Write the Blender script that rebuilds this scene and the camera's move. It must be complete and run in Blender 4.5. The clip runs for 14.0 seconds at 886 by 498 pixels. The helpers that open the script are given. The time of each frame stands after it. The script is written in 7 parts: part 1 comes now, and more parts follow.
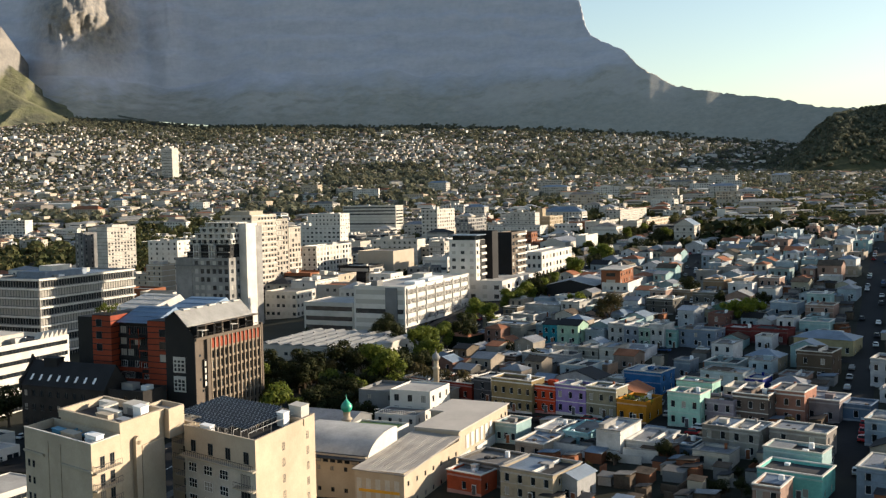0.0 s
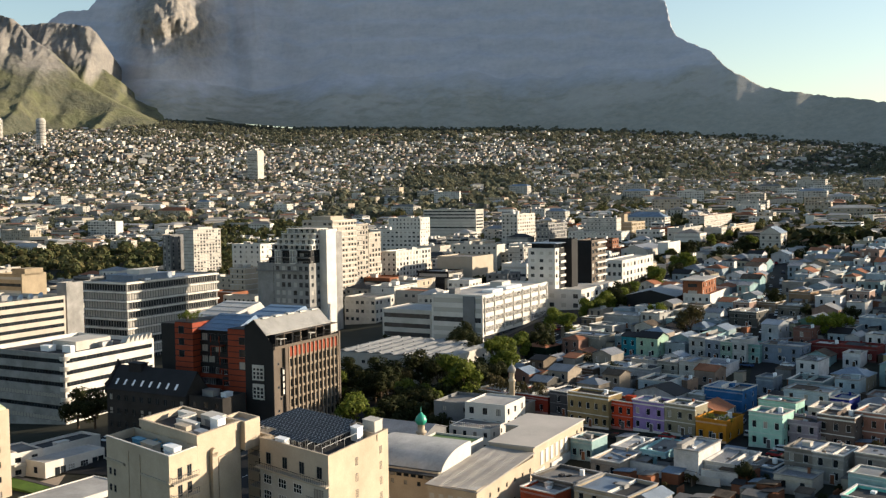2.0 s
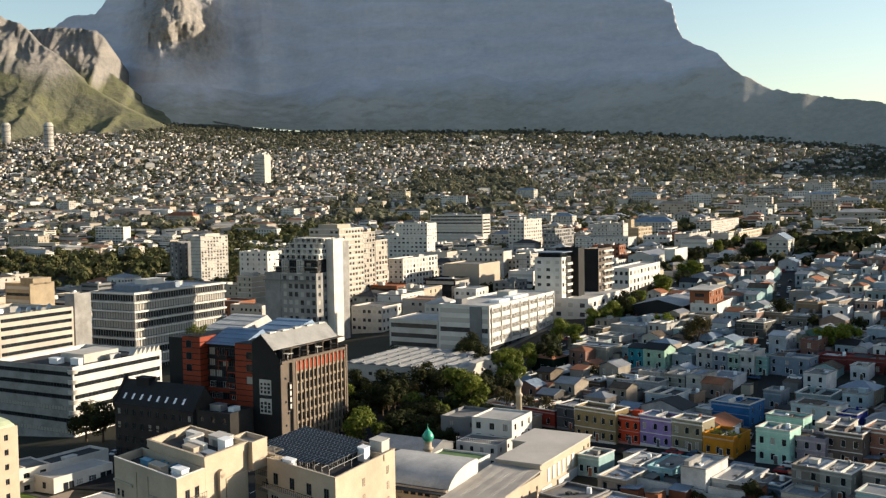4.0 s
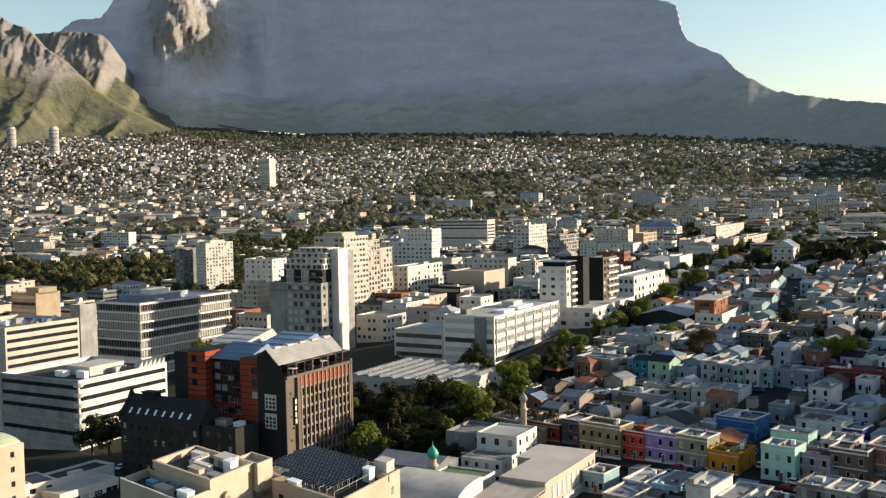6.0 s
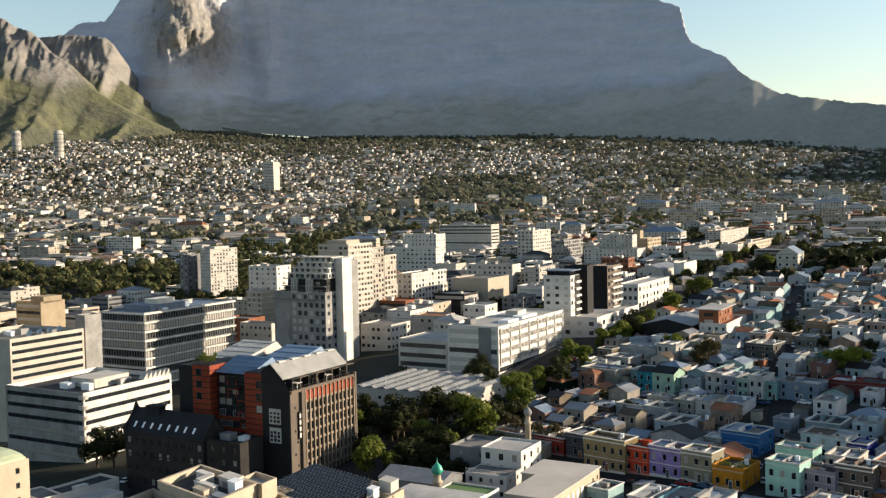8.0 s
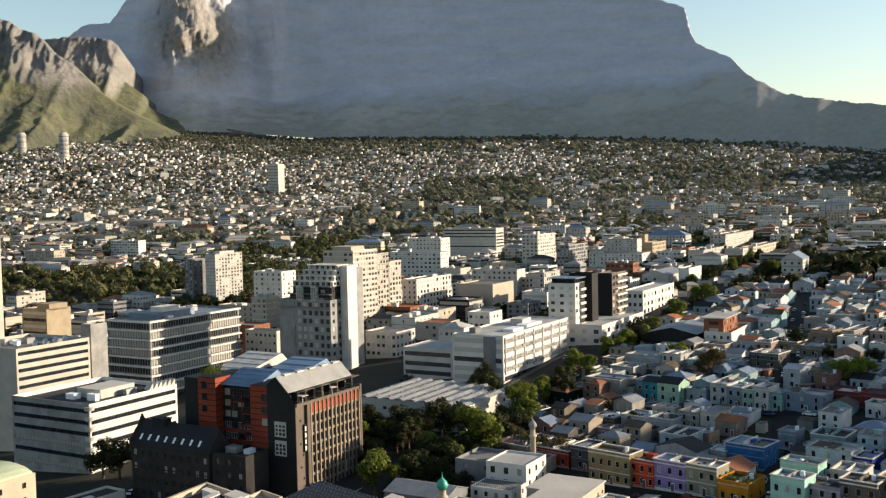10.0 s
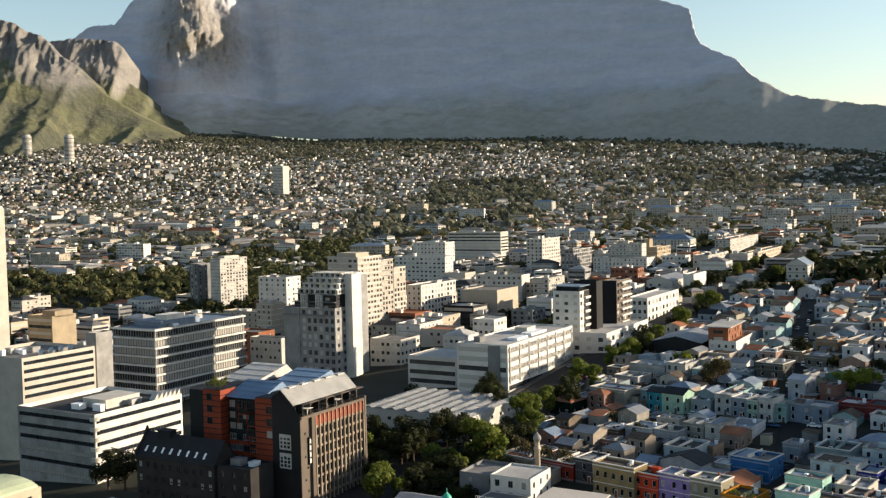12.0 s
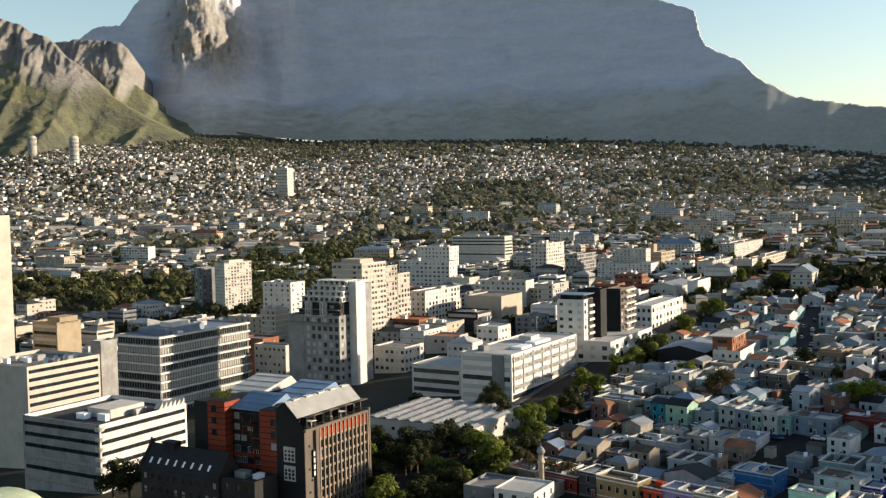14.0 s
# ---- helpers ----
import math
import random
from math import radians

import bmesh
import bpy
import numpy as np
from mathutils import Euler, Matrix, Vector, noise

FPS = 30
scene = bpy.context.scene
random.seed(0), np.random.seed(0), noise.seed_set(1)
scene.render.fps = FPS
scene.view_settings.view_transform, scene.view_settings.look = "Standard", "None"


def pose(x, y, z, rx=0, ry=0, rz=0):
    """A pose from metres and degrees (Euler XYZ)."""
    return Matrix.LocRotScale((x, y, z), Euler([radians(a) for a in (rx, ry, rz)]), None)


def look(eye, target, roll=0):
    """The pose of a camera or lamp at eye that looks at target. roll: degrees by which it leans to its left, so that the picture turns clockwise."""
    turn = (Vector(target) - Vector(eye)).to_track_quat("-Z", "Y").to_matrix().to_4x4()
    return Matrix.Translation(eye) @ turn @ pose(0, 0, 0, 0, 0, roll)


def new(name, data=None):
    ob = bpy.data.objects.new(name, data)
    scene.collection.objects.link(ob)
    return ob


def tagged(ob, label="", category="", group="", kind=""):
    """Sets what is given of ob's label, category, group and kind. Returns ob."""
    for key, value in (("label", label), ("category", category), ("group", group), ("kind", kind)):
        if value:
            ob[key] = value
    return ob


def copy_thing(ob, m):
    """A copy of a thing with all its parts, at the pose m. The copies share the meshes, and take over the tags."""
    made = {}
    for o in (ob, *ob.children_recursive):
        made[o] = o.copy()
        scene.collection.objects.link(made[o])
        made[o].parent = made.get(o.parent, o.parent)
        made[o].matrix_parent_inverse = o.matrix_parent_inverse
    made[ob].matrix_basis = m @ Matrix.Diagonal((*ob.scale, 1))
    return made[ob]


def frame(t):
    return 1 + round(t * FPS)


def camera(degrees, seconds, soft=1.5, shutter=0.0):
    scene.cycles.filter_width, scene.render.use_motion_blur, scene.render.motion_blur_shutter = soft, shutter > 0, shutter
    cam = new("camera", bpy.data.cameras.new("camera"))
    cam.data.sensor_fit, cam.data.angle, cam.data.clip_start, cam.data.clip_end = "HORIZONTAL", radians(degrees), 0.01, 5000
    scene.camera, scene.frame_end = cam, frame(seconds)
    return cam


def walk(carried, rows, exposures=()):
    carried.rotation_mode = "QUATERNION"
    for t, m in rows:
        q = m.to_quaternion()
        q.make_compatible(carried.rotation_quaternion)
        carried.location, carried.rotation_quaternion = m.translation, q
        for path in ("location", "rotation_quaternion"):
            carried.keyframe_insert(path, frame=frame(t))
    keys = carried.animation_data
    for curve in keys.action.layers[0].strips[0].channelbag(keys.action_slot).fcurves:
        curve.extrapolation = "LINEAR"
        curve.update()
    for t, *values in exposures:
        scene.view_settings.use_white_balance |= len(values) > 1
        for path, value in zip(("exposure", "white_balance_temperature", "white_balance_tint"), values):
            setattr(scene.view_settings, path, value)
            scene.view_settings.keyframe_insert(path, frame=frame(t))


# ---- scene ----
cam = camera(47.0, 14.0, soft=1.3)
PATH = [
    (0, (-1.092, -0.583, 67.354), (-0.962, 1.409, 67.238), -1.1),
    (0.1, (-0.7, -0.2, 67.36), (-0.613, 1.796, 67.244), -1.04),
    (0.2, (-0.4, 0.1, 67.38), (-0.352, 2.098, 67.265), -0.98),
    (0.3, (-0.18, 0.35, 67.42), (-0.158, 2.349, 67.306), -0.91),
    (0.4, (-0.05, 0.52, 67.47), (-0.042, 2.518, 67.357), -0.85),
    (0.5, (0.044, 0.643, 67.536), (0.046, 2.64, 67.423), -0.8),
    (1, (0.109, 0.78, 68.379), (0.097, 2.777, 68.266), -0.8),
    (1.5, (0.159, 0.601, 69.299), (0.137, 2.598, 69.187), -0.8),
    (2, (0.22, 0.486, 70.276), (0.191, 2.483, 70.165), -0.8),
    (2.5, (0.272, 0.631, 71.169), (0.239, 2.628, 71.059), -0.8),
    (3, (0.377, 0.546, 72.061), (0.34, 2.543, 71.952), -0.9),
    (5.5, (0.383, 0.179, 76.809), (0.334, 2.176, 76.704), -1.0),
    (6, (0.548, 0.198, 77.742), (0.496, 2.195, 77.638), -1.1),
    (6.5, (0.57, 0.156, 78.675), (0.516, 2.153, 78.572), -1.1),
    (7, (0.598, 0.293, 79.508), (0.542, 2.29, 79.406), -1.1),
    (7.5, (0.667, 0.161, 80.503), (0.609, 2.158, 80.401), -1.2),
    (8, (0.657, 0.182, 81.428), (0.597, 2.178, 81.327), -1.2),
    (10.5, (0.695, -0.09, 86.148), (0.624, 1.907, 86.047), -1.3),
    (11, (0.8, -0.023, 87.021), (0.727, 1.973, 86.921), -1.3),
    (11.5, (0.773, -0.331, 88.067), (0.697, 1.666, 87.967), -1.3),
    (12, (0.799, -0.239, 88.901), (0.721, 1.757, 88.801), -1.3),
    (12.5, (0.736, -0.437, 89.928), (0.656, 1.559, 89.828), -1.2),
    (13, (0.751, -0.457, 90.903), (0.669, 1.539, 90.803), -1.3),
    (13.5, (0.797, -0.589, 91.822), (0.712, 1.406, 91.723), -1.2),
    (14, (0.844, -0.489, 92.627), (0.758, 1.506, 92.528), -1.2),
]
walk(cam, [(t, look(eye, target, roll)) for t, eye, target, roll in PATH])

# ---- light ----
SUN_ANGLE, SUN_HEIGHT = 10.0, 14.5
sun_way = Vector((math.cos(radians(SUN_ANGLE)) * math.cos(radians(SUN_HEIGHT)), math.sin(radians(SUN_ANGLE)) * math.cos(radians(SUN_HEIGHT)), math.sin(radians(SUN_HEIGHT))))
sun_data = bpy.data.lights.new("sun", "SUN")
sun_data.energy, sun_data.angle, sun_data.color = 5.2, radians(0.6), (1.0, 0.84, 0.64)
sun = new("sun", sun_data)
sun.matrix_world = look(sun_way * 2000, (0, 0, 0))
world = bpy.data.worlds.new("sky")
scene.world = world
world.use_nodes = True
wn = world.node_tree.nodes
sky = wn.new("ShaderNodeTexSky")
sky.sky_type, sky.sun_disc = "NISHITA", False
sky.sun_elevation, sky.sun_rotation = radians(SUN_HEIGHT), radians(90 - SUN_ANGLE)
sky.air_density, sky.dust_density, sky.altitude = 1.1, 0.8, 100
sky.ozone_density = 1.1
wn["Background"].inputs[1].default_value = 0.1
world.node_tree.links.new(sky.outputs[0], wn["Background"].inputs[0])
scene.view_settings.exposure = 0.95


# ---- materials ----
def mat(name, color, rough=0.8, var=0.22, big=0.15, fine=3.0, bump=0.15, metal=0.0, dirt=None, obj=0.0):
    """A painted or mineral surface with stains and grain in metres."""
    m = bpy.data.materials.new(name)
    m.use_nodes = True
    nt = m.node_tree
    n, l = nt.nodes, nt.links
    bsdf = n["Principled BSDF"]
    geo = n.new("ShaderNodeNewGeometry")
    a, b = n.new("ShaderNodeTexNoise"), n.new("ShaderNodeTexNoise")
    a.inputs["Scale"].default_value, a.inputs["Detail"].default_value, a.inputs["Roughness"].default_value = big, 6, 0.65
    b.inputs["Scale"].default_value, b.inputs["Detail"].default_value = fine, 4
    l.new(geo.outputs["Position"], a.inputs["Vector"])
    l.new(geo.outputs["Position"], b.inputs["Vector"])
    add = n.new("ShaderNodeMath")
    add.operation = "MULTIPLY_ADD"
    add.inputs[1].default_value = 0.35
    l.new(b.outputs[0], add.inputs[0])
    l.new(a.outputs[0], add.inputs[2])
    ramp = n.new("ShaderNodeMapRange")
    ramp.inputs["From Min"].default_value, ramp.inputs["From Max"].default_value = 0.45, 0.95
    l.new(add.outputs[0], ramp.inputs["Value"])
    mix = n.new("ShaderNodeMix")
    mix.data_type = "RGBA"
    c = Vector(color)
    d = Vector(dirt) if dirt else c * (1 - var * 1.6)
    hi = c * (1 + var * 0.5)
    mix.inputs["A"].default_value = (*d, 1)
    mix.inputs["B"].default_value = (min(hi.x, 0.9), min(hi.y, 0.9), min(hi.z, 0.9), 1)
    l.new(ramp.outputs[0], mix.inputs["Factor"])
    out = mix.outputs["Result"]
    if obj:
        info = n.new("ShaderNodeObjectInfo")
        hsv = n.new("ShaderNodeHueSaturation")
        rr = n.new("ShaderNodeMapRange")
        rr.inputs["To Min"].default_value, rr.inputs["To Max"].default_value = 1 - obj, 1 + obj * 0.5
        l.new(info.outputs["Random"], rr.inputs["Value"])
        l.new(rr.outputs[0], hsv.inputs["Value"])
        l.new(out, hsv.inputs["Color"])
        out = hsv.outputs[0]
    l.new(out, bsdf.inputs["Base Color"])
    bsdf.inputs["Roughness"].default_value, bsdf.inputs["Metallic"].default_value = rough, metal
    if rough >= 0.6:
        bsdf.inputs["Specular IOR Level"].default_value = 0.15
    if bump:
        bp = n.new("ShaderNodeBump")
        bp.inputs["Strength"].default_value, bp.inputs["Distance"].default_value = bump, 0.05
        l.new(b.outputs[0], bp.inputs["Height"])
        l.new(bp.outputs[0], bsdf.inputs["Normal"])
    return m


def palette(name, colors, rough=0.85, leaf=0.0):
    """Many pieces in one mesh, each with a colour of its own out of a palette."""
    m = bpy.data.materials.new(name)
    m.use_nodes = True
    n, l = m.node_tree.nodes, m.node_tree.links
    geo, ramp, noise_tex, mix = n.new("ShaderNodeNewGeometry"), n.new("ShaderNodeValToRGB"), n.new("ShaderNodeTexNoise"), n.new("ShaderNodeMix")
    ramp.color_ramp.interpolation = "CONSTANT"
    els = ramp.color_ramp.elements
    for k, c in enumerate(colors):
        e = els[0] if k == 0 else (els[1] if k == 1 else els.new(k / len(colors)))
        e.position = k / len(colors)
        e.color = (*c, 1)
    noise_tex.inputs["Scale"].default_value, noise_tex.inputs["Detail"].default_value = 0.4, 4
    l.new(geo.outputs["Position"], noise_tex.inputs["Vector"])
    l.new(geo.outputs["Random Per Island"], ramp.inputs["Fac"])
    mix.data_type, mix.blend_type = "RGBA", "MULTIPLY"
    mix.inputs["Factor"].default_value = 0.3
    l.new(ramp.outputs[0], mix.inputs["A"])
    l.new(noise_tex.outputs[0], mix.inputs["B"])
    l.new(mix.outputs["Result"], n["Principled BSDF"].inputs["Base Color"])
    n["Principled BSDF"].inputs["Roughness"].default_value = rough
    n["Principled BSDF"].inputs["Specular IOR Level"].default_value = 0.08
    if leaf:
        thin, both = n.new("ShaderNodeBsdfTranslucent"), n.new("ShaderNodeMixShader")
        l.new(mix.outputs["Result"], thin.inputs["Color"])
        both.inputs[0].default_value = leaf
        l.new(n["Principled BSDF"].outputs[0], both.inputs[1])
        l.new(thin.outputs[0], both.inputs[2])
        l.new(both.outputs[0], n["Material Output"].inputs["Surface"])
    return m


def corrugated(name, color, scale=2.2, rough=0.5, metal=0.0):
    m = mat(name, color, rough, 0.25, 0.2, 2.0, 0.0, metal)
    n, l = m.node_tree.nodes, m.node_tree.links
    tc, wave, bp = n.new("ShaderNodeTexCoord"), n.new("ShaderNodeTexWave"), n.new("ShaderNodeBump")
    wave.inputs["Scale"].default_value = scale
    wave.bands_direction = "X"
    bp.inputs["Strength"].default_value, bp.inputs["Distance"].default_value = 0.5, 0.08
    l.new(tc.outputs["Object"], wave.inputs["Vector"])
    l.new(wave.outputs[0], bp.inputs["Height"])
    l.new(bp.outputs[0], n["Principled BSDF"].inputs["Normal"])
    return m


def glass(name, color=(0.02, 0.025, 0.03), rough=0.08, curtain=(0.3, 0.28, 0.25), share=0.25):
    """Window glass seen from outside; behind some panes a curtain or blind shows."""
    m = mat(name, color, rough, 0.5, 0.3, 0.5, 0.0)
    n, l = m.node_tree.nodes, m.node_tree.links
    bsdf = n["Principled BSDF"]
    bsdf.inputs["IOR"].default_value, bsdf.inputs["Specular IOR Level"].default_value = 1.5, 0.22
    geo, info, add, fr, gt, mx = (n.new("ShaderNodeNewGeometry"), n.new("ShaderNodeObjectInfo"), n.new("ShaderNodeMath"), n.new("ShaderNodeMath"), n.new("ShaderNodeMath"), n.new("ShaderNodeMix"))
    l.new(geo.outputs["Random Per Island"], add.inputs[0])
    l.new(info.outputs["Random"], add.inputs[1])
    fr.operation, gt.operation = "FRACT", "GREATER_THAN"
    l.new(add.outputs[0], fr.inputs[0])
    l.new(fr.outputs[0], gt.inputs[0])
    gt.inputs[1].default_value = 1 - share
    mx.data_type = "RGBA"
    old = bsdf.inputs["Base Color"].links[0].from_socket
    l.new(gt.outputs[0], mx.inputs["Factor"])
    l.new(old, mx.inputs["A"])
    mx.inputs["B"].default_value = (*curtain, 1)
    l.new(mx.outputs["Result"], bsdf.inputs["Base Color"])
    return m


CREAM = mat("cream_plaster", (0.43, 0.36, 0.272), dirt=(0.345, 0.283, 0.212))
WHITE = mat("white_plaster", (0.5, 0.473, 0.425), dirt=(0.35, 0.325, 0.285))
BRIGHT = mat("bright_white_plaster", (0.6, 0.575, 0.53), dirt=(0.45, 0.425, 0.385))
BEIGE = mat("beige_plaster", (0.374, 0.326, 0.258), dirt=(0.336, 0.288, 0.224))
TAN = mat("tan_plaster", (0.34, 0.272, 0.184))
GREY = mat("grey_plaster", (0.185, 0.185, 0.185))
CONCRETE = mat("concrete", (0.293, 0.285, 0.272), 0.9, 0.3)
DARK = mat("dark_grey_cladding", (0.019, 0.019, 0.02), 0.6)
BLACK = mat("black_cladding", (0.014, 0.014, 0.016), 0.6)
BROWN = mat("brown_grey_stone", (0.135, 0.108, 0.086), 0.8)
REDC = mat("red_cladding", (0.25, 0.046, 0.02), 0.6, 0.2)
BRICK = mat("brick", (0.252, 0.102, 0.054), 0.9)
STONE = mat("dark_stone", (0.038, 0.035, 0.033), 0.9, 0.3)
FLAT = mat("flat_roof_screed", (0.2, 0.19, 0.178), 0.9, 0.35, 0.12)
FLATL = mat("light_roof_membrane", (0.41, 0.395, 0.37), 0.8, 0.25, 0.1)
FLATD = mat("dark_roof_felt", (0.0546, 0.0546, 0.0567), 0.9, 0.35, 0.12)
SHEET = corrugated("grey_roof_sheet", (0.19, 0.197, 0.213))
SHEETW = corrugated("white_roof_sheet", (0.468, 0.45, 0.423))
SHEETG = corrugated("pale_grey_roof_sheet", (0.245, 0.242, 0.231))
SHEETB = corrugated("blue_grey_roof_sheet", (0.15, 0.2, 0.265), metal=0.0)
SHEETT = corrugated("warm_grey_roof_sheet", (0.34, 0.31, 0.272), 1.6)
PALE = mat("warm_pale_roof_membrane", (0.476, 0.433, 0.383), 0.8, 0.15, 0.08)
RUST = mat("stained_brown_roof", (0.112, 0.084, 0.0619), 0.9, 0.4, 0.4)
TILE = mat("terracotta_tile", (0.286, 0.116, 0.0612), 0.85, 0.3)
SLATE = mat("dark_slate", (0.021, 0.021, 0.0231), 0.7)
GLASS = glass("window_glass", share=0.14)
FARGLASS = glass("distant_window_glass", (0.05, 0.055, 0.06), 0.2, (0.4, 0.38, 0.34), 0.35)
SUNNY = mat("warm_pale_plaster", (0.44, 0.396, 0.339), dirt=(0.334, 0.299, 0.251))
PILLAR = mat("sandy_stone", (0.25, 0.2, 0.15), 0.8)
FRAME = mat("window_frame_white", (0.7, 0.7, 0.68), 0.5, 0.1)
FRAMED = mat("window_frame_dark", (0.06, 0.06, 0.065), 0.5, 0.1)
METAL = mat("galvanised_metal", (0.398, 0.405, 0.411), 0.4, 0.15, metal=0.6)
WHITEBOX = mat("white_tank_plastic", (0.8, 0.8, 0.79), 0.5, 0.08)
ASPHALT = mat("asphalt", (0.021, 0.021, 0.022), 0.9, 0.3, 0.06, 2.0)
PAVING = mat("paving", (0.09, 0.0855, 0.081), 0.9, 0.3)
PAINT = mat("road_paint", (0.7, 0.7, 0.68), 0.7)
LEAFBED = mat("planting", (0.0392, 0.049, 0.0147), 0.95, 0.5, 0.8, 4.0, 0.6)
BARK = mat("bark", (0.09, 0.065, 0.045), 0.95)


# ---- building helpers ----
TURN = 27.8
AY, AZ = (150, 300, 417, 500, 650, 800, 900, 1000, 1200, 1500, 2189, 2600, 3000, 3400), (0, 3, 6.8, 9, 9, 11, 15, 20, 30, 48, 100, 165, 228, 290)
BY, BS = (150, 300, 400, 600, 800, 1000, 1500, 2200), (0.06, 0.07, 0.1, 0.1, 0.07, 0.055, 0.03, 0)


def ground_z(x, y):
    """Height of the ground: it climbs away from the camera and towards the hill."""
    knoll = 36 * np.interp(-x, (550, 1000), (0, 1)) * np.interp(y, (2150, 2600), (0, 1))
    return float(np.interp(y, AY, AZ) + np.interp(y, BY, BS) * np.clip(x, -270, 270) + knoll)


def city(u, v):
    """World x, y of a place u metres along the main street and v metres across it."""
    a = radians(TURN)
    return u * math.sin(a) + v * math.cos(a), u * math.cos(a) - v * math.sin(a)


def box(bm, x0, x1, y0, y1, z0, z1, mi=0):
    vs = [bm.verts.new(p) for p in ((x0, y0, z0), (x1, y0, z0), (x1, y1, z0), (x0, y1, z0), (x0, y0, z1), (x1, y0, z1), (x1, y1, z1), (x0, y1, z1))]
    for q in ((3, 2, 1, 0), (4, 5, 6, 7), (0, 1, 5, 4), (1, 2, 6, 5), (2, 3, 7, 6), (3, 0, 4, 7)):
        bm.faces.new([vs[i] for i in q]).material_index = mi


def poly(bm, pts, mi=0):
    f = bm.faces.new([bm.verts.new(p) for p in pts])
    f.material_index = mi
    return f


def mesh_of(name, bm, *mats):
    me = bpy.data.meshes.new(name)
    bm.normal_update()
    bm.to_mesh(me)
    bm.free()
    for m in mats:
        me.materials.append(m)
    return me


def part(name, bm, material, parent, label=""):
    mats = material if isinstance(material, (list, tuple)) else (material,)
    ob = new(name, mesh_of(name, bm, *mats) if isinstance(bm, bmesh.types.BMesh) else bm)
    ob.parent = parent
    return tagged(ob, label)


def thing(name, label, category, m, group="", kind=""):
    ob = new(name)
    ob.matrix_world = m
    ob.empty_display_size = 0.5
    return tagged(ob, label, category, group, kind)


MESHES = {}


def window_mesh(w, h, mullions=1, rails=0, frame_m=None, glass_m=None, fr=0.07):
    """A glazed unit in the plane y = 0 facing -y, its lower left corner at the origin."""
    frame_m, glass_m = frame_m or FRAMED, glass_m or GLASS
    key = ("w", round(w, 2), round(h, 2), mullions, rails, frame_m.name, glass_m.name, fr)
    if key not in MESHES:
        bm = bmesh.new()
        poly(bm, ((0, 0.05, 0), (w, 0.05, 0), (w, 0.05, h), (0, 0.05, h)), 1)
        for k in range(mullions + 2):
            x = (w - fr) * k / (mullions + 1)
            box(bm, x, x + fr, 0, 0.05, 0, h)
        for k in range(rails + 2):
            z = (h - fr) * k / (rails + 1)
            box(bm, 0, w, 0.005, 0.05, z, z + fr)
        MESHES[key] = mesh_of("window", bm, frame_m, glass_m)
    return MESHES[key]


def bays(length, n, ww, margin=None):
    """n openings ww wide, evenly spread along a wall."""
    if n <= 0:
        return []
    gap = (length - n * ww) / n if margin is None else (length - 2 * margin - n * ww) / max(n - 1, 1)
    start = gap / 2 if margin is None else margin
    return [(start + k * (ww + gap), start + k * (ww + gap) + ww) for k in range(n)]


def skin(bm, length, z0, z1, rows, cols, t, put):
    """A wall skin t thick with real openings, laid by put(a, b, z0, z1)."""
    z = z0
    for a, b in rows:
        if a > z:
            put(0, length, z, a)
        x = 0
        for c, e in cols:
            if c > x + 0.01:
                put(x, c, a, b)
            x = e
        if x < length - 0.01:
            put(x, length, a, b)
        z = b
    if z < z1:
        put(0, length, z, z1)


def gable(bm, x0, x1, y0, y1, z, rise, along="y", over=0.3, mi=0, thick=0.15):
    """A pitched roof with thickness and closed gable ends."""
    if along == "y":
        xm = (x0 + x1) / 2
        for s, xe in ((-1, x0 - over), (1, x1 + over)):
            zs = z - rise * over / max((x1 - x0) / 2, 0.1)
            p = [(xe, y0 - over, zs), (xe, y1 + over, zs), (xm, y1 + over, z + rise), (xm, y0 - over, z + rise)]
            p = p if s < 0 else p[::-1]
            lo = [bm.verts.new(q) for q in p]
            hi = [bm.verts.new((q[0], q[1], q[2] + thick)) for q in p]
            for f in (lo, hi[::-1], *[(lo[k], hi[k], hi[(k + 1) % 4], lo[(k + 1) % 4]) for k in range(4)]):
                bm.faces.new(f).material_index = mi
        for yy in (y0, y1):
            poly(bm, ((x0, yy, z), (x1, yy, z), (xm, yy, z + rise)), 1)
    else:
        ym = (y0 + y1) / 2
        for s, ye in ((-1, y0 - over), (1, y1 + over)):
            zs = z - rise * over / max((y1 - y0) / 2, 0.1)
            p = [(x0 - over, ye, zs), (x1 + over, ye, zs), (x1 + over, ym, z + rise), (x0 - over, ym, z + rise)]
            p = p if s > 0 else p[::-1]
            lo = [bm.verts.new(q) for q in p]
            hi = [bm.verts.new((q[0], q[1], q[2] + thick)) for q in p]
            for f in (lo, hi[::-1], *[(lo[k], hi[k], hi[(k + 1) % 4], lo[(k + 1) % 4]) for k in range(4)]):
                bm.faces.new(f).material_index = mi
        for xx in (x0, x1):
            poly(bm, ((xx, y0, z), (xx, y1, z), (xx, ym, z + rise)), 1)


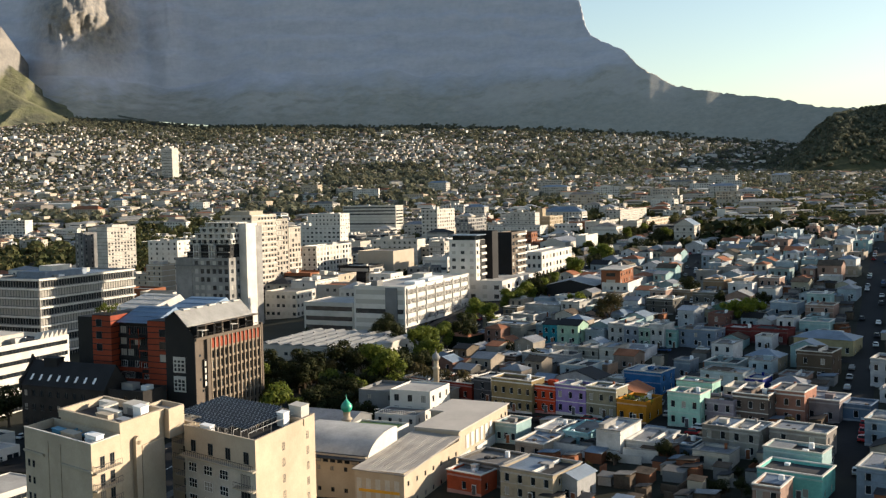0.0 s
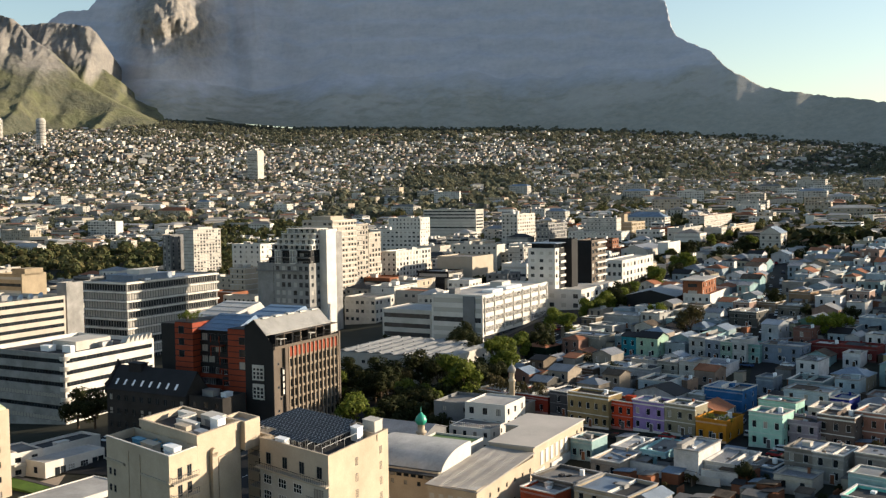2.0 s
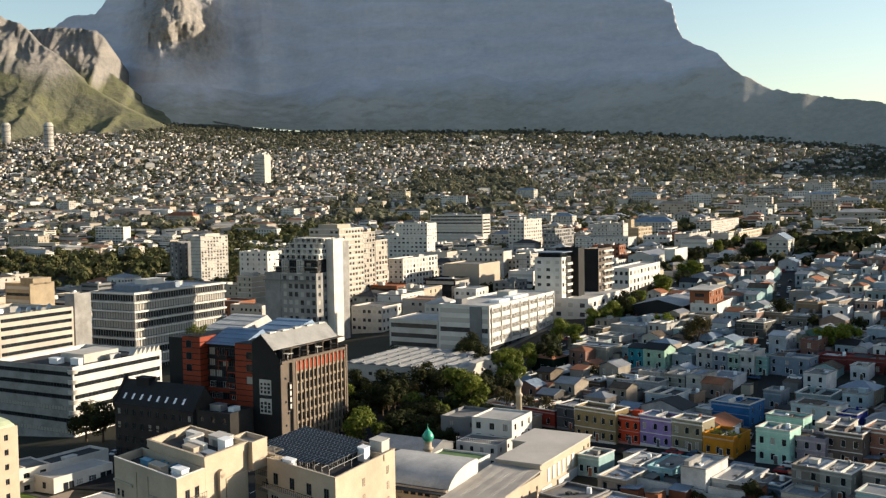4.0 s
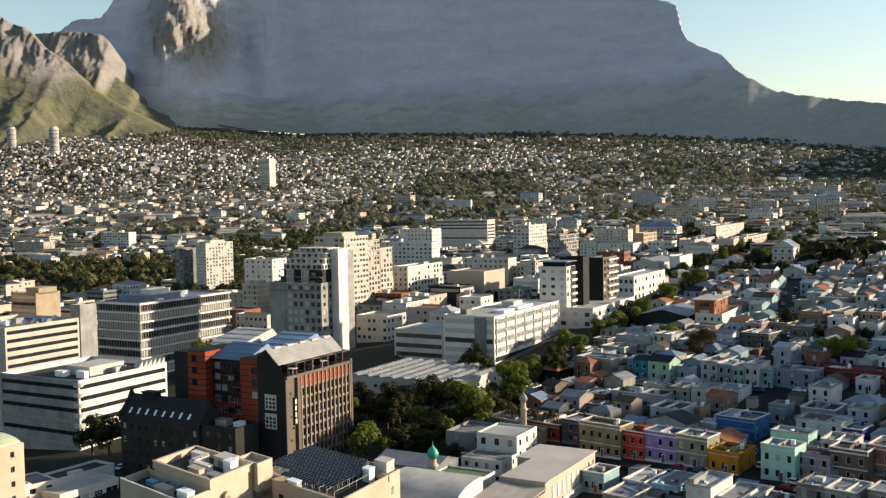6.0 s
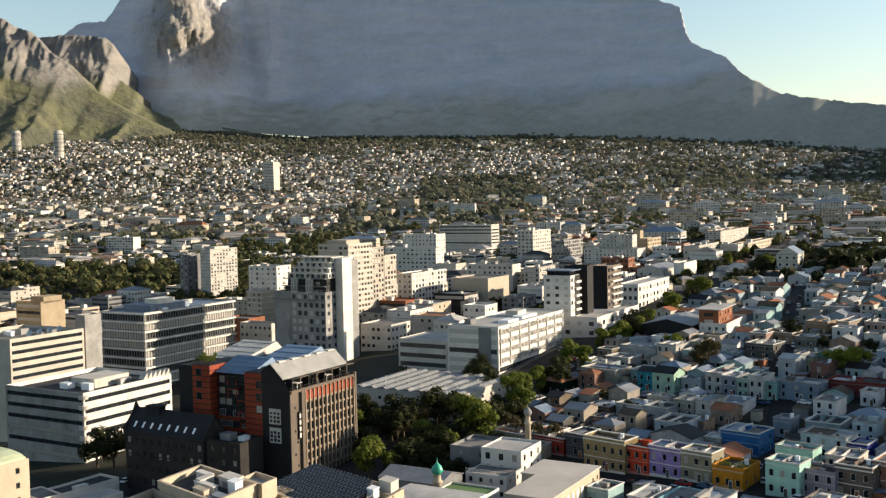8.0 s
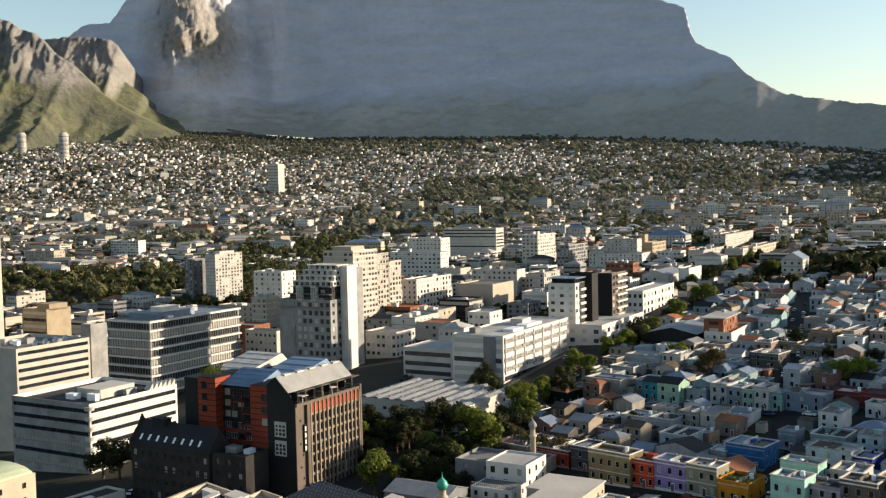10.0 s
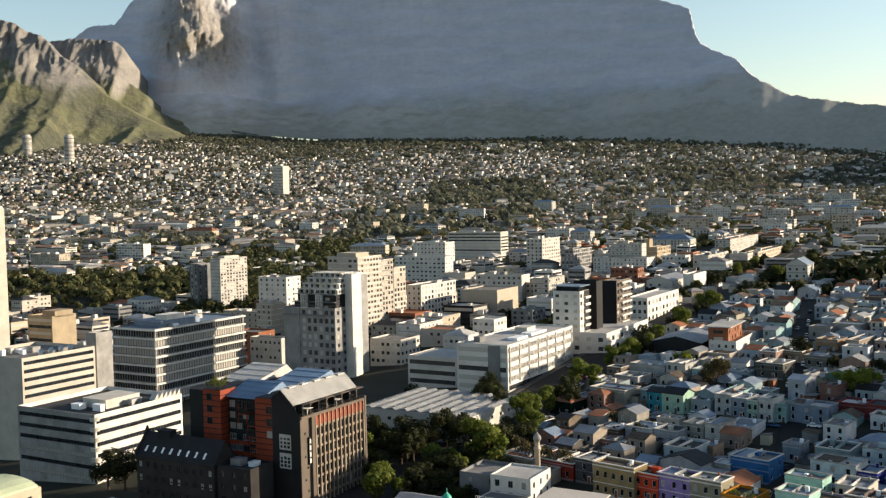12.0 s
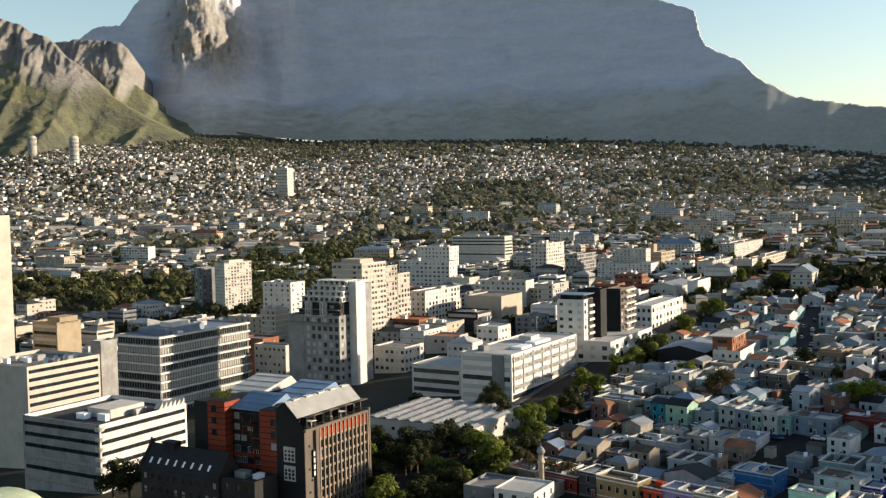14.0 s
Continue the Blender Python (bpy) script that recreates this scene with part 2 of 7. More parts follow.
def hip(bm, x0, x1, y0, y1, z, rise, over=0.35, mi=0):
    x0, x1, y0, y1 = x0 - over, x1 + over, y0 - over, y1 + over
    k = min(x1 - x0, y1 - y0) / 2
    if x1 - x0 > y1 - y0:
        a, b = (x0 + k, (y0 + y1) / 2, z + rise), (x1 - k, (y0 + y1) / 2, z + rise)
    else:
        a, b = ((x0 + x1) / 2, y0 + k, z + rise), ((x0 + x1) / 2, y1 - k, z + rise)
    c = [(x0, y0, z), (x1, y0, z), (x1, y1, z), (x0, y1, z)]
    if x1 - x0 > y1 - y0:
        fs = [(c[0], c[1], b, a), (c[1], c[2], b), (c[2], c[3], a, b), (c[3], c[0], a)]
    else:
        fs = [(c[0], c[1], a), (c[1], c[2], b, a), (c[2], c[3], b), (c[3], c[0], a, b)]
    for f in fs:
        poly(bm, f, mi)
    poly(bm, c[::-1], mi)


def roof_of(ob):
    """The roof part of a building."""
    return next((c for c in ob.children if c.name.startswith("roof")), ob)


def angle_band(x0, x1, y0, y1, z0, z1, t):
    """One band that runs along a front and turns the near corner into the side."""
    bm = bmesh.new()
    ring = ((x0, y0), (x1, y0), (x1, y1), (x1 - t, y1), (x1 - t, y0 + t), (x0, y0 + t))
    lo, hi = [[bm.verts.new((*p, z)) for p in ring] for z in (z0, z1)]
    bm.faces.new(lo[::-1])
    bm.faces.new(hi)
    for k in range(6):
        bm.faces.new((lo[k], lo[(k + 1) % 6], hi[(k + 1) % 6], hi[k]))
    return bm


def building(label, x, y, w, d, h, wall, floors=3, left=(4, 1.2, 1.5), right=(4, 1.2, 1.5), roof="flat", roof_m=None, parapet=0.9, name="building",
             category="building", ribbon=False, frame_m=None, turn=TURN, first=3.6, group="", rise=2.0, top_blank=0.6, base=None, mull=1, t=0.25,
             left_wall=None, cap=None, joined=None, fr=0.07):
    """A block whose near corner stands at x, y: one front runs w to the left of it, the other d back from it."""
    gz = ground_z(x, y) if base is None else base
    sink = 2.5 if h < 15 else 6.0
    ob = thing(name, label, category, pose(x, y, gz, 0, 0, -turn), group)
    roof_m = roof_m or FLAT
    bm = bmesh.new()
    zt = h - (parapet if roof == "flat" else 0)
    box(bm, -w + 0.02, -t, t, d - 0.02, -sink, zt - 0.02)
    fh = (h - top_blank - first) / max(floors - 1, 1) if floors > 1 else h
    wins = []
    for side, spec, length in (("l", left, w), ("r", right, d)):
        n, ww, wh = spec
        rows, cols = [], (bays(length, n, ww) if not ribbon else [(0.8, length - 0.8)] if n else [])
        if n:
            for k in range(floors):
                zb = (0.9 if k == 0 else first + (k - 1) * fh + (fh - wh) * 0.5)
                rows.append((zb, zb + min(wh, first - 1.1) if k == 0 else zb + wh))
        if side == "l":
            skin(bm, length, -sink, h, rows, cols, t, lambda a, b, c, e: box(bm, a - w, b - w, 0, t, c, e, 1 if left_wall else 0))
        else:
            skin(bm, length - t, -sink, h, rows, [(max(a - t, 0.05), min(b - t, length - t - 0.05)) for a, b in cols], t, lambda a, b, c, e: box(bm, -t, 0, a + t, b + t, c, e))
        for a, b in rows:
            for c, e in cols:
                wins.append((side, c, e, a, b))
    if roof == "flat" and parapet > 0.1:
        box(bm, -w, -w + t, t, d, -sink, h)
        box(bm, -w + t, -t, d - t, d, -sink, h)
    part("wall", bm, [wall, left_wall] if left_wall else wall, ob)
    bm = bmesh.new()
    if roof == "flat":
        box(bm, -w + t, -t, t, d - t, zt - 0.02, zt + 0.06)
        part("roof", bm, roof_m, ob)
        if cap:
            bm = bmesh.new()
            box(bm, -w - 0.2, 0.2, -0.2, 0.2, h, h + 0.25)
            box(bm, -0.2, 0.2, 0.2, d + 0.2, h, h + 0.25)
            box(bm, -w - 0.2, -w + 0.2, 0.2, d + 0.2, h, h + 0.25)
            box(bm, -w + 0.2, -0.2, d - 0.2, d + 0.2, h, h + 0.25)
            part("cornice", bm, cap, ob)
    elif roof == "hip":
        hip(bm, -w, 0, 0, d, h, rise)
        part("roof", bm, roof_m, ob)
    else:
        gable(bm, -w, 0, 0, d, h, rise, "y" if roof == "gable_u" else "x")
        part("roof", bm, [roof_m, wall], ob)
    if joined is None:
        joined = y > 400
    if joined and wins:
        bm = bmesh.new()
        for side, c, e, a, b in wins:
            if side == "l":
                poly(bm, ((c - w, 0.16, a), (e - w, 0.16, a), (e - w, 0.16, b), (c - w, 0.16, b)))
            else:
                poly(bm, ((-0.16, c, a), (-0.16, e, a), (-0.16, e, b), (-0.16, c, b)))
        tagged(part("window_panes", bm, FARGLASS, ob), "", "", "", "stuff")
        wins = []
        if h > 7 and not ribbon and 560 < y < 1300:
            band_m = random.choice((WHITE, CONCRETE, BRIGHT, GREY))
            for k in range(floors):
                z = first + k * fh
                if z < h - 0.4:
                    part("floor_band", angle_band(-w - 0.1, 0.25, -0.25, d, z - 0.15, z + 0.15, 0.247), band_m, ob)
        if roof == "flat" and 560 < y < 1300 and w > 9:
            for _ in range(random.choice((1, 2, 2, 3))):
                sx, sy = random.uniform(2, 5), random.uniform(2, 5)
                plant(roof_of(ob), -random.uniform(0.1, 0.9) * (w - sx - 1) - sx - 0.5, 0.5 + random.uniform(0.1, 0.9) * (d - sy - 1), zt, sx, sy, random.uniform(1, 3), random.choice((WHITE, CONCRETE, METAL, BRIGHT)))
    for side, c, e, a, b in wins:
        mm = max(1, int((e - c) / 1.5)) if ribbon else mull
        me = window_mesh(e - c, b - a, mm, 1 if fr > 0.1 else 0, frame_m, fr=fr)
        wn_ob = new("window", me)
        wn_ob.parent = ob
        if side == "l":
            wn_ob.matrix_local = pose(c - w, 0.14, a)
        else:
            wn_ob.matrix_local = pose(-0.14, c, a, 0, 0, 90)
    return ob


def plant(ob, x, y, z, sx, sy, sz, material=None, name="roof_box", label=""):
    """A stair head, tank or plant box on a roof, with a lid that stands out."""
    bm = bmesh.new()
    box(bm, x, x + sx, y, y + sy, z, z + sz)
    box(bm, x - 0.12, x + sx + 0.12, y - 0.12, y + sy + 0.12, z + sz, z + sz + 0.15)
    return part(name, bm, material or WHITE, ob, label)


# ---- ground and mountains ----
GROUND = mat("city_ground", (0.035, 0.0329, 0.0259), 0.95, 0.4, 0.03, 0.5, 0.2, dirt=(0.0154, 0.0175, 0.0098))


def sheet(name, nx, ny, fn, material, label, category="ground", smooth=True):
    """A lofted surface: fn(i / nx, j / ny) gives its points."""
    pts = [fn(i / nx, j / ny) for j in range(ny + 1) for i in range(nx + 1)]
    faces = [(j * (nx + 1) + i, j * (nx + 1) + i + 1, (j + 1) * (nx + 1) + i + 1, (j + 1) * (nx + 1) + i) for j in range(ny) for i in range(nx)]
    me = bpy.data.meshes.new(name)
    me.from_pydata(pts, [], faces)
    me.materials.append(material)
    if smooth:
        me.polygons.foreach_set("use_smooth", [True] * len(me.polygons))
    return tagged(new(name, me), label, category, "", "structure")


def ground_point(a, b):
    x, y = -2600 + 5200 * a, -600 + 4400 * b
    return x, y, ground_z(x, y) if y > 0 else ground_z(x, 0) + y * 0.01


sheet("ground", 208, 176, ground_point, GROUND, "city ground of dark soil, asphalt and dry grass")


def slope_mat(name, rock, rock2, grass, grass2, scrub, scrub2, line, blend, strata=3.5, bump=0.5, foot=None, buttress=None):
    """Bare rock above and on steep faces, grass below it, scrub in patches and at the foot."""
    m = bpy.data.materials.new(name)
    m.use_nodes = True
    n, l = m.node_tree.nodes, m.node_tree.links

    def noise_at(scale, detail, rough, stretch):
        v, t = n.new("ShaderNodeVectorMath"), n.new("ShaderNodeTexNoise")
        v.operation = "MULTIPLY"
        v.inputs[1].default_value = (1, 1, stretch)
        l.new(geo.outputs["Position"], v.inputs[0])
        l.new(v.outputs[0], t.inputs["Vector"])
        t.inputs["Scale"].default_value, t.inputs["Detail"].default_value, t.inputs["Roughness"].default_value = scale, detail, rough
        return t.outputs[0]

    def ranged(src, lo, hi):
        r = n.new("ShaderNodeMapRange")
        r.inputs["From Min"].default_value, r.inputs["From Max"].default_value = lo, hi
        l.new(src, r.inputs["Value"])
        return r.outputs[0]

    def mixed(fac, a, b):
        x = n.new("ShaderNodeMix")
        x.data_type = "RGBA"
        l.new(fac, x.inputs["Factor"])
        for key, c in (("A", a), ("B", b)):
            if isinstance(c, tuple):
                x.inputs[key].default_value = (*c, 1)
            else:
                l.new(c, x.inputs[key])
        return x.outputs["Result"]

    def summed(a, b, k):
        x = n.new("ShaderNodeMath")
        x.operation, x.inputs[1].default_value = "MULTIPLY_ADD", k
        l.new(b, x.inputs[0])
        l.new(a, x.inputs[2])
        return x.outputs[0]

    geo = n.new("ShaderNodeNewGeometry")
    up, pos = n.new("ShaderNodeSeparateXYZ"), n.new("ShaderNodeSeparateXYZ")
    l.new(geo.outputs["Normal"], up.inputs[0])
    l.new(geo.outputs["Position"], pos.inputs[0])
    fine, mid, big, layers = noise_at(0.05, 8, 0.7, 1), noise_at(0.014, 6, 0.6, 1), noise_at(0.004, 5, 0.55, 1.5), noise_at(0.006, 7, 0.72, strata * 3)
    stone = mixed(ranged(summed(layers, fine, 0.6), 0.55, 1.05), rock, rock2)
    turf = mixed(ranged(summed(mid, fine, 0.7), 0.6, 1.1), grass, grass2)
    bush = mixed(ranged(fine, 0.35, 0.65), scrub, scrub2)
    low = mixed(ranged(summed(big, mid, 0.8), 0.84, 0.98), turf, bush)
    if foot:
        low = mixed(ranged(summed(pos.outputs["Z"], mid, 150), foot, foot + 110), bush, low)
        low = mixed(ranged(summed(up.outputs["Z"], mid, 0.1), 0.9, 1.05), low, mixed(ranged(fine, 0.35, 0.65), (0.2, 0.195, 0.16), (0.3, 0.28, 0.225)))
    height = summed(summed(pos.outputs["Z"], big, blend * 2), up.outputs["Z"], -blend * 1.2)
    face = mixed(ranged(height, line - blend * 0.3, line + blend * 0.3), low, stone)
    if buttress:
        place, reach, brown, pale = buttress
        away = n.new("ShaderNodeVectorMath")
        away.operation, away.inputs[1].default_value = "DISTANCE", place
        l.new(geo.outputs["Position"], away.inputs[0])
        face = mixed(ranged(summed(away.outputs["Value"], mid, 120), reach, reach + 170), mixed(ranged(fine, 0.35, 0.65), brown, pale), face)
    l.new(face, n["Principled BSDF"].inputs["Base Color"])
    n["Principled BSDF"].inputs["Roughness"].default_value = 0.95
    n["Principled BSDF"].inputs["Specular IOR Level"].default_value = 0.1
    bp = n.new("ShaderNodeBump")
    bp.inputs["Strength"].default_value, bp.inputs["Distance"].default_value = bump, 8.0
    l.new(summed(fine, layers, 0.8), bp.inputs["Height"])
    l.new(bp.outputs[0], n["Principled BSDF"].inputs["Normal"])
    return m


# Rock, scree and scrub are paler and bluer than real: haze painted in.
HAZEROCK = slope_mat("hazed_sandstone", (0.375, 0.385, 0.43), (0.52, 0.515, 0.55), (0.37, 0.35, 0.32), (0.43, 0.4, 0.35), (0.28, 0.278, 0.24), (0.35, 0.33, 0.275), 470, 190, 1.2, 0.3, 345,
                 # Sunlit crag keeps a darker, haze-free tone; mask set where the sun falls.
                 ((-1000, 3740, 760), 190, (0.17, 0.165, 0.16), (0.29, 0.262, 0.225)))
# Dark tones of the hill are lifted a little to paint in haze.
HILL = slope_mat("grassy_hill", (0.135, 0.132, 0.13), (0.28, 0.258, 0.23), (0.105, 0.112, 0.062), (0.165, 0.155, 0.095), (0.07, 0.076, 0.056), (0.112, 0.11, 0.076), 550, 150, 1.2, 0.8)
FOREST = slope_mat("wooded_hill_ground", (0.1, 0.1, 0.08), (0.14, 0.13, 0.1), (0.06, 0.066, 0.034), (0.09, 0.088, 0.045), (0.035, 0.042, 0.022), (0.06, 0.062, 0.034), 2000, 100, 1.2, 0.6)
SKX = (-2600, -2000, -1720, -1671, -1594, -1499, -1475, -1444, -1404, -1200, 300, 585, 722, 858, 880, 900, 948, 1039, 1107, 1198, 1244, 1426, 1693, 1871, 2300, 3000)
SKZ = (700, 740, 765, 778, 822, 824, 852, 892, 930, 1000, 1000, 890, 862, 818, 720, 688, 665, 629, 559, 507, 483, 452, 419, 385, 350, 340)


def mountain_point(a, b):
    """Table-topped mountain: scrub foot, long scree slope, tiers of cliff, and a skyline that cuts them off."""
    x = -2500 + 5100 * a
    top = float(np.interp(x, SKX, SKZ)) + 7 * noise.noise((x / 40, 1.3, 2)) + 5 * noise.noise((x / 14, 4.3, 2)) + float(np.interp(x, (870, 900, 1900, 2300), (0, -9, -9, 0)))
    near = -0.22 * x - 0.2 * max(0, x - 450)
    bay = float(np.interp(-x, (800, 900, 1250, 1300), (0, 30, 240, 250)))
    foot = ground_z(x, min(3290 + near, 3400)) - 4
    gully = noise.noise((x / 420, 0.5, 11.3))
    fade = float(np.interp(x, (200, 900, 1300), (1, 0.55, 0.2)))
    crag = math.exp(-((x + 1140) / 220) ** 4) + 0.6 * math.exp(-((x + 800) / 40) ** 2)
    spur = 190 * math.exp(-((x + 1190) / 180) ** 2) + 60 * math.exp(-((x + 820) / 60) ** 2) + 40 * math.exp(-((x + 350) / 260) ** 2) + 35 * math.exp(-((x - 420) / 220) ** 2)
    knee = 540 + 55 * gully + 25 * noise.noise((x / 120, 2.2, 5))
    high = 1010.0
    if b < 0.45:
        s = b / 0.45
        z = foot + (knee - foot) * (0.75 * s + 0.25 * s * s)
        rib = noise.noise((x / 95, s * 0.8, 3.7)) + 0.5 * noise.noise((x / 40, s * 1.6, 9.2))
        y = 3290 + 400 * s - rib * 15 * fade * math.sin(math.pi * min(1, s * 1.05)) ** 0.7 - (spur * 0.6 + bay) * (0.5 + 0.5 * s)
        z += 10 * fade * noise.noise((x / 60, s * 9, 0)) * s * (1 - s) * 2
    elif b < 0.92:
        s = (b - 0.45) / 0.47
        step = s * 6 + 0.9 * gully + 0.55 * noise.noise((x / 110, s * 2, 8))
        q = step - math.floor(step)
        tier = (math.floor(step) + (q / 0.72 * 0.88 if q < 0.72 else 0.88 + (q - 0.72) / 0.28 * 0.12) - 0.9 * gully) / 6
        z = knee + (high - knee) * (s + 0.3 * (tier - s) * min(1, s * 5))
        ease = min(1, s * 5)
        back = s * 230 + 14 * (math.floor(step) + max(0, (q - 0.72) / 0.28)) * ease
        butt = noise.noise((x / 170, s * 0.5, 3.1)) * 30 + noise.noise((x / 60, s * 1.2, 7.7)) * 10 + noise.noise((x / 20, s * 4, 1.7)) * 3
        y = 3690 + back + butt * fade * ease - spur * (0.6 + 0.4 * min(1, s * 2)) - bay
        rough = crag * min(1, max(0, s - 0.12) * 4)
        y += rough * (70 * abs(noise.noise((x / 120, s * 2, 4))) + 46 * abs(noise.noise((x / 44 + s, s * 3.5, 8))) + 26 * abs(noise.noise((x / 17 - s, s * 7, 8))) + 7 * noise.noise((x / 8, s * 40, 8)) - 30)
    else:
        s = (b - 0.92) / 0.08
        y, z = 4020 + 600 * s - spur * (1 - s) - bay, high
    y += near
    z = 80 + (z - 80) * y / 4130 if b > 0.45 else z + (80 + (z - 80) * y / 4130 - z) * b / 0.45
    cap = 80 + (top - 80) * y / 4130
    if z > cap:
        z = cap + (4 * noise.noise((x / 30, y / 30, 3)) - 3) * min(1, (z - cap) / 20)
    return x * y / 4200, y, z


sheet("mountain", 760, 190, mountain_point, HAZEROCK, "flat-topped sandstone mountain with forested foot, pale with painted haze", "mountain")


def spur_sheet(name, crest_x, crest_z, x0, x1, y0, yc, nx, ny, label, seed):
    """A mountain spur: gullied grassy slope below, broken rock towards the crest."""
    def point(a, b):
        x = x0 + (x1 - x0) * a
        crest = float(np.interp(x, crest_x, crest_z))
        low = ground_z(x, y0) - 12
        g = noise.noise((x / 210 + seed, 0.4, 4.2)) + 0.55 * noise.noise((x / 85, seed, 9.1))
        if b < 0.75:
            s = b / 0.75
            fall = math.sin(math.pi * min(1, s * 1.02)) ** 0.8
            z = low + (crest - low) * (0.55 * s + 0.45 * s ** 2.2)
            tall = min(1, (crest - low) / 260)
            z -= 75 * abs(g) ** 0.8 * fall * tall
            crack = abs(noise.noise((x / 70, s * 4, 5 + seed))) * 46 + abs(noise.noise((x / 26, s * 10, 2 + seed))) * 30 + abs(noise.noise((x / 11, s * 22, 6 + seed))) * 12
            rock = min(1, max(0, (z - 450) / 90)) * tall
            y = y0 + (yc - y0) * s + rock * (crack - 24)
            z += (7 * noise.noise((x / 28, y / 28, 2)) + 3 * noise.noise((x / 10, y / 10, 2))) * min(1, 4 * (1 - s)) * tall
            z += rock * (14 * noise.noise((x / 60, s * 14, 7)) + 8 * noise.noise((x / 15, s * 25, 7))) * min(1, 6 * (1 - s))
        else:
            s = (b - 0.75) / 0.25
            y, z = yc + 600 * s, crest + (320 - crest) * s * 0.7 + 4 * noise.noise((x / 14, seed, 2)) * (1 - s)
        return x, y, z

    return sheet(name, nx, ny, point, HILL, label, "hill")


PX = (-2717, -2064, -1693, -1509, -1483, -1457, -1402, -1376, -1354, -1325, -1292, -1248, -1214, -1141, -1068, -976, -894)
PZ = (1016, 879, 756, 689, 682, 660, 641, 619, 589, 564, 545, 501, 457, 409, 364, 316, 271)
spur_sheet("hill_spur", PX, PZ, -2700, -894, 2740, 3250, 380, 150, "green grassy mountain spur with rocky crest", 0.0)
QX = (-2011, -1537, -1466, -1385, -1300, -1242, -1216, -1208, -1206, -1136, -1120, -1051, -946, -825, -694, -558)
QZ = (739, 650, 657, 665, 658, 649, 629, 594, 513, 460, 419, 381, 352, 333, 308, 271)
spur_sheet("hill_saddle", QX, QZ, -2000, -558, 2960, 3480, 300, 140, "rocky saddle slope between spur and mountain", 3.7)


def hill_z(x, y):
    """Height of the wooded hill beside the town."""
    q = x / max(y, 1)
    ridge = float(np.interp(q, (0.36, 0.4, 0.44, 0.463, 0.514, 0.7, 1.2, 2.0), (-30, 90, 190, 232, 252, 390, 660, 740)))
    b = (y - 1950) / 1200
    s = math.sin(math.pi * b) ** 0.8 if 0 < b < 1 else 0
    base = ground_z(x, y) - 6
    return base + max(0, ridge - base) * s + 8 * noise.noise((x / 60, y / 60, 6)) * s


def right_point(a, b):
    y = 1950 + 1200 * b
    x = (0.36 + 1.0 * a) * y
    return x, y, hill_z(x, y)


sheet("wooded_hill", 70, 60, right_point, FOREST, "dark wooded hill beside the town", "hill")



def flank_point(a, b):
    """Long unseen hill flank that closes the sunny side, added to shade the town."""
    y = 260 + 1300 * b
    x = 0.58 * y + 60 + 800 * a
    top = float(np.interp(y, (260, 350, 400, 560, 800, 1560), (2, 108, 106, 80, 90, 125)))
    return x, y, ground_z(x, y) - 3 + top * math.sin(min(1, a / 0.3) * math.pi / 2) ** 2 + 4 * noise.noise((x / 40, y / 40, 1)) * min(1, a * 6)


sheet("hill_flank", 40, 60, flank_point, FOREST, "unseen dry grassy hill flank that shades the old quarter", "hill")

# ---- large buildings of the town ----
FOOT = []
RECTS = []
COLOURS = {}


def tint(c):
    if c not in COLOURS:
        plain = max(c) - min(c) < 0.13
        COLOURS[c] = mat("painted_plaster", tuple(0.74 * q ** 2.0 if plain else 0.64 * q for q in c), 0.85, 0.25, 0.3, 3.0, 0.1)
    return COLOURS[c]


def block(label, x, y, w, d, h, wall, floors=3, left=(4, 1.2, 1.5), right=(4, 1.2, 1.5), **more):
    """A building that also keeps its plot free of random ones."""
    a = radians(more.get("turn", TURN))
    cx, cy = x - w / 2 * math.cos(a) + d / 2 * math.sin(a), y + w / 2 * math.sin(a) + d / 2 * math.cos(a)
    FOOT.append((cx, cy, math.hypot(w, d) / 2))
    RECTS.append((cx, cy, w / 2, d / 2, a))
    return building(label, x, y, w, d, h, wall, floors, left, right, **more)


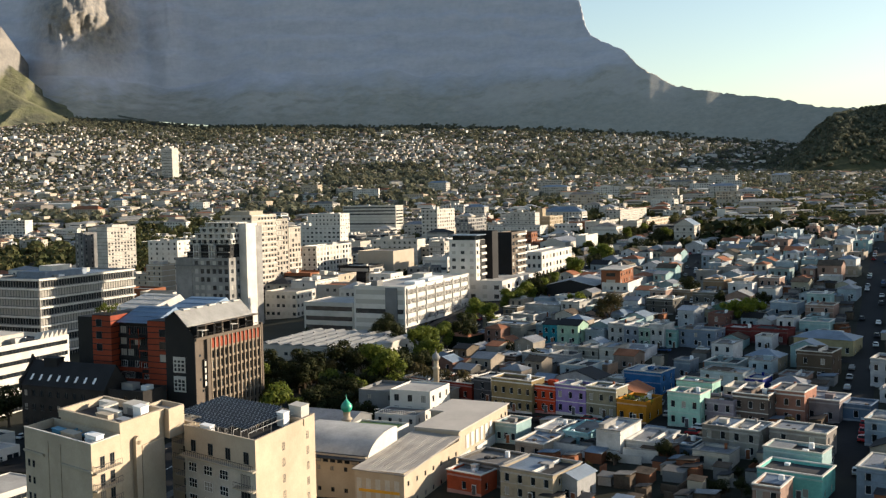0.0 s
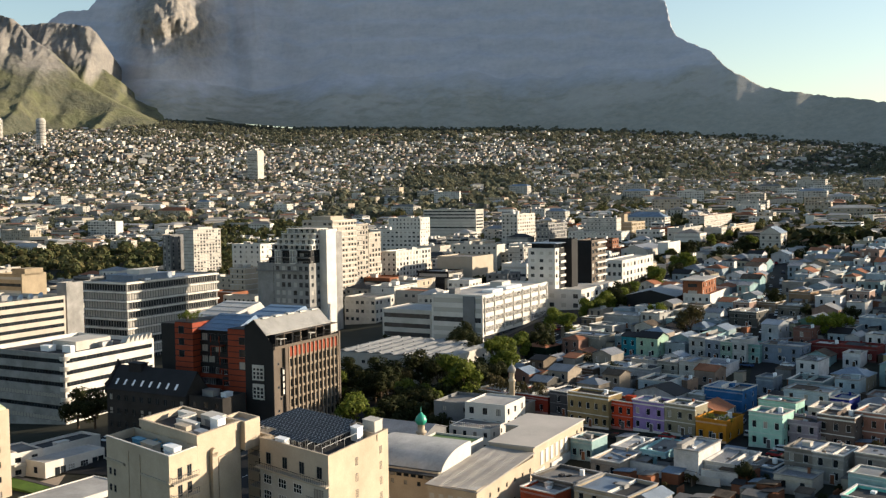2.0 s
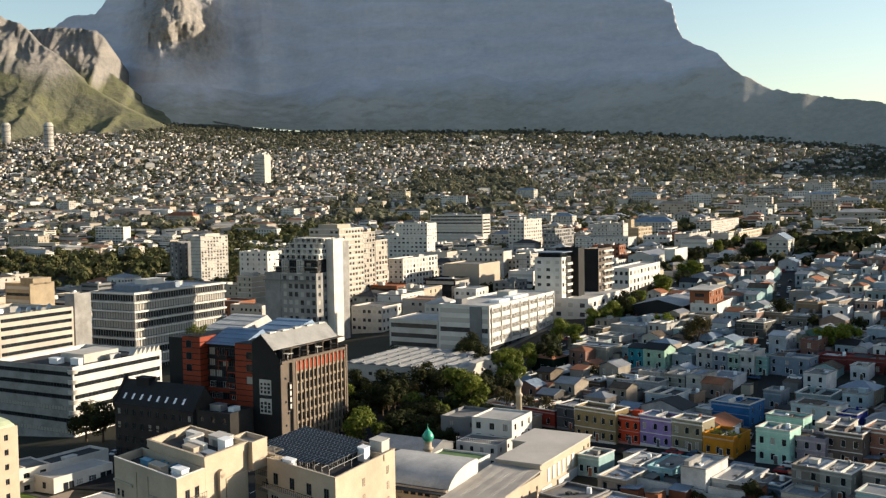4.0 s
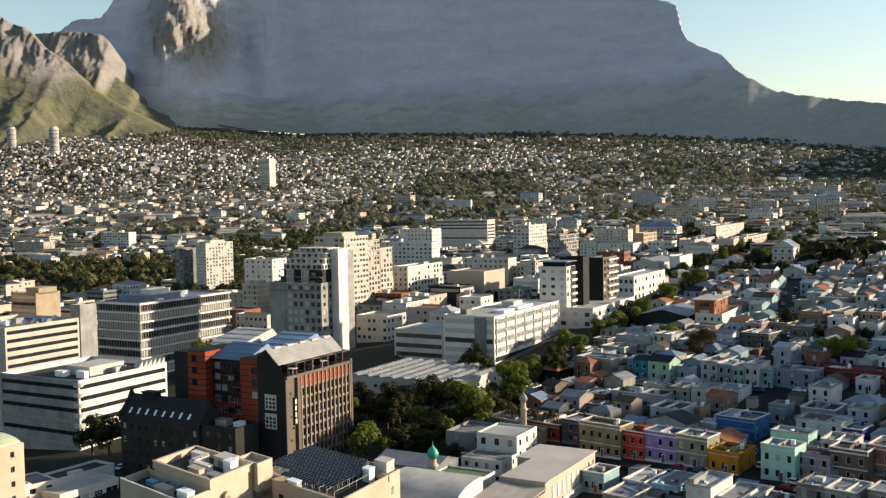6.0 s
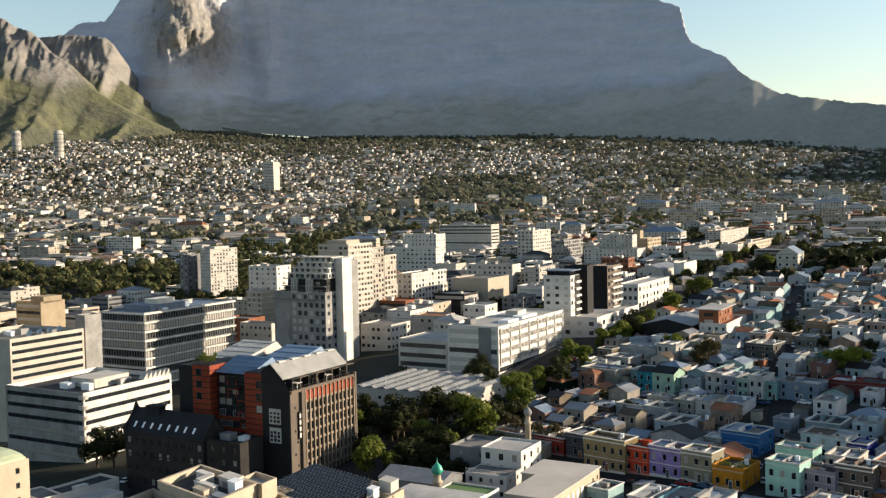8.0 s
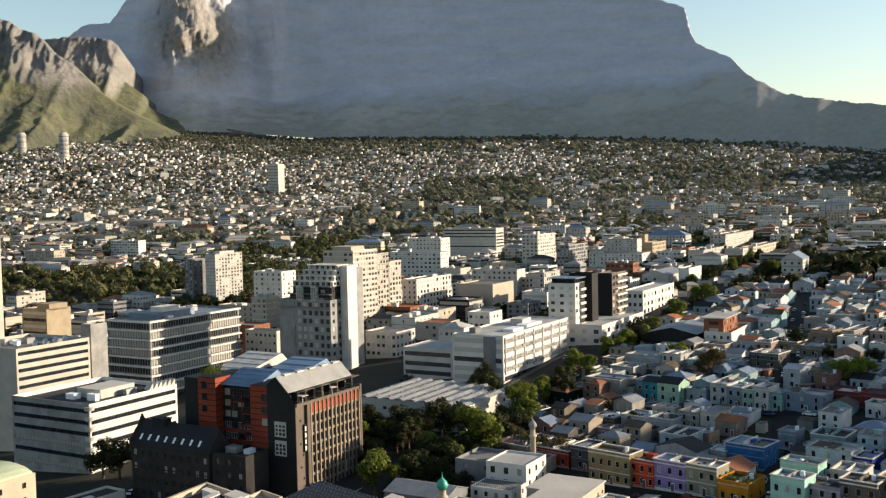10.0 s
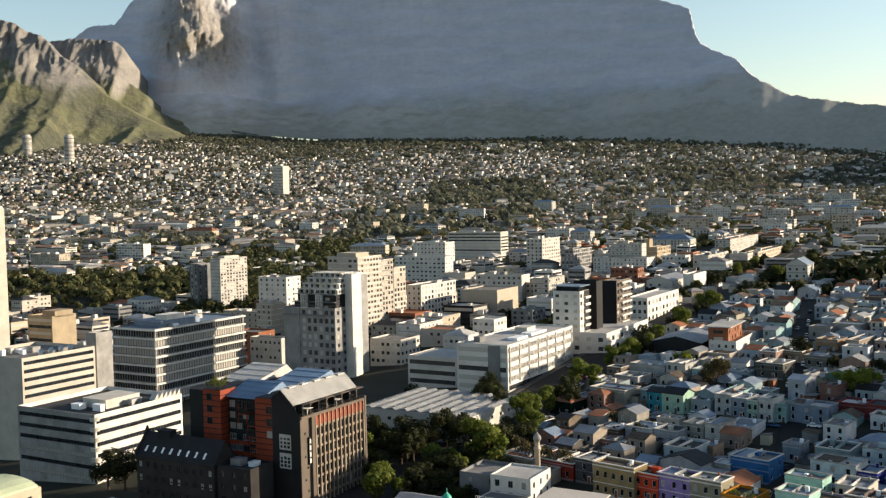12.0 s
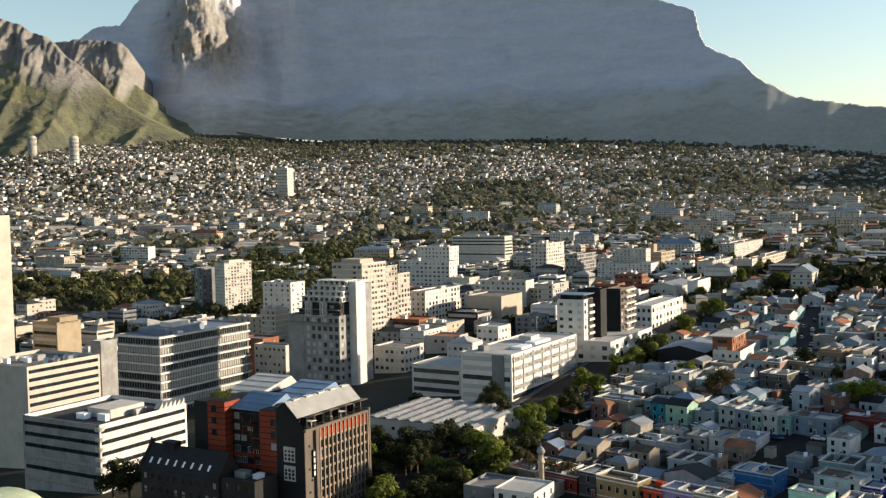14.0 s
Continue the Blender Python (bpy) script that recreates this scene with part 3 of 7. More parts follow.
def house(label, x, y, w, d, h, colour, turn, roof, floors, nl, nr, roof_m=None, cap=False, name="house"):
    """A terrace house of the old quarter: plastered walls, sash windows, door, chimney or roof box."""
    wall = tint(colour)
    ob = block(label, x, y, w, d, h, wall, floors, (nl, 1.15, 1.75), (nr, 1.0, 1.5), turn=turn, mull=0, roof=roof, roof_m=roof_m or random.choice((FLAT, FLATL, FLATD, FLAT, SHEET, FLATD, RUST, SHEETB, SHEET)),
               parapet=0.6, name=name, category="house", first=3.3, frame_m=FRAME, rise=min(2.0, w * 0.2), group="houses of the old quarter", cap=BRIGHT if cap else (random.choice((BRIGHT, WHITE, CONCRETE, wall)) if y < 430 else None))
    top = roof_of(ob)
    if y < 430 and roof == "flat":
        mould_m = BRIGHT if cap else tint(tuple(0.3 + 0.65 * q for q in colour))
        bm = bmesh.new()
        box(bm, -w - 0.02, 0.22, -0.22, -0.003, h - 0.95, h - 0.62)
        part("cornice_moulding", bm, mould_m, ob)
        if floors > 1:
            bm = bmesh.new()
            box(bm, -w - 0.02, 0.12, -0.12, -0.003, 3.45, 3.65)
            part("string_course", bm, mould_m, ob)
        bm = bmesh.new()
        box(bm, -w, 0.08, -0.08, -0.003, -1.5, 0.55)
        part("plinth", bm, mould_m, ob)
    if y < 480 and roof == "flat" and random.random() < 0.75:
        bm = bmesh.new()
        f = random.uniform(0.35, 0.6)
        if random.random() < 0.5:
            x0, x1, y0, y1 = -w + 0.4, -w * f, 0.4, d - 0.4
        else:
            x0, x1, y0, y1 = -w + 0.4, -0.4, d * f, d - 0.4
        lift = random.uniform(0.05, 0.5)
        a = [bm.verts.new(q) for q in ((x0, y0, h - 0.5), (x1, y0, h - 0.5), (x1, y1, h - 0.5 + lift), (x0, y1, h - 0.5 + lift))]
        b = [bm.verts.new((q.co.x, q.co.y, q.co.z + 0.08)) for q in a]
        bm.faces.new(a[::-1])
        bm.faces.new(b)
        for k in range(4):
            bm.faces.new((a[k], a[(k + 1) % 4], b[(k + 1) % 4], b[k]))
        part("roof_sheet", bm, random.choice((SHEET, SHEETB, SHEETG, SHEETW, FLATD, RUST, FLAT, SHEETB)), top)
    if y < 430 and roof == "flat" and w > 6.5 and random.random() < 0.6:
        bm = bmesh.new()
        cut_x = -w * random.uniform(0.35, 0.65)
        box(bm, cut_x, cut_x + 0.22, 0.3, d - 0.3, h - 0.6, h + random.uniform(0.0, 0.9))
        part("roof_wall", bm, random.choice((wall, BRIGHT, CONCRETE)), top)
    if y < 430 and roof == "flat" and w > 5.5:
        for _ in range(random.choice((1, 2, 3))):
            bm = bmesh.new()
            cx, cy, a, b = -w * random.uniform(0.25, 0.85), d * random.uniform(0.15, 0.8), random.uniform(0.5, 1.2), random.uniform(0.5, 1.4)
            box(bm, cx, cx + a, cy, cy + b, h - 0.6, h - 0.6 + random.uniform(0.25, 0.7))
            part("roof_hatch", bm, random.choice((METAL, WHITEBOX, FLATD, RUST)), top)
    if floors > 1 or h > 4.4:
        bm = bmesh.new()
        xd = -w / 2 + 0.3 * (w / max(nl, 1))
        box(bm, xd - 0.55, xd + 0.55, -0.06, 0.0, 0.0, 2.3)
        box(bm, xd - 0.45, xd + 0.45, -0.1, -0.06, 0.1, 2.15, 1)
        part("door", bm, [FRAME, random.choice((BARK, FRAMED, BRICK))], ob)
    if roof == "flat" and d > 6:
        kind = random.random()
        zr = h - 0.6
        if kind < 0.16:
            plant(top, -w * random.uniform(0.5, 0.8), d * random.uniform(0.4, 0.6), zr, random.uniform(1.2, 2.4), random.uniform(1.2, 2.2), random.uniform(0.8, 1.6), random.choice((wall, WHITE, CONCRETE)))
        if 0.3 < kind < 0.7:
            bm = bmesh.new()
            cx = -w * random.uniform(0.2, 0.8)
            box(bm, cx, cx + 0.5, d - 1.0, d - 0.5, zr, zr + 1.2)
            box(bm, cx - 0.06, cx + 0.56, d - 1.06, d - 0.44, zr + 1.2, zr + 1.32)
            part("chimney", bm, random.choice((wall, CONCRETE, BRICK)), top)
        if kind > 0.75:
            bm = bmesh.new()
            bmesh.ops.create_cone(bm, cap_ends=True, segments=14, radius1=0.6, radius2=0.55, depth=1.3, matrix=Matrix.Translation((-w * 0.3, d * 0.75, zr + 0.75)))
            part("water_tank", bm, WHITEBOX, top)
    return ob


def roof_clutter(ob, w, d, z, n, seed):
    """Stair heads, ducts and air conditioners on a large flat roof."""
    rnd = random.Random(seed)
    ob = roof_of(ob)
    for _ in range(n):
        sx, sy = rnd.uniform(1.5, 4.5), rnd.uniform(1.5, 5)
        plant(ob, -rnd.uniform(0.15, 0.85) * (w - sx) - sx, rnd.uniform(0.12, 0.85) * (d - sy), z, sx, sy, rnd.uniform(0.8, 2.4), rnd.choice((WHITE, CONCRETE, METAL, WHITEBOX)), rnd.choice(("roof_box", "air_conditioner")))


# white office with rounded corner and ribbon windows
# Left front darkened to concrete grey: its shade is put into the colour.
lo = block("white office with rounded corner and ribbon windows", -133.1, 340, 40, 41.5, 24.1, BRIGHT, 6, (1, 1, 1.5), (1, 1, 1.5), name="office_block", category="office", ribbon=True, base=-6.6, roof_m=FLATD, parapet=1.6, left_wall=CONCRETE)
for k in range(6):
    bm = bmesh.new()
    for j, (r, dz) in enumerate(((1.6, 0), (1.7, 0.35), (1.6, 0.7), (1.7, 1.05))):
        bmesh.ops.create_cone(bm, cap_ends=True, segments=20, radius1=r, radius2=r, depth=0.3, matrix=Matrix.Translation((-0.9, 0.9, 4.4 + k * 3.5 + dz)))
    part("rounded_corner", bm, WHITE, lo, "rounded corner bay with horizontal bands")
for k in range(6):
    bm = bmesh.new()
    y0 = 28 + k * 2.2
    poly(bm, ((-0.3, y0, 24.1), (-0.3, y0 + 2, 24.1), (-0.3, y0 + 1.9, 26.3)))
    poly(bm, ((-3, y0, 24.1), (-3, y0 + 1.9, 26.3), (-3, y0 + 2, 24.1)))
    poly(bm, ((-0.3, y0, 24.1), (-0.3, y0 + 1.9, 26.3), (-3, y0 + 1.9, 26.3), (-3, y0, 24.1)))
    poly(bm, ((-0.3, y0 + 2, 24.1), (-3, y0 + 2, 24.1), (-3, y0 + 1.9, 26.3), (-0.3, y0 + 1.9, 26.3)))
    part("parapet_tooth", bm, WHITE, lo)
plant(lo, -22, 14, 22.5, 12, 16, 3.2, WHITE, "roof_box")
roof_clutter(lo, 38, 38, 22.5, 7, 3)

# office with projecting bands and a penthouse
of = block("pale office tower with projecting floor bands", -152.8, 467, 28, 62, 38, CONCRETE, 9, (1, 1, 2.7), (1, 1, 2.7), name="office_block", category="office", ribbon=True, roof_m=SHEETB)
for k in range(9):
    z = min(3.95 + k * 4.225, 38.0)
    part("floor_band", angle_band(-28.6, 0.9, -0.9, 62.4, z - 0.8, z, 0.896), BRIGHT, of, "white projecting floor band")
bm = bmesh.new()
box(bm, -0.07, 0.07, -0.3, 0, -4, 37.2)
fin = mesh_of("mullion", bm, CONCRETE)
for k in range(17):
    o = new("mullion", fin)
    o.parent, o.matrix_local = of, pose(-27.6 + k * 1.7, -0.003, 0)
for k in range(36):
    o = new("mullion", fin)
    o.parent, o.matrix_local = of, pose(0.003, 1.2 + k * 1.7, 0, 0, 0, 90)
plant(of, -24, 10, 37, 18, 26, 3.0, SHEETB, "penthouse")
plant(of, -16, 16, 40, 8, 12, 2.4, BRIGHT, "penthouse")
roof_clutter(of, 27, 60, 37, 5, 5)

ro = block("cream slab office with dark ribbon windows", -183.1, 395, 38, 36.5, 41, SUNNY, 12, (0, 1, 1.6), (1, 1, 1.5), name="office_block", category="office", ribbon=True, parapet=1.5)
roof_clutter(ro, 38, 36, 39.5, 9, 8)
for k in range(4):
    bm = bmesh.new()
    bmesh.ops.create_cone(bm, cap_ends=True, segments=16, radius1=1.6, radius2=0.2, depth=0.5, matrix=Matrix.Translation((-4, 12 + 5 * k, 41.6)) @ Matrix.Rotation(radians(70), 4, "X"))
    box(bm, -4.1, -3.9, 11.9 + 5 * k, 12.1 + 5 * k, 39.5, 41.6)
    part("satellite_dish", bm, METAL, ro, "grey satellite dish")
block("blank concrete stair tower beside the office", -167.2, 432, 6, 9, 43.5, CONCRETE, 1, (0, 1, 1), (0, 1, 1), name="stair_tower", category="tower")
ye = block("tan stepped office building", -232.9, 540, 20, 16, 44, TAN, 12, (1, 1, 1.6), (0, 1, 1.6), name="office_block", category="office", ribbon=True)
plant(ye, -10, 2, 43.1, 10, 12, 3.4, TAN, "penthouse")
block("plain cream residential tower", -252, 497, 40, 18, 105, SUNNY, 1, (0, 1, 1), (0, 1, 1), name="apartment_tower", category="tower")
block("grey flank of a twin apartment slab", -246, 870, 9, 20, 37, GREY, 12, (2, 1.5, 1.6), (3, 1.5, 1.6), name="apartment_tower", category="tower", base=0)
sl = block("cream twin apartment slab with many windows", -221, 850, 11, 34, 42, WHITE, 14, (0, 1.5, 1.6), (9, 2.4, 1.5), name="apartment_tower", category="tower", base=0)
plant(sl, -9, 8, 41, 7, 18, 2.5, WHITE, "roof_box")

# white stepped tower over a grey podium
tw = block("white apartment tower with stepped glazed terraces", -70.8, 485, 31, 10, 35.6, CONCRETE, 9, (9, 2.1, 2.2), (2, 2.0, 1.8), name="apartment_tower", category="tower", parapet=1.0)
bm = bmesh.new()
box(bm, -31.05, -21.5, -0.25, -0.003, -6, 35.6)
part("blank_panel", bm, CONCRETE, tw, "plain grey end panel")
bm = bmesh.new()
box(bm, -31.3, 0.3, -0.9, -0.003, 31.6, 32.2)
railing_z = 35.6
for k in range(30):
    box(bm, -30.8 + k, -30.75 + k, -0.1, -0.05, railing_z, railing_z + 1.0)
box(bm, -31, 0, -0.12, -0.04, railing_z + 1.0, railing_z + 1.08)
part("balcony", bm, GREY, tw, "grey projecting slab and rail")
for k, (x0, x1, y0, z0, z1, m_) in enumerate(((-25.5, -0.6, 1.6, 34.6, 38.4, DARK), (-24.0, -0.6, 2.2, 38.4, 42, DARK), (-23, 0, 2.6, 42, 44.6, BRIGHT), (-21.0, 0, 4.0, 44.6, 47.2, BRIGHT), (-19, 0, 5.4, 47.2, 49.8, BRIGHT), (-17, 0, 7.0, 49.8, 52.2, WHITE))):
    bm = bmesh.new()
    box(bm, x0, x1, y0, 16, z0, z1)
    box(bm, x0 - 0.6, x1 + 0.2, y0 - 1.5, y0, z1 - 0.35, z1, 1)
    part("terrace_storey", bm, [m_, BRIGHT if k > 1 else GREY], tw)
    bm = bmesh.new()
    for q in range(int((x1 - x0) / 1.2)):
        box(bm, x0 + q * 1.2, x0 + 0.06 + q * 1.2, y0 - 1.45, y0 - 1.39, z1, z1 + 0.9)
    box(bm, x0 - 0.5, x1, y0 - 1.46, y0 - 1.38, z1 + 0.9, z1 + 1.0)
    part("terrace_rail", bm, BRIGHT if k > 1 else DARK, tw)
    nn = int((x1 - x0) / 3.2)
    for q in range(nn):
        wob = new("window", window_mesh(1.7 if k > 1 else 2.6, 1.8, 1, 0, BRIGHT if k > 1 else FRAMED))
        wob.parent = tw
        wob.matrix_local = pose(x0 + 0.5 + q * (x1 - x0 - 0.6) / nn, y0 - 0.06, z0 + 0.2)
        if k > 1 and q % 2 == 0:
            bm = bmesh.new()
            xx = x0 + 0.2 + q * (x1 - x0 - 0.6) / nn
            box(bm, xx - 0.15, xx + 0.15, y0 - 1.5, y0 - 0.002, z0, z1 - 0.36)
            part("terrace_wall", bm, BRIGHT, tw)
    for q in range(3):
        wob = new("window", window_mesh(1.6, 1.6, 1, 0, FRAMED))
        wob.parent = tw
        wob.matrix_local = pose(x1 + 0.05, y0 + 0.8 + q * 2.4, z0 + 0.4, 0, 0, 90)
bm = bmesh.new()
box(bm, 0, 4.2, 8.6, 16.5, -6, 51.5)
box(bm, -12, 0, 16, 24, -6, 51.5)
part("side_wall", bm, BRIGHT, tw, "tall blank white flank wall")
bm = bmesh.new()
box(bm, 0.01, 3.4, 16.52, 23, -6, 50.2)
part("stair_core", bm, CONCRETE, tw, "plain grey concrete stair core")
for x0 in (-20.5, -11.5):
    bm = bmesh.new()
    for a, b, c, e in ((0, 3.4, 35.2, 35.6), (0, 3.4, 38.4, 38.7), (0, 3.4, 41.6, 42), (0, 0.35, 35.6, 41.6), (1.5, 1.9, 35.6, 41.6), (3.05, 3.4, 35.6, 41.6)):
        box(bm, x0 + a, x0 + b, -0.1, 1.6, c, e)
    part("bay_window", bm, BRIGHT, tw, "white double bay frame")

block("small white apartment house with stepped top", -136.7, 704, 25, 16, 38, BRIGHT, 11, (5, 1.6, 1.6), (3, 1.6, 1.6))
block("grey plastered mid-rise block", -134.4, 640, 12, 13, 28, BEIGE, 8, (3, 1.2, 1.5), (0, 1.2, 1.5))
block("long beige block with few openings", -146, 655, 30, 14, 22, BEIGE, 6, (6, 1.2, 1.5), (0, 1.2, 1.5))
block("small cream block with two window rows", -104.3, 520, 21, 8, 19.7, WHITE, 5, (7, 1.4, 1.4), (0, 1, 1))
block("low block with terracotta walls", -125, 560, 18, 14, 20, BRICK, 5, (3, 1.4, 1.4), (2, 1, 1))
be = block("beige stepped apartment building", -74.5, 608, 22, 26, 53, SUNNY, 16, (6, 2.2, 1.8), (8, 2.2, 1.8), name="apartment_tower", category="tower", frame_m=FRAME)
plant(be, -18, 4, 52, 14, 14, 3, BEIGE, "penthouse")
for k in range(15):
    part("balcony_band", angle_band(-22.2, 0.6, -0.4, 26.2, 5.9 + k * 3.24, 6.3 + k * 3.24, 0.38), SUNNY, be)
bw2 = block("lower wing of the beige apartment building", -62.4, 631, 24, 13, 48, SUNNY, 15, (0, 2, 1.7), (4, 2.2, 1.8), name="apartment_tower", category="tower", frame_m=FRAME)
bw3 = block("lowest wing of the beige apartment building", -56, 643, 24, 14, 42, SUNNY, 13, (0, 2, 1.7), (4, 2.2, 1.8), name="apartment_tower", category="tower", frame_m=FRAME)

for wing, top, length in ((bw2, 14, 13), (bw3, 12, 14)):
    for k in range(top):
        bm = bmesh.new()
        box(bm, 0.003, 0.6, 0.2, length, 5.9 + k * 3.24, 6.3 + k * 3.24)
        part("balcony_band", bm, SUNNY, wing)

# long white office with louvred front
lg = block("long white office with sun louvres and grey end panel", 10.1, 417, 24, 68.5, 20, BRIGHT, 5, (1, 1, 2.0), (1, 1, 2.0), name="office_block", category="office", ribbon=True, roof_m=FLATL, parapet=0.8)
bm = bmesh.new()
for k in range(8):
    yy = 1.5 + k * 9.4
    box(bm, 0.003, 0.5, yy, yy + 0.3, 3.6, 19.2)
part("wall_fin", bm, BRIGHT, lg, "white vertical wall fins")
for k in range(4):
    for j in range(4):
        bm = bmesh.new()
        z = 5.0 + k * 3.95 + j * 0.45
        box(bm, 0.1, 0.5, 1.0, 68, z, z + 0.11)
        part("louvre", bm, BRIGHT, lg, "white horizontal sun louvre")
bm = bmesh.new()
box(bm, -9, -3.5, -0.35, -0.003, 0.0, 19.4)
part("grey_panel", bm, GREY, lg, "tall grey panel on the end wall")
bm = bmesh.new()
for k in range(8):
    box(bm, -1, -0.4, 2 + k * 8.4, 2.6 + k * 8.4, -3, 3.4)
part("column", bm, BRIGHT, lg)
plant(lg, -16, 40, 19.2, 6, 9, 2.6, WHITE, "roof_box")
plant(lg, -9, 18, 19.2, 5, 10, 1.0, WHITEBOX, "skylight")
plant(lg, -10, 34, 19.2, 5, 16, 1.0, WHITEBOX, "skylight")
plant(lg, -20, 8, 19.2, 3, 5, 2.2, GREY, "air_conditioner")
block("low white office annex with glazed band", -11.6, 440, 25, 24, 12.9, WHITE, 3, (1, 1, 1.9), (0, 1, 1), name="office_block", category="office", ribbon=True, roof_m=FLATL, parapet=0.4)

# hotel group with a curved podium
hw = block("white hotel block with small windows and metal roof", 46.6, 487, 14, 12, 29.5, BRIGHT, 8, (3, 2, 1.5), (3, 2.4, 1.8), name="hotel_block", category="hotel", roof_m=SHEETB, parapet=0.3)
bm = bmesh.new()
box(bm, -12.6, -1.0, 1.2, 11, 29.2, 31.6)
part("penthouse", bm, GLASS, hw, "dark glazed penthouse storey")
bm = bmesh.new()
box(bm, -14.2, 0.6, -0.4, 12.2, 31.6, 31.95)
part("roof_canopy", bm, SHEETB, hw, "thin overhanging metal roof")
# Flat dark sheet on the wall; the shade of a recess is its colour.
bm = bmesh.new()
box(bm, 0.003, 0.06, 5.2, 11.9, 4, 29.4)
part("dark_recess", bm, DARK, hw, "dark flat sheet for the recess shade behind balconies")
for k in range(7):
    bm = bmesh.new()
    box(bm, 0.06, 1.0, 5.4, 11.6, 5.4 + k * 3.35, 6.5 + k * 3.35)
    part("balcony", bm, BRIGHT, hw, "white balcony band")
bk = block("dark hotel core tower", 56, 499.5, 12, 8, 32, DARK, 1, (0, 1, 1), (0, 3, 2), name="hotel_block", category="hotel", left_wall=BLACK)
bn = block("brown hotel tower with balconies", 68.4, 520, 8, 21, 29, BROWN, 8, (0, 1, 1), (4, 3.2, 1.9), name="hotel_block", category="hotel", left_wall=DARK)
for k in range(8):
    bm = bmesh.new()
    box(bm, 0.002, 1.1, 6, 20.5, 3.2 + k * 3.4, 4.1 + k * 3.4)
    part("balcony", bm, BRIGHT, bn, "white balcony band")
block("white hotel podium with shop fronts", 58, 478, 24, 60, 9.5, BRIGHT, 2, (4, 2.5, 2), (10, 3.5, 2.2), name="hotel_block", category="hotel", roof_m=FLATL)
block("white low block with large square windows", 90.4, 560, 12, 57, 13.6, BRIGHT, 3, (4, 1.6, 2.0), (9, 3.0, 2.2), roof_m=FLATL)
bw = block("white painted block with flat roof terrace", 106.9, 432, 11.5, 36, 7.7, BRIGHT, 2, (4, 1.1, 1.4), (0, 1, 1), roof_m=TILE)
bt = block("brick upper floor with wide pale roof", 104.8, 437, 8.5, 24, 13.0, BRICK, 4, (1, 4, 1.5), (5, 1.6, 1.6), roof_m=FLATL, parapet=0.1)
bm = bmesh.new()
box(bm, -9.8, 1.4, -1.6, 25.5, 13.0, 13.4)
box(bm, -6, -4.6, 20, 21.4, 13.4, 14.8)
part("roof_canopy", bm, FLATL, bt, "wide pale overhanging roof")
block("dark low hall with grey roof", 94, 440, 22, 30, 7, DARK, 1, (0, 1, 1), (0, 1, 1), roof="gable_u", roof_m=SHEET, rise=2.5)

# sawtooth market hall
sh = block("low hall with long white north-light roof", -4.8, 347, 46, 40, 9.0, WHITE, 2, (9, 1.5, 1.2), (6, 1.5, 1.2), roof="flat", roof_m=FLATL, name="hall", category="hall", parapet=0.2)
for k in range(9):
    bm = bmesh.new()
    x0 = -45.7 + k * 5.05
    a = [(x0, 0.4, 9.1), (x0 + 3.6, 0.4, 9.8), (x0 + 3.6, 39.6, 9.8), (x0, 39.6, 9.1)]
    b = [(x0 + 5.0, 0.4, 9.1), (x0 + 5.0, 39.6, 9.1)]
    poly(bm, a)
    poly(bm, (a[1], b[0], b[1], a[2]))
    poly(bm, (a[0], b[0], a[1]))
    poly(bm, (a[3], a[2], b[1]))
    for j in range(5):
        box(bm, x0 + 1.7, x0 + 2.3, 4 + j * 8, 4.8 + j * 8, 9.2, 9.75)
    part("roof_tooth", bm, SHEETG, sh)

# dark stone building with skylights in a steep slate roof
ds = block("dark stone building with steep slate roof", -78, 287, 31, 10, 20.3, STONE, 5, (10, 1.3, 1.9), (2, 1.2, 1.8), roof="gable_v", roof_m=SLATE, rise=6.2, name="stone_building", category="building", base=-7, frame_m=FRAMED)
for k in range(8):
    bm = bmesh.new()
    x0 = -28.6 + k * 3.35
    for a, b, mi in ((0.0, 0.0, 0), (0.1, 0.06, 1)):
        y0, y1 = 0.75 + a, 2.15 - a
        z0, z1 = 20.42 + y0 * 1.24 + b, 20.42 + y1 * 1.24 + b
        poly(bm, ((x0 + a, y0, z0), (x0 + 1.0 - a, y0, z0), (x0 + 1.0 - a, y1, z1), (x0 + a, y1, z1)), mi)
    box(bm, x0 - 0.05, x0 + 1.05, 0.6, 0.75, 20.9, 21.45)
    part("skylight", bm, [SLATE, WHITEBOX], ds, "pale glazed roof skylight")
for k in range(6):
    bm = bmesh.new()
    box(bm, -31, 0, -0.2, -0.003, 3.3 + k * 3.35, 3.55 + k * 3.35)
    part("string_course", bm, STONE, ds)
bm = bmesh.new()
prof = ((-0.3, 19), (-0.3, 21.6), (1.2, 22.6), (3.6, 25.4), (4.2, 26.6), (5, 28.2), (5.8, 26.6), (6.4, 25.4), (8.8, 22.6), (10.3, 21.6), (10.3, 19))
for xa in (-31.6, -30.9):
    poly(bm, [(xa, q, z) for q, z in prof])
for p, q in zip(prof, prof[1:]):
    poly(bm, ((-31.6, *p), (-30.9, *p), (-30.9, *q), (-31.6, *q)))
part("gable_wall", bm, STONE, ds, "dark stone gable with shaped top")
bm = bmesh.new()
box(bm, -25.5, -20.5, 3.6, 6.4, 25, 27.4)
box(bm, -25.8, -20.2, 3.4, 6.6, 27.4, 27.7)
part("ridge_box", bm, SLATE, ds)
ds2 = block("dark flat-roofed service building", -66.1, 281.7, 12.5, 10, 18.5, STONE, 5, (3, 1.4, 1.6), (0, 1, 1), roof_m=FLATD, base=-5)
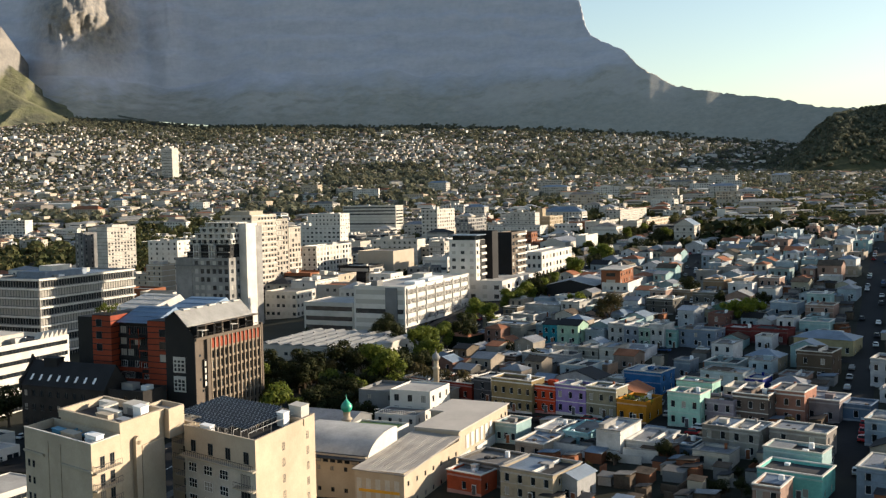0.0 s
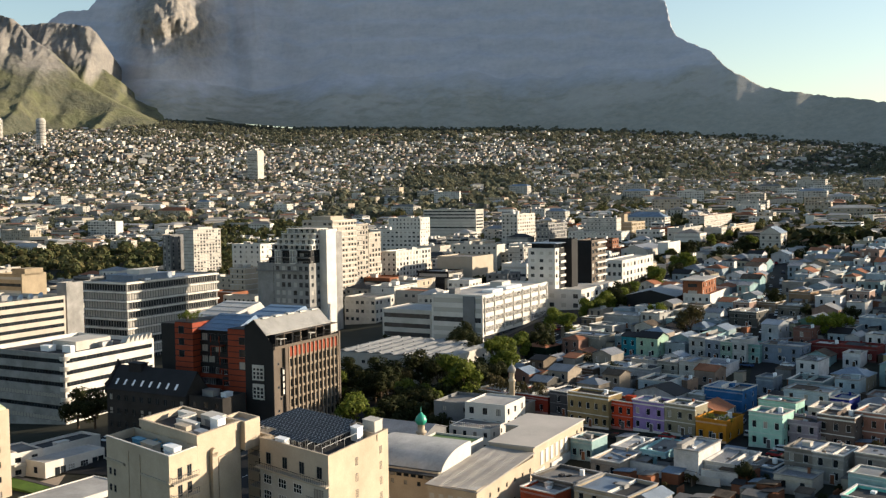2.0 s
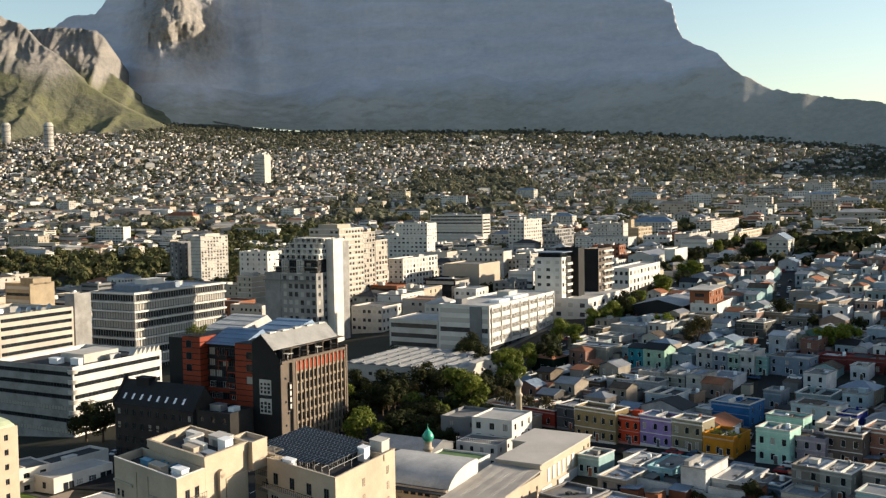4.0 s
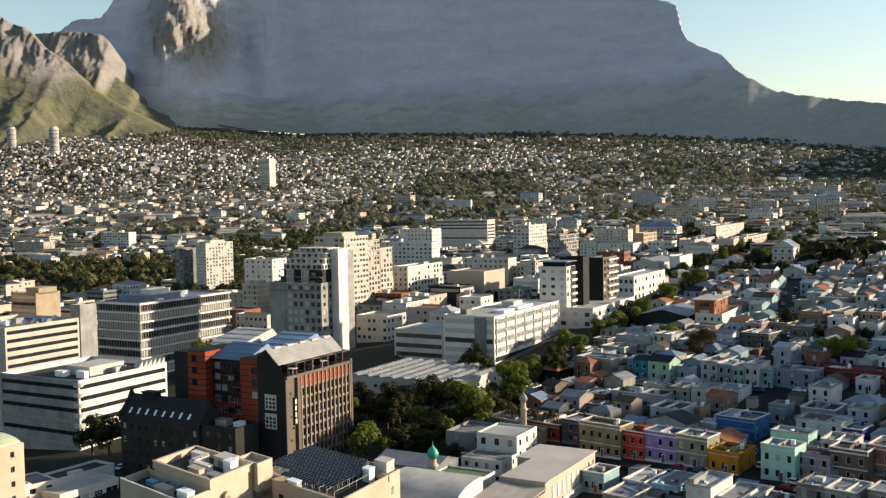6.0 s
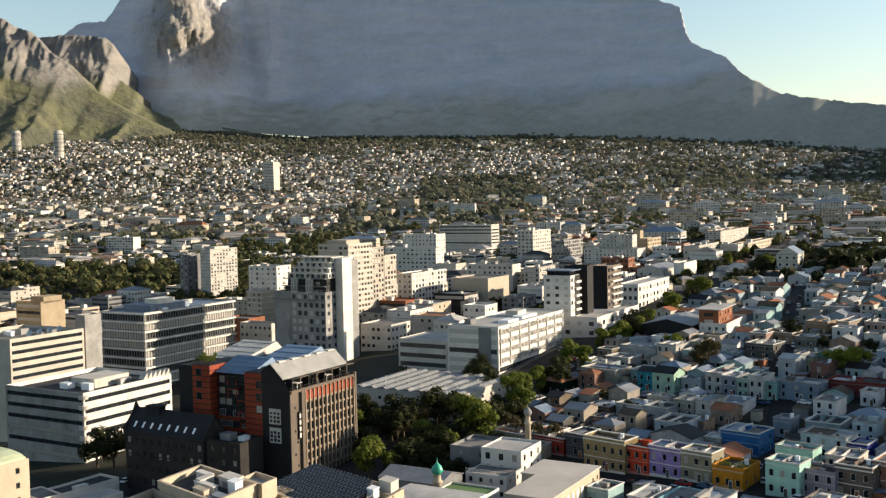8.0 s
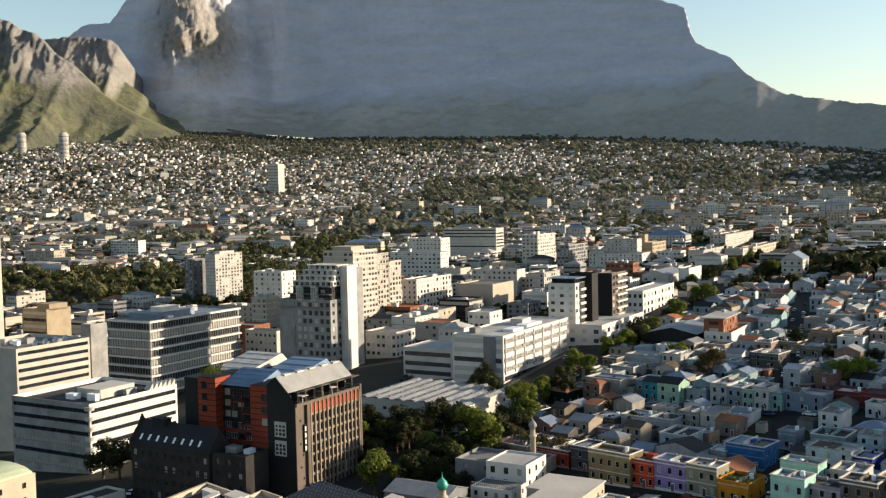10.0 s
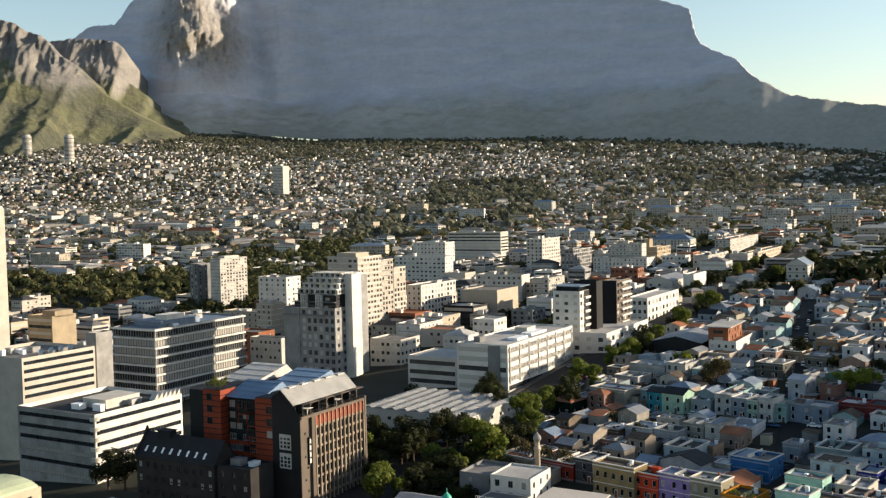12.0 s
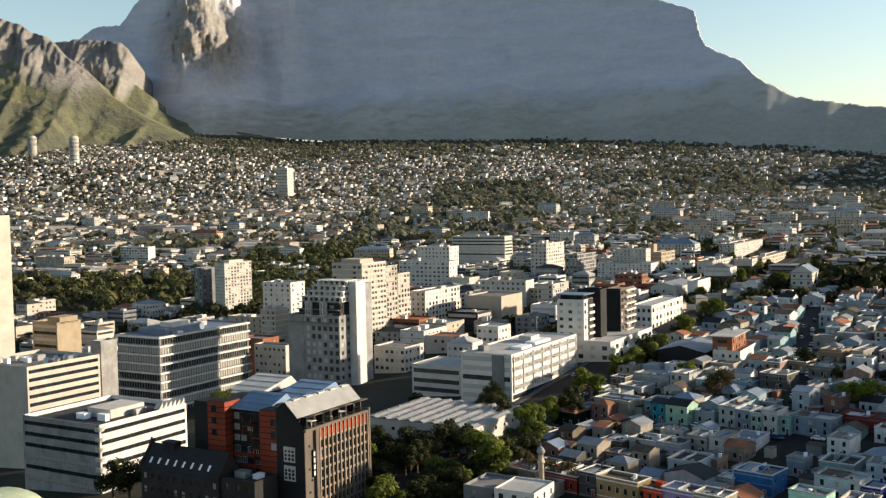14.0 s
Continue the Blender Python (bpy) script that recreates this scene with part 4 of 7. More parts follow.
plant(ds2, -11, 4, 17.6, 4, 3, 1.8, METAL, "air_conditioner")
plant(ds2, -5, 5, 17.6, 2, 3, 1.2, WHITEBOX, "air_conditioner")

# red and grey office with pitched metal roofs
rd = block("red and dark grey office tower with pitched metal roofs", -52.6, 287, 10.2, 32.2, 27.5, BROWN, 1, (0, 1, 1), (0, 1, 1), name="office_tower", category="office", left_wall=DARK, roof_m=FLATD, base=-0.9, parapet=0.9)
FOOT.append((-75, 320, 28))
for k in range(13):
    bm = bmesh.new()
    yy = 6.4 + k * 2.05
    box(bm, 0.003, 0.7, yy + 0.06, yy + 0.5, -6, 27.4)
    part("pilaster", bm, PILLAR, rd)
bm = bmesh.new()
box(bm, 0.003, 0.85, 31.6, 32.4, -6, 28.6)
box(bm, 0.003, 0.8, 4.6, 6.0, -6, 27.2)
box(bm, 0.003, 0.7, 0.0, 32.2, 27.2, 28.0)
part("facade_frame", bm, BROWN, rd, "brown stone facade frame")
for k in range(9):
    for j in range(12):
        z = 0.6 + k * 2.95
        wob = new("window", window_mesh(1.4, 2.2, 1, 0, FRAMED))
        wob.parent = rd
        wob.matrix_local = pose(0.06, 7.0 + j * 2.05, z, 0, 0, 90)
    bm = bmesh.new()
    box(bm, 0.003, 0.3, 6.0, 31.6, 0.6 + k * 2.95 + 2.22, 0.6 + (k + 1) * 2.95 - 0.02)
    if k == 8:
        box(bm, 0.1, 0.4, 6.0, 31.6, 0.6 + k * 2.95, 0.6 + k * 2.95 + 2.2)
    part("spandrel", bm, REDC if k == 8 else PILLAR, rd)
for k in range(7):
    wob = new("window", window_mesh(0.8, 0.8, 0, 0, FRAMED))
    wob.parent = rd
    wob.matrix_local = pose(0.06, 1.8 + (k % 2) * 1.1, 2 + k * 3.4, 0, 0, 90)
bm = bmesh.new()
box(bm, 0.05, 0.5, 3.4, 4.5, 13.5, 21.5)
for k in range(4):
    box(bm, 0.5, 0.56, 3.6, 4.3, 13.9 + k * 1.9, 15.2 + k * 1.9, 1)
part("sign_box", bm, [BLACK, BRIGHT], rd, "black vertical sign box with pale shapes")
bm = bmesh.new()
box(bm, -7.6, -3.4, -0.12, -0.003, 12.5, 17.0)
box(bm, -7.6, -3.4, -0.12, -0.003, 18.0, 22.5)
for k in range(9):
    box(bm, -7.3 + (k % 3) * 1.3, -6.4 + (k % 3) * 1.3, -0.14, -0.12, 13 + (k // 3) * 1.1, 13.7 + (k // 3) * 1.1 + 0.2 * (k % 2), 1)
    box(bm, -7.2 + (k % 3) * 1.25, -6.5 + (k % 3) * 1.35, -0.14, -0.12, 18.5 + (k // 3) * 1.2, 19.3 + (k // 3) * 1.1, 1)
part("mural_panel", bm, [WHITE, DARK], rd, "pale mural panels on dark wall")
bm = bmesh.new()
rz, ez = 35.6, 31.4
poly(bm, ((-2.2, -0.3, ez), (-2.2, 31.5, ez), (-6.6, 31.5, rz), (-6.6, -0.3, rz)))
poly(bm, ((-2.2, -0.3, ez - 0.3), (-6.6, -0.3, rz - 0.3), (-6.6, 31.5, rz - 0.3), (-2.2, 31.5, ez - 0.3)))
poly(bm, ((-2.2, -0.3, ez - 0.3), (-2.2, 31.5, ez - 0.3), (-2.2, 31.5, ez), (-2.2, -0.3, ez)))
poly(bm, ((-6.6, -0.3, rz), (-6.6, 31.5, rz), (-10.2, 31.5, 33.2), (-10.2, -0.3, 33.2)))
part("roof", bm, SHEETG, rd, "pale grey pitched sheet metal roof")
bm = bmesh.new()
poly(bm, ((-10.2, 0.02, 26), (-0.3, 0.02, 26), (-0.3, 0.02, 28.6), (-2.4, 0.02, ez - 0.4), (-6.6, 0.02, rz - 0.3), (-10.2, 0.02, 33.0)))
box(bm, -10.0, -3.2, 0.3, 31.5, 26.6, 31.2)
part("gable_wall", bm, DARK, rd, "dark grey gable wall")
for k in range(8):
    bm = bmesh.new()
    box(bm, -2.9, -0.6, 2 + k * 3.9, 2.25 + k * 3.9, 27.4, 31.0)
    box(bm, -3.1, -0.5, 2 + k * 3.9, 5.9 + k * 3.9, 30.9, 31.1)
    part("pergola_post", bm, BROWN if k % 2 else DARK, rd)
    wob = new("window", window_mesh(3.0, 2.6, 2, 0, FRAMED))
    wob.parent = rd
    wob.matrix_local = pose(-3.1, 2.4 + k * 3.7, 27.2, 0, 0, 90)
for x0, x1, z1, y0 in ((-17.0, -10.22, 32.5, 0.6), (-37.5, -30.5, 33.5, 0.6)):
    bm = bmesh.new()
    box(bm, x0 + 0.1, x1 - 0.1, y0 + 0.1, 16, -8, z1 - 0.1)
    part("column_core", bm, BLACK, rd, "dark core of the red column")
    bm = bmesh.new()
    box(bm, x0, x1, y0, y0 + 0.1, 0, 1.44)
    box(bm, x0, x0 + 0.1, y0 + 0.1, 15.9, 0, 1.44)
    box(bm, x1 - 0.1, x1, y0 + 0.1, 15.9, 0, 1.44)
    red_panel = mesh_of("red_panel", bm, REDC)
    for k in range(22):
        o = new("red_panel", red_panel)
        o.parent = rd
        o.matrix_local = pose(0, 0, z1 - 1.7 * (k + 1))
for k in range(3):
    for x0 in (-36.0, -12.8):
        wob = new("window", window_mesh(2.2, 2.2, 0, 0, FRAMED))
        wob.parent = rd
        wob.matrix_local = pose(x0, 0.5, 30.0 - k * 3.6 - (2.2 if x0 > -20 else 0))
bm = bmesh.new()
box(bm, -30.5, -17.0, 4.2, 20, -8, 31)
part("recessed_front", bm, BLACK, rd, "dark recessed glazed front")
for k in range(9):
    bm = bmesh.new()
    box(bm, -30.4, -17.1, 3.6, 4.19, 0.2 + k * 3.3, 1.3 + k * 3.3)
    part("spandrel", bm, REDC if 0 < k < 6 else BLACK, rd)
    for j in range(5):
        wob = new("window", window_mesh(2.2, 2.15 if k > 5 else 1.9, 2, 0, FRAMED if k > 5 or (j + k) % 3 == 0 else FRAME))
        wob.parent = rd
        wob.matrix_local = pose(-30 + j * 2.6, 4.08, 1.4 + k * 3.3)
for k, x0 in ((7, -20.6), (6, -20.6), (8, -24), (5, -19.6)):
    bm = bmesh.new()
    box(bm, x0, x0 + 3.4, 0.9, 3.6, k * 3.3 + 0.2, k * 3.3 + 0.5)
    box(bm, x0, x0 + 3.4, 0.9, 1.0, k * 3.3 + 0.5, k * 3.3 + 1.5, 1)
    for q in range(2):
        box(bm, x0 + q * 3.2, x0 + 0.2 + q * 3.2, 0.92, 1.12, k * 3.3 - 2.6, k * 3.3 + 3.4)
    part("balcony", bm, [REDC, BLACK], rd, "red framed recessed balcony")
for k in range(4):
    bm = bmesh.new()
    y0 = 3.5 + k * 7.2
    box(bm, -2.6, 0.2, y0, y0 + 2.6, 29.6, 29.7)
    box(bm, -0.1, 0.1, y0, y0 + 0.12, 27.4, 29.6)
    part("sun_canopy", bm, BRIGHT if k % 2 == 0 else DARK, rd, "small terrace canopy")
bm = bmesh.new()
for k in range(33):
    box(bm, -0.25, -0.18, 0.4 + k * 0.95, 0.47 + k * 0.95, 27.5, 28.6)
box(bm, -0.27, -0.16, 0.3, 31.4, 28.6, 28.68)
part("terrace_railing", bm, BLACK, rd)
for k in range(5):
    bm = bmesh.new()
    box(bm, -7.4, -5.8, 3 + k * 6, 6 + k * 6, 35.3, 35.75)
    part("ridge_skylight", bm, SHEETW, rd, "ridge roof light")
bm = bmesh.new()
box(bm, -44.8, -37.52, 2.5, 22, -8, 32.5)
part("grey_end", bm, DARK, rd, "dark grey end block")
ROOFBLUE = corrugated("blue_roof_sheet", (0.14, 0.22, 0.33), 1.6)
for x0, x1, y0, y1, z0, z1, m_ in ((-30.2, -16.5, 2.5, 13, 31.2, 35.0, ROOFBLUE), (-24, -10.5, 12, 30, 32.5, 36.2, ROOFBLUE), (-44, -30, 15, 32, 33, 36.5, SHEETW)):
    bm = bmesh.new()
    poly(bm, ((x0, y0, z0), (x1, y0, z0), (x1, y1, z1), (x0, y1, z1)))
    poly(bm, ((x0, y1 + 4, z0), (x0, y1, z1), (x1, y1, z1), (x1, y1 + 4, z0)))
    poly(bm, ((x1, y0, z0), (x1, y1 + 4, z0), (x1, y1, z1)))
    poly(bm, ((x0, y0, z0), (x0, y1, z1), (x0, y1 + 4, z0)))
    for k in range(4):
        yy = y0 + (y1 - y0) * (k + 0.5) / 4
        zz = z0 + (z1 - z0) * (k + 0.5) / 4
        box(bm, x0, x1, yy - 0.06, yy + 0.06, zz, zz + 0.16)
    part("roof", bm, m_, rd, "pitched blue-grey sheet roof" if m_ is ROOFBLUE else "pitched pale sheet roof")
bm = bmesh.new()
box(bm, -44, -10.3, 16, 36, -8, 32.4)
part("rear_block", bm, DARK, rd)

# cream apartment building: front wing, tall wing, solar wing; its fronts and sides do not meet square
def skew(ob):
    """Turn a thing's fronts 19.8 degrees against its sides, which keep their line."""
    sh = Matrix(((0.941, 0, 0, 0), (-0.339, 1, 0, 0), (0, 0, 1, 0), (0, 0, 0, 1)))
    for c in ob.children:
        m = c.matrix_basis.copy()
        if c.data.users == 1:
            c.data.transform(sh @ m)
            c.matrix_basis = Matrix.Identity(4)
        else:
            p = sh @ m.translation
            turn = 0 if abs(m[1][0]) > 0.5 else -19.8
            c.matrix_basis = Matrix.Translation(p) @ Matrix.Rotation(radians(turn), 4, "Z") @ m.to_3x3().to_4x4()


def railing(bm, x0, x1, y0, y1, z, h=1.0, mi=0):
    """Posts with a hand rail along a line."""
    n = max(2, int(math.hypot(x1 - x0, y1 - y0) / 0.6))
    for k in range(n + 1):
        x, y = x0 + (x1 - x0) * k / n, y0 + (y1 - y0) * k / n
        box(bm, x - 0.025, x + 0.025, y - 0.025, y + 0.025, z, z + h, mi)
    box(bm, x0 - 0.04, x1 + 0.04, y0 - 0.04, y1 + 0.04, z + h, z + h + 0.07, mi)


ca = block("cream apartment building with cluttered flat roof", -50.6, 175, 22.9, 7.8, 27.6, CREAM, 8, (0, 1, 1), (0, 1.3, 1.6), name="apartment_building", category="apartments", roof_m=FLATD, base=-2.6, parapet=1.7, turn=24.2)
FOOT.append((-58, 192, 16))
for x0, x1, z in ((-22.9, -15.8, 23.6), (-9.6, 0.4, 23.0)):
    bm = bmesh.new()
    box(bm, x0, x1, -0.45, -0.003, z - 0.3, z)
    box(bm, x0, x1, -0.25, -0.003, z - 0.55, z - 0.3)
    part("ledge", bm, BEIGE, ca, "moulded plaster ledge")
for k in range(7):
    z = 22.7 - k * 3.1
    bm = bmesh.new()
    box(bm, 0.003, 1.3, 0.2, 7.2, z - 0.28, z)
    railing(bm, 1.2, 1.2, 0.3, 7.1, z, 1.0, 1)
    railing(bm, 0.1, 1.2, 0.3, 0.3, z, 1.0, 1)
    part("balcony", bm, [BEIGE, FRAMED], ca, "shallow balcony with thin dark railing")
    for y0, ww in ((2.2, 1.2), (4.8, 1.2)):
        wob = new("window", window_mesh(ww, 2.1, 1, 0, FRAMED))
        wob.parent = ca
        wob.matrix_local = pose(0.06, y0, z + 0.1, 0, 0, 90)
    for x0 in (-21.9, -20.2):
        wob = new("window", window_mesh(0.8, 1.3, 0, 1, FRAMED))
        wob.parent = ca
        wob.matrix_local = pose(x0, -0.06, z - 2.2)
for x0 in (-14.6, -10.4):
    bm = bmesh.new()
    box(bm, x0, x0 + 0.3, -0.12, -0.003, -6, 26.2)
    part("wall_rib", bm, CREAM, ca)
bm = bmesh.new()
box(bm, -20.3, 0.0, 7.82, 20.6, -6, 28.1)
part("tall_wing", bm, CREAM, ca, "taller plain cream wing")
for a in ((-20.6, 0.25, 7.5, 8.0), (-20.6, 0.25, 20.2, 20.6), (-20.6, -20.1, 8.0, 20.2), (-0.3, 0.25, 8.0, 20.2)):
    bm = bmesh.new()
    box(bm, *a, 28.1, 29.5)
    box(bm, a[0] - 0.1, a[1] + 0.1, a[2] - 0.1, a[3] + 0.1, 29.5, 29.65)
    part("parapet", bm, CREAM, ca, "cream parapet with thin coping")
bm = bmesh.new()
box(bm, -20.1, -0.3, 8.0, 20.2, 28.1, 28.16)
part("roof", bm, FLATD, ca)
bm = bmesh.new()
box(bm, -22.9, 0.1, -0.12, 0.3, 27.6, 27.75)
box(bm, -0.3, 0.12, 0.3, 7.4, 27.6, 27.75)
part("coping", bm, BRIGHT, ca, "pale parapet coping")
PIPE = mat("blue_pipe_paint", (0.1, 0.3, 0.42), 0.5)
for sx, sy, px, py, hh, m_, lb in ((4.6, 1.5, -17.5, 16.6, 1.5, BRIGHT, ""), (1.5, 4.2, -12.9, 13, 1.7, WHITE, ""), (7, 1.3, -13, 12.4, 1.5, BRIGHT, "long white duct"), (2.6, 2.4, -4.6, 15.6, 2.2, WHITEBOX, "white banded plant box"), (4, 1.6, -10, 9.6, 1.5, BEIGE, ""), (3.4, 3, -18.6, 9.4, 0.25, BLACK, "dark roof hatch"),
                               (2.8, 2.4, -15, 9.6, 0.3, BLACK, "dark roof hatch"), (3.2, 2, -4.6, 10.6, 0.9, METAL, ""), (2.2, 1.2, -8, 16.9, 1.2, CONCRETE, ""), (5, 3.4, -9.5, 17, 1.9, WHITE, "")):
    plant(ca, px, py, 28.16, sx, sy, hh, m_, "roof_box", lb)
bm = bmesh.new()
box(bm, -4.62, -4.6, 16.1, 16.9, 29.0, 29.9)
part("fan_grille", bm, BRICK, ca, "orange square fan grille")
for k in range(6):
    bm = bmesh.new()
    y0 = 9.0 + (k % 3) * 0.9
    x0 = -8.6 + (k // 3) * 3.2
    tube_r = 0.28
    bmesh.ops.create_cone(bm, cap_ends=True, segments=10, radius1=tube_r, radius2=tube_r, depth=2.8, matrix=Matrix.Translation((x0 + 1.2, y0 + 0.2, 28.7)) @ Matrix.Rotation(radians(90), 4, "Y") @ Matrix.Rotation(radians(20), 4, "X"))
    part("duct", bm, METAL if k % 2 else BRIGHT, ca)
bm = bmesh.new()
for x0, x1, y0, y1 in ((-5.6, 1.6, 20.7, 21.1), (-5.6, 1.6, 25.2, 25.6), (-5.6, -5.2, 21.1, 25.2), (1.2, 1.6, 21.1, 25.2)):
    box(bm, x0, x1, y0, y1, 24, 29.6)
box(bm, -5.2, 1.2, 21.1, 25.2, 24, 28.6, 1)
part("penthouse", bm, [CREAM, FLATL], ca, "open-topped cream penthouse")
for k in range(7):
    bm = bmesh.new()
    x0 = -14.6 + k * 1.05
    bmesh.ops.create_cone(bm, cap_ends=True, segments=10, radius1=0.2, radius2=0.2, depth=3.0 + (k % 3), matrix=Matrix.Translation((x0, 5.2, 26.6 + 0.2 * (k % 2))) @ Matrix.Rotation(radians(90), 4, "X" if k % 2 else "Y"))
    part("pipe", bm, PIPE, ca, "blue painted pipe")
plant(ca, -12.6, 2.0, 25.9, 4.6, 2.0, 1.7, BEIGE, "roof_box")
plant(ca, -18.5, 4.0, 25.9, 3.0, 1.6, 1.0, PIPE, "roof_box", "blue plant box")
for k in range(3):
    plant(ca, -4.6, 2.2, 25.9 + k * 0.85, 3.6, 2.0, 0.6, WHITEBOX, "cooling_unit", "white banded cooling unit")
plant(ca, -1.6, 1.0, 25.9, 1.1, 2.4, 0.5, METAL, "air_conditioner")
bm = bmesh.new()
box(bm, 0.003, 1.0, 11.2, 12.8, -6, 25.6)
bmesh.ops.create_cone(bm, cap_ends=True, segments=20, radius1=0.8, radius2=0.8, depth=1.0, matrix=Matrix.Translation((0.5, 12.0, 25.6)) @ Matrix.Rotation(radians(90), 4, "Y"))
box(bm, 0.003, 0.35, 13.6, 20.0, -6, 24.2)
part("buttress", bm, CREAM, ca, "rounded wall pier")
skew(ca)

cs = block("cream apartment building with rooftop solar panels", -23.4, 179.7, 21, 22.6, 24.4, CREAM, 1, (0, 1.3, 1.7), (0, 1, 1), name="apartment_building", category="apartments", roof_m=FLATD, base=-0.9, frame_m=FRAME, parapet=1.3, turn=24.2)
for k in range(7):
    for yy in (9.6, 19.0):
        wob = new("window", window_mesh(0.9, 1.5, 1, 0, FRAMED))
        wob.parent = cs
        wob.matrix_local = pose(0.05, yy, 20.3 - k * 3.05, 0, 0, 90)
for j in range(4):
    wob = new("window", window_mesh(1.4, 2.2, 1, 0, FRAMED))
    wob.parent = cs
    wob.matrix_local = pose(-18.9 + j * 5.2, -0.09, 19.8)
for k in range(6):
    for j in range(3):
        wob = new("window", window_mesh(2.5, 1.8, 2, 1, FRAME, fr=0.09))
        wob.parent = cs
        wob.matrix_local = pose(-19.8 + j * 4.7, -0.13, 15.9 - k * 3.05)
    bm = bmesh.new()
    box(bm, -5.4, 0.3, -1.6, -0.003, 15.3 - k * 3.05, 15.55 - k * 3.05)
    railing(bm, -5.3, 0.2, -1.5, -1.5, 15.55 - k * 3.05, 1.0, 1)
    part("balcony", bm, [BEIGE, FRAMED], cs, "balcony with thin dark railing")
    wob = new("window", window_mesh(2.6, 2.2, 2, 0, FRAMED))
    wob.parent = cs
    wob.matrix_local = pose(-4.2, -0.13, 15.6 - k * 3.05)
bm = bmesh.new()
box(bm, -21.0, 0, -0.04, -0.003, -6, 18.85)
part("lower_front", bm, WHITE, cs, "greyish white lower front")
bm = bmesh.new()
box(bm, -21.3, 0.4, -1.5, -0.003, 18.9, 19.2)
railing(bm, -21.2, 0.3, -1.4, -1.4, 19.2, 0.9, 1)
part("balcony", bm, [BEIGE, BLACK], cs, "long balcony with dark railing")
bm = bmesh.new()
box(bm, -28.5, -21.02, 3.2, 20, -6, 23.4)
part("recessed_wing", bm, BEIGE, cs, "recessed shaded wing")
for k in range(7):
    bm = bmesh.new()
    box(bm, -25.3, -21.05, 0.4, 3.19, 20.2 - k * 3.1, 20.45 - k * 3.1)
    railing(bm, -25.2, -21.2, 0.5, 0.5, 20.45 - k * 3.1, 1.0, 1)
    part("balcony", bm, [BEIGE, FRAMED], cs, "recessed balcony with dark railing")
    wob = new("window", window_mesh(2.6, 2.2, 2, 0, FRAMED))
    wob.parent = cs
    wob.matrix_local = pose(-24.6, 3.12, 20.6 - k * 3.1)
bm = bmesh.new()
box(bm, -27.5, -21.05, 2.6, 3.6, 23.4, 24.4)
box(bm, -5.5, 0.2, 18.0, 18.4, 23.1, 24.4)
box(bm, -21.2, 0.15, -0.15, 0.3, 24.4, 24.55)
box(bm, -0.3, 0.15, 0.3, 22.6, 24.4, 24.55)
part("coping", bm, CREAM, cs, "cream parapet coping")
plant(cs, -4.9, 19, 23.1, 3.6, 3.2, 3.2, WHITE, "roof_box")
plant(cs, -5.2, 14.6, 23.1, 2.0, 2.2, 2.6, WHITEBOX, "roof_box")
plant(cs, -16.5, 0.6, 23.1, 3, 1.6, 1.8, WHITEBOX, "air_conditioner")
bm = bmesh.new()
box(bm, -15.0, -14.0, 0.56, 0.6, 23.6, 24.4)
part("fan_grille", bm, BRICK, cs, "orange square fan grille")
PANEL = glass("solar_glass", (0.009, 0.01, 0.014), 0.4, share=0.0)
bm = bmesh.new()
poly(bm, ((0, 0, 0), (1.0, 0, 0), (1.0, 1.6, 0.4), (0, 1.6, 0.4)), 1)
poly(bm, ((0, 0, -0.06), (0, 1.6, 0.34), (1.0, 1.6, 0.34), (1.0, 0, -0.06)), 0)
for a in ((0, 0.04), (0.96, 1.0)):
    poly(bm, ((a[0], 0, 0.012), (a[1], 0, 0.012), (a[1], 1.6, 0.412), (a[0], 1.6, 0.412)), 0)
box(bm, 0.42, 0.58, 1.66, 1.72, -0.1, 0.5, 0)
box(bm, 0.3, 0.36, 1.5, 1.55, -1.4, 0.3, 0)
solar = mesh_of("solar_panel", bm, METAL, PANEL)
rack = bmesh.new()
for k in range(12):
    x0 = -27.6 + k * 2.2
    y0 = 1.9 if x0 > -21 else 4.6
    box(rack, x0, x0 + 0.1, y0, y0 + 0.1, 22.9, 24.9)
    box(rack, x0, x0 + 0.1, y0, 20.4, 24.8, 24.9)
    box(rack, x0, x0 + 0.1, y0 + 8, y0 + 8.1, 22.9, 24.9)
for k in range(4):
    box(rack, -20, -4, 1.9 + 0.3 * k, 1.95 + 0.3 * k, 23.6, 23.65)
part("solar_rack", rack, METAL, cs, "galvanised rack under the panels")
for j in range(10):
    for k in range(22):
        x0, y0 = -27.9 + k * 1.08, 2.0 + j * 1.86
        if x0 > -5.8 or (x0 < -21.2 and y0 < 4) or (y0 < 3 and x0 > -10) or (j > 7 and x0 > -9):
            continue
        o = new("solar_panel", solar)
        o.parent = cs
        o.matrix_local = pose(x0, y0, 24.95)
skew(cs)

# halls and mosque beside the apartments
h1 = block("long cream hall with ribbed pale roof", 3.4, 205, 11.5, 29, 8.2, CREAM, 2, (0, 1, 1), (7, 0.9, 1.0), roof="flat", roof_m=SHEETW, parapet=0.15, name="hall", category="hall")
bm = bmesh.new()
poly(bm, ((-12, -0.4, 8.25), (0.4, -0.4, 7.9), (0.4, 29, 9.3), (-12, 29, 9.7)))
poly(bm, ((-12, -0.4, 8.05), (-12, 29, 9.5), (0.4, 29, 9.1), (0.4, -0.4, 7.7)))
poly(bm, ((0.4, -0.4, 7.7), (0.4, 29, 9.1), (0.4, 29, 9.3), (0.4, -0.4, 7.9)))
poly(bm, ((-12, -0.4, 8.05), (0.4, -0.4, 7.7), (0.4, -0.4, 7.9), (-12, -0.4, 8.25)))
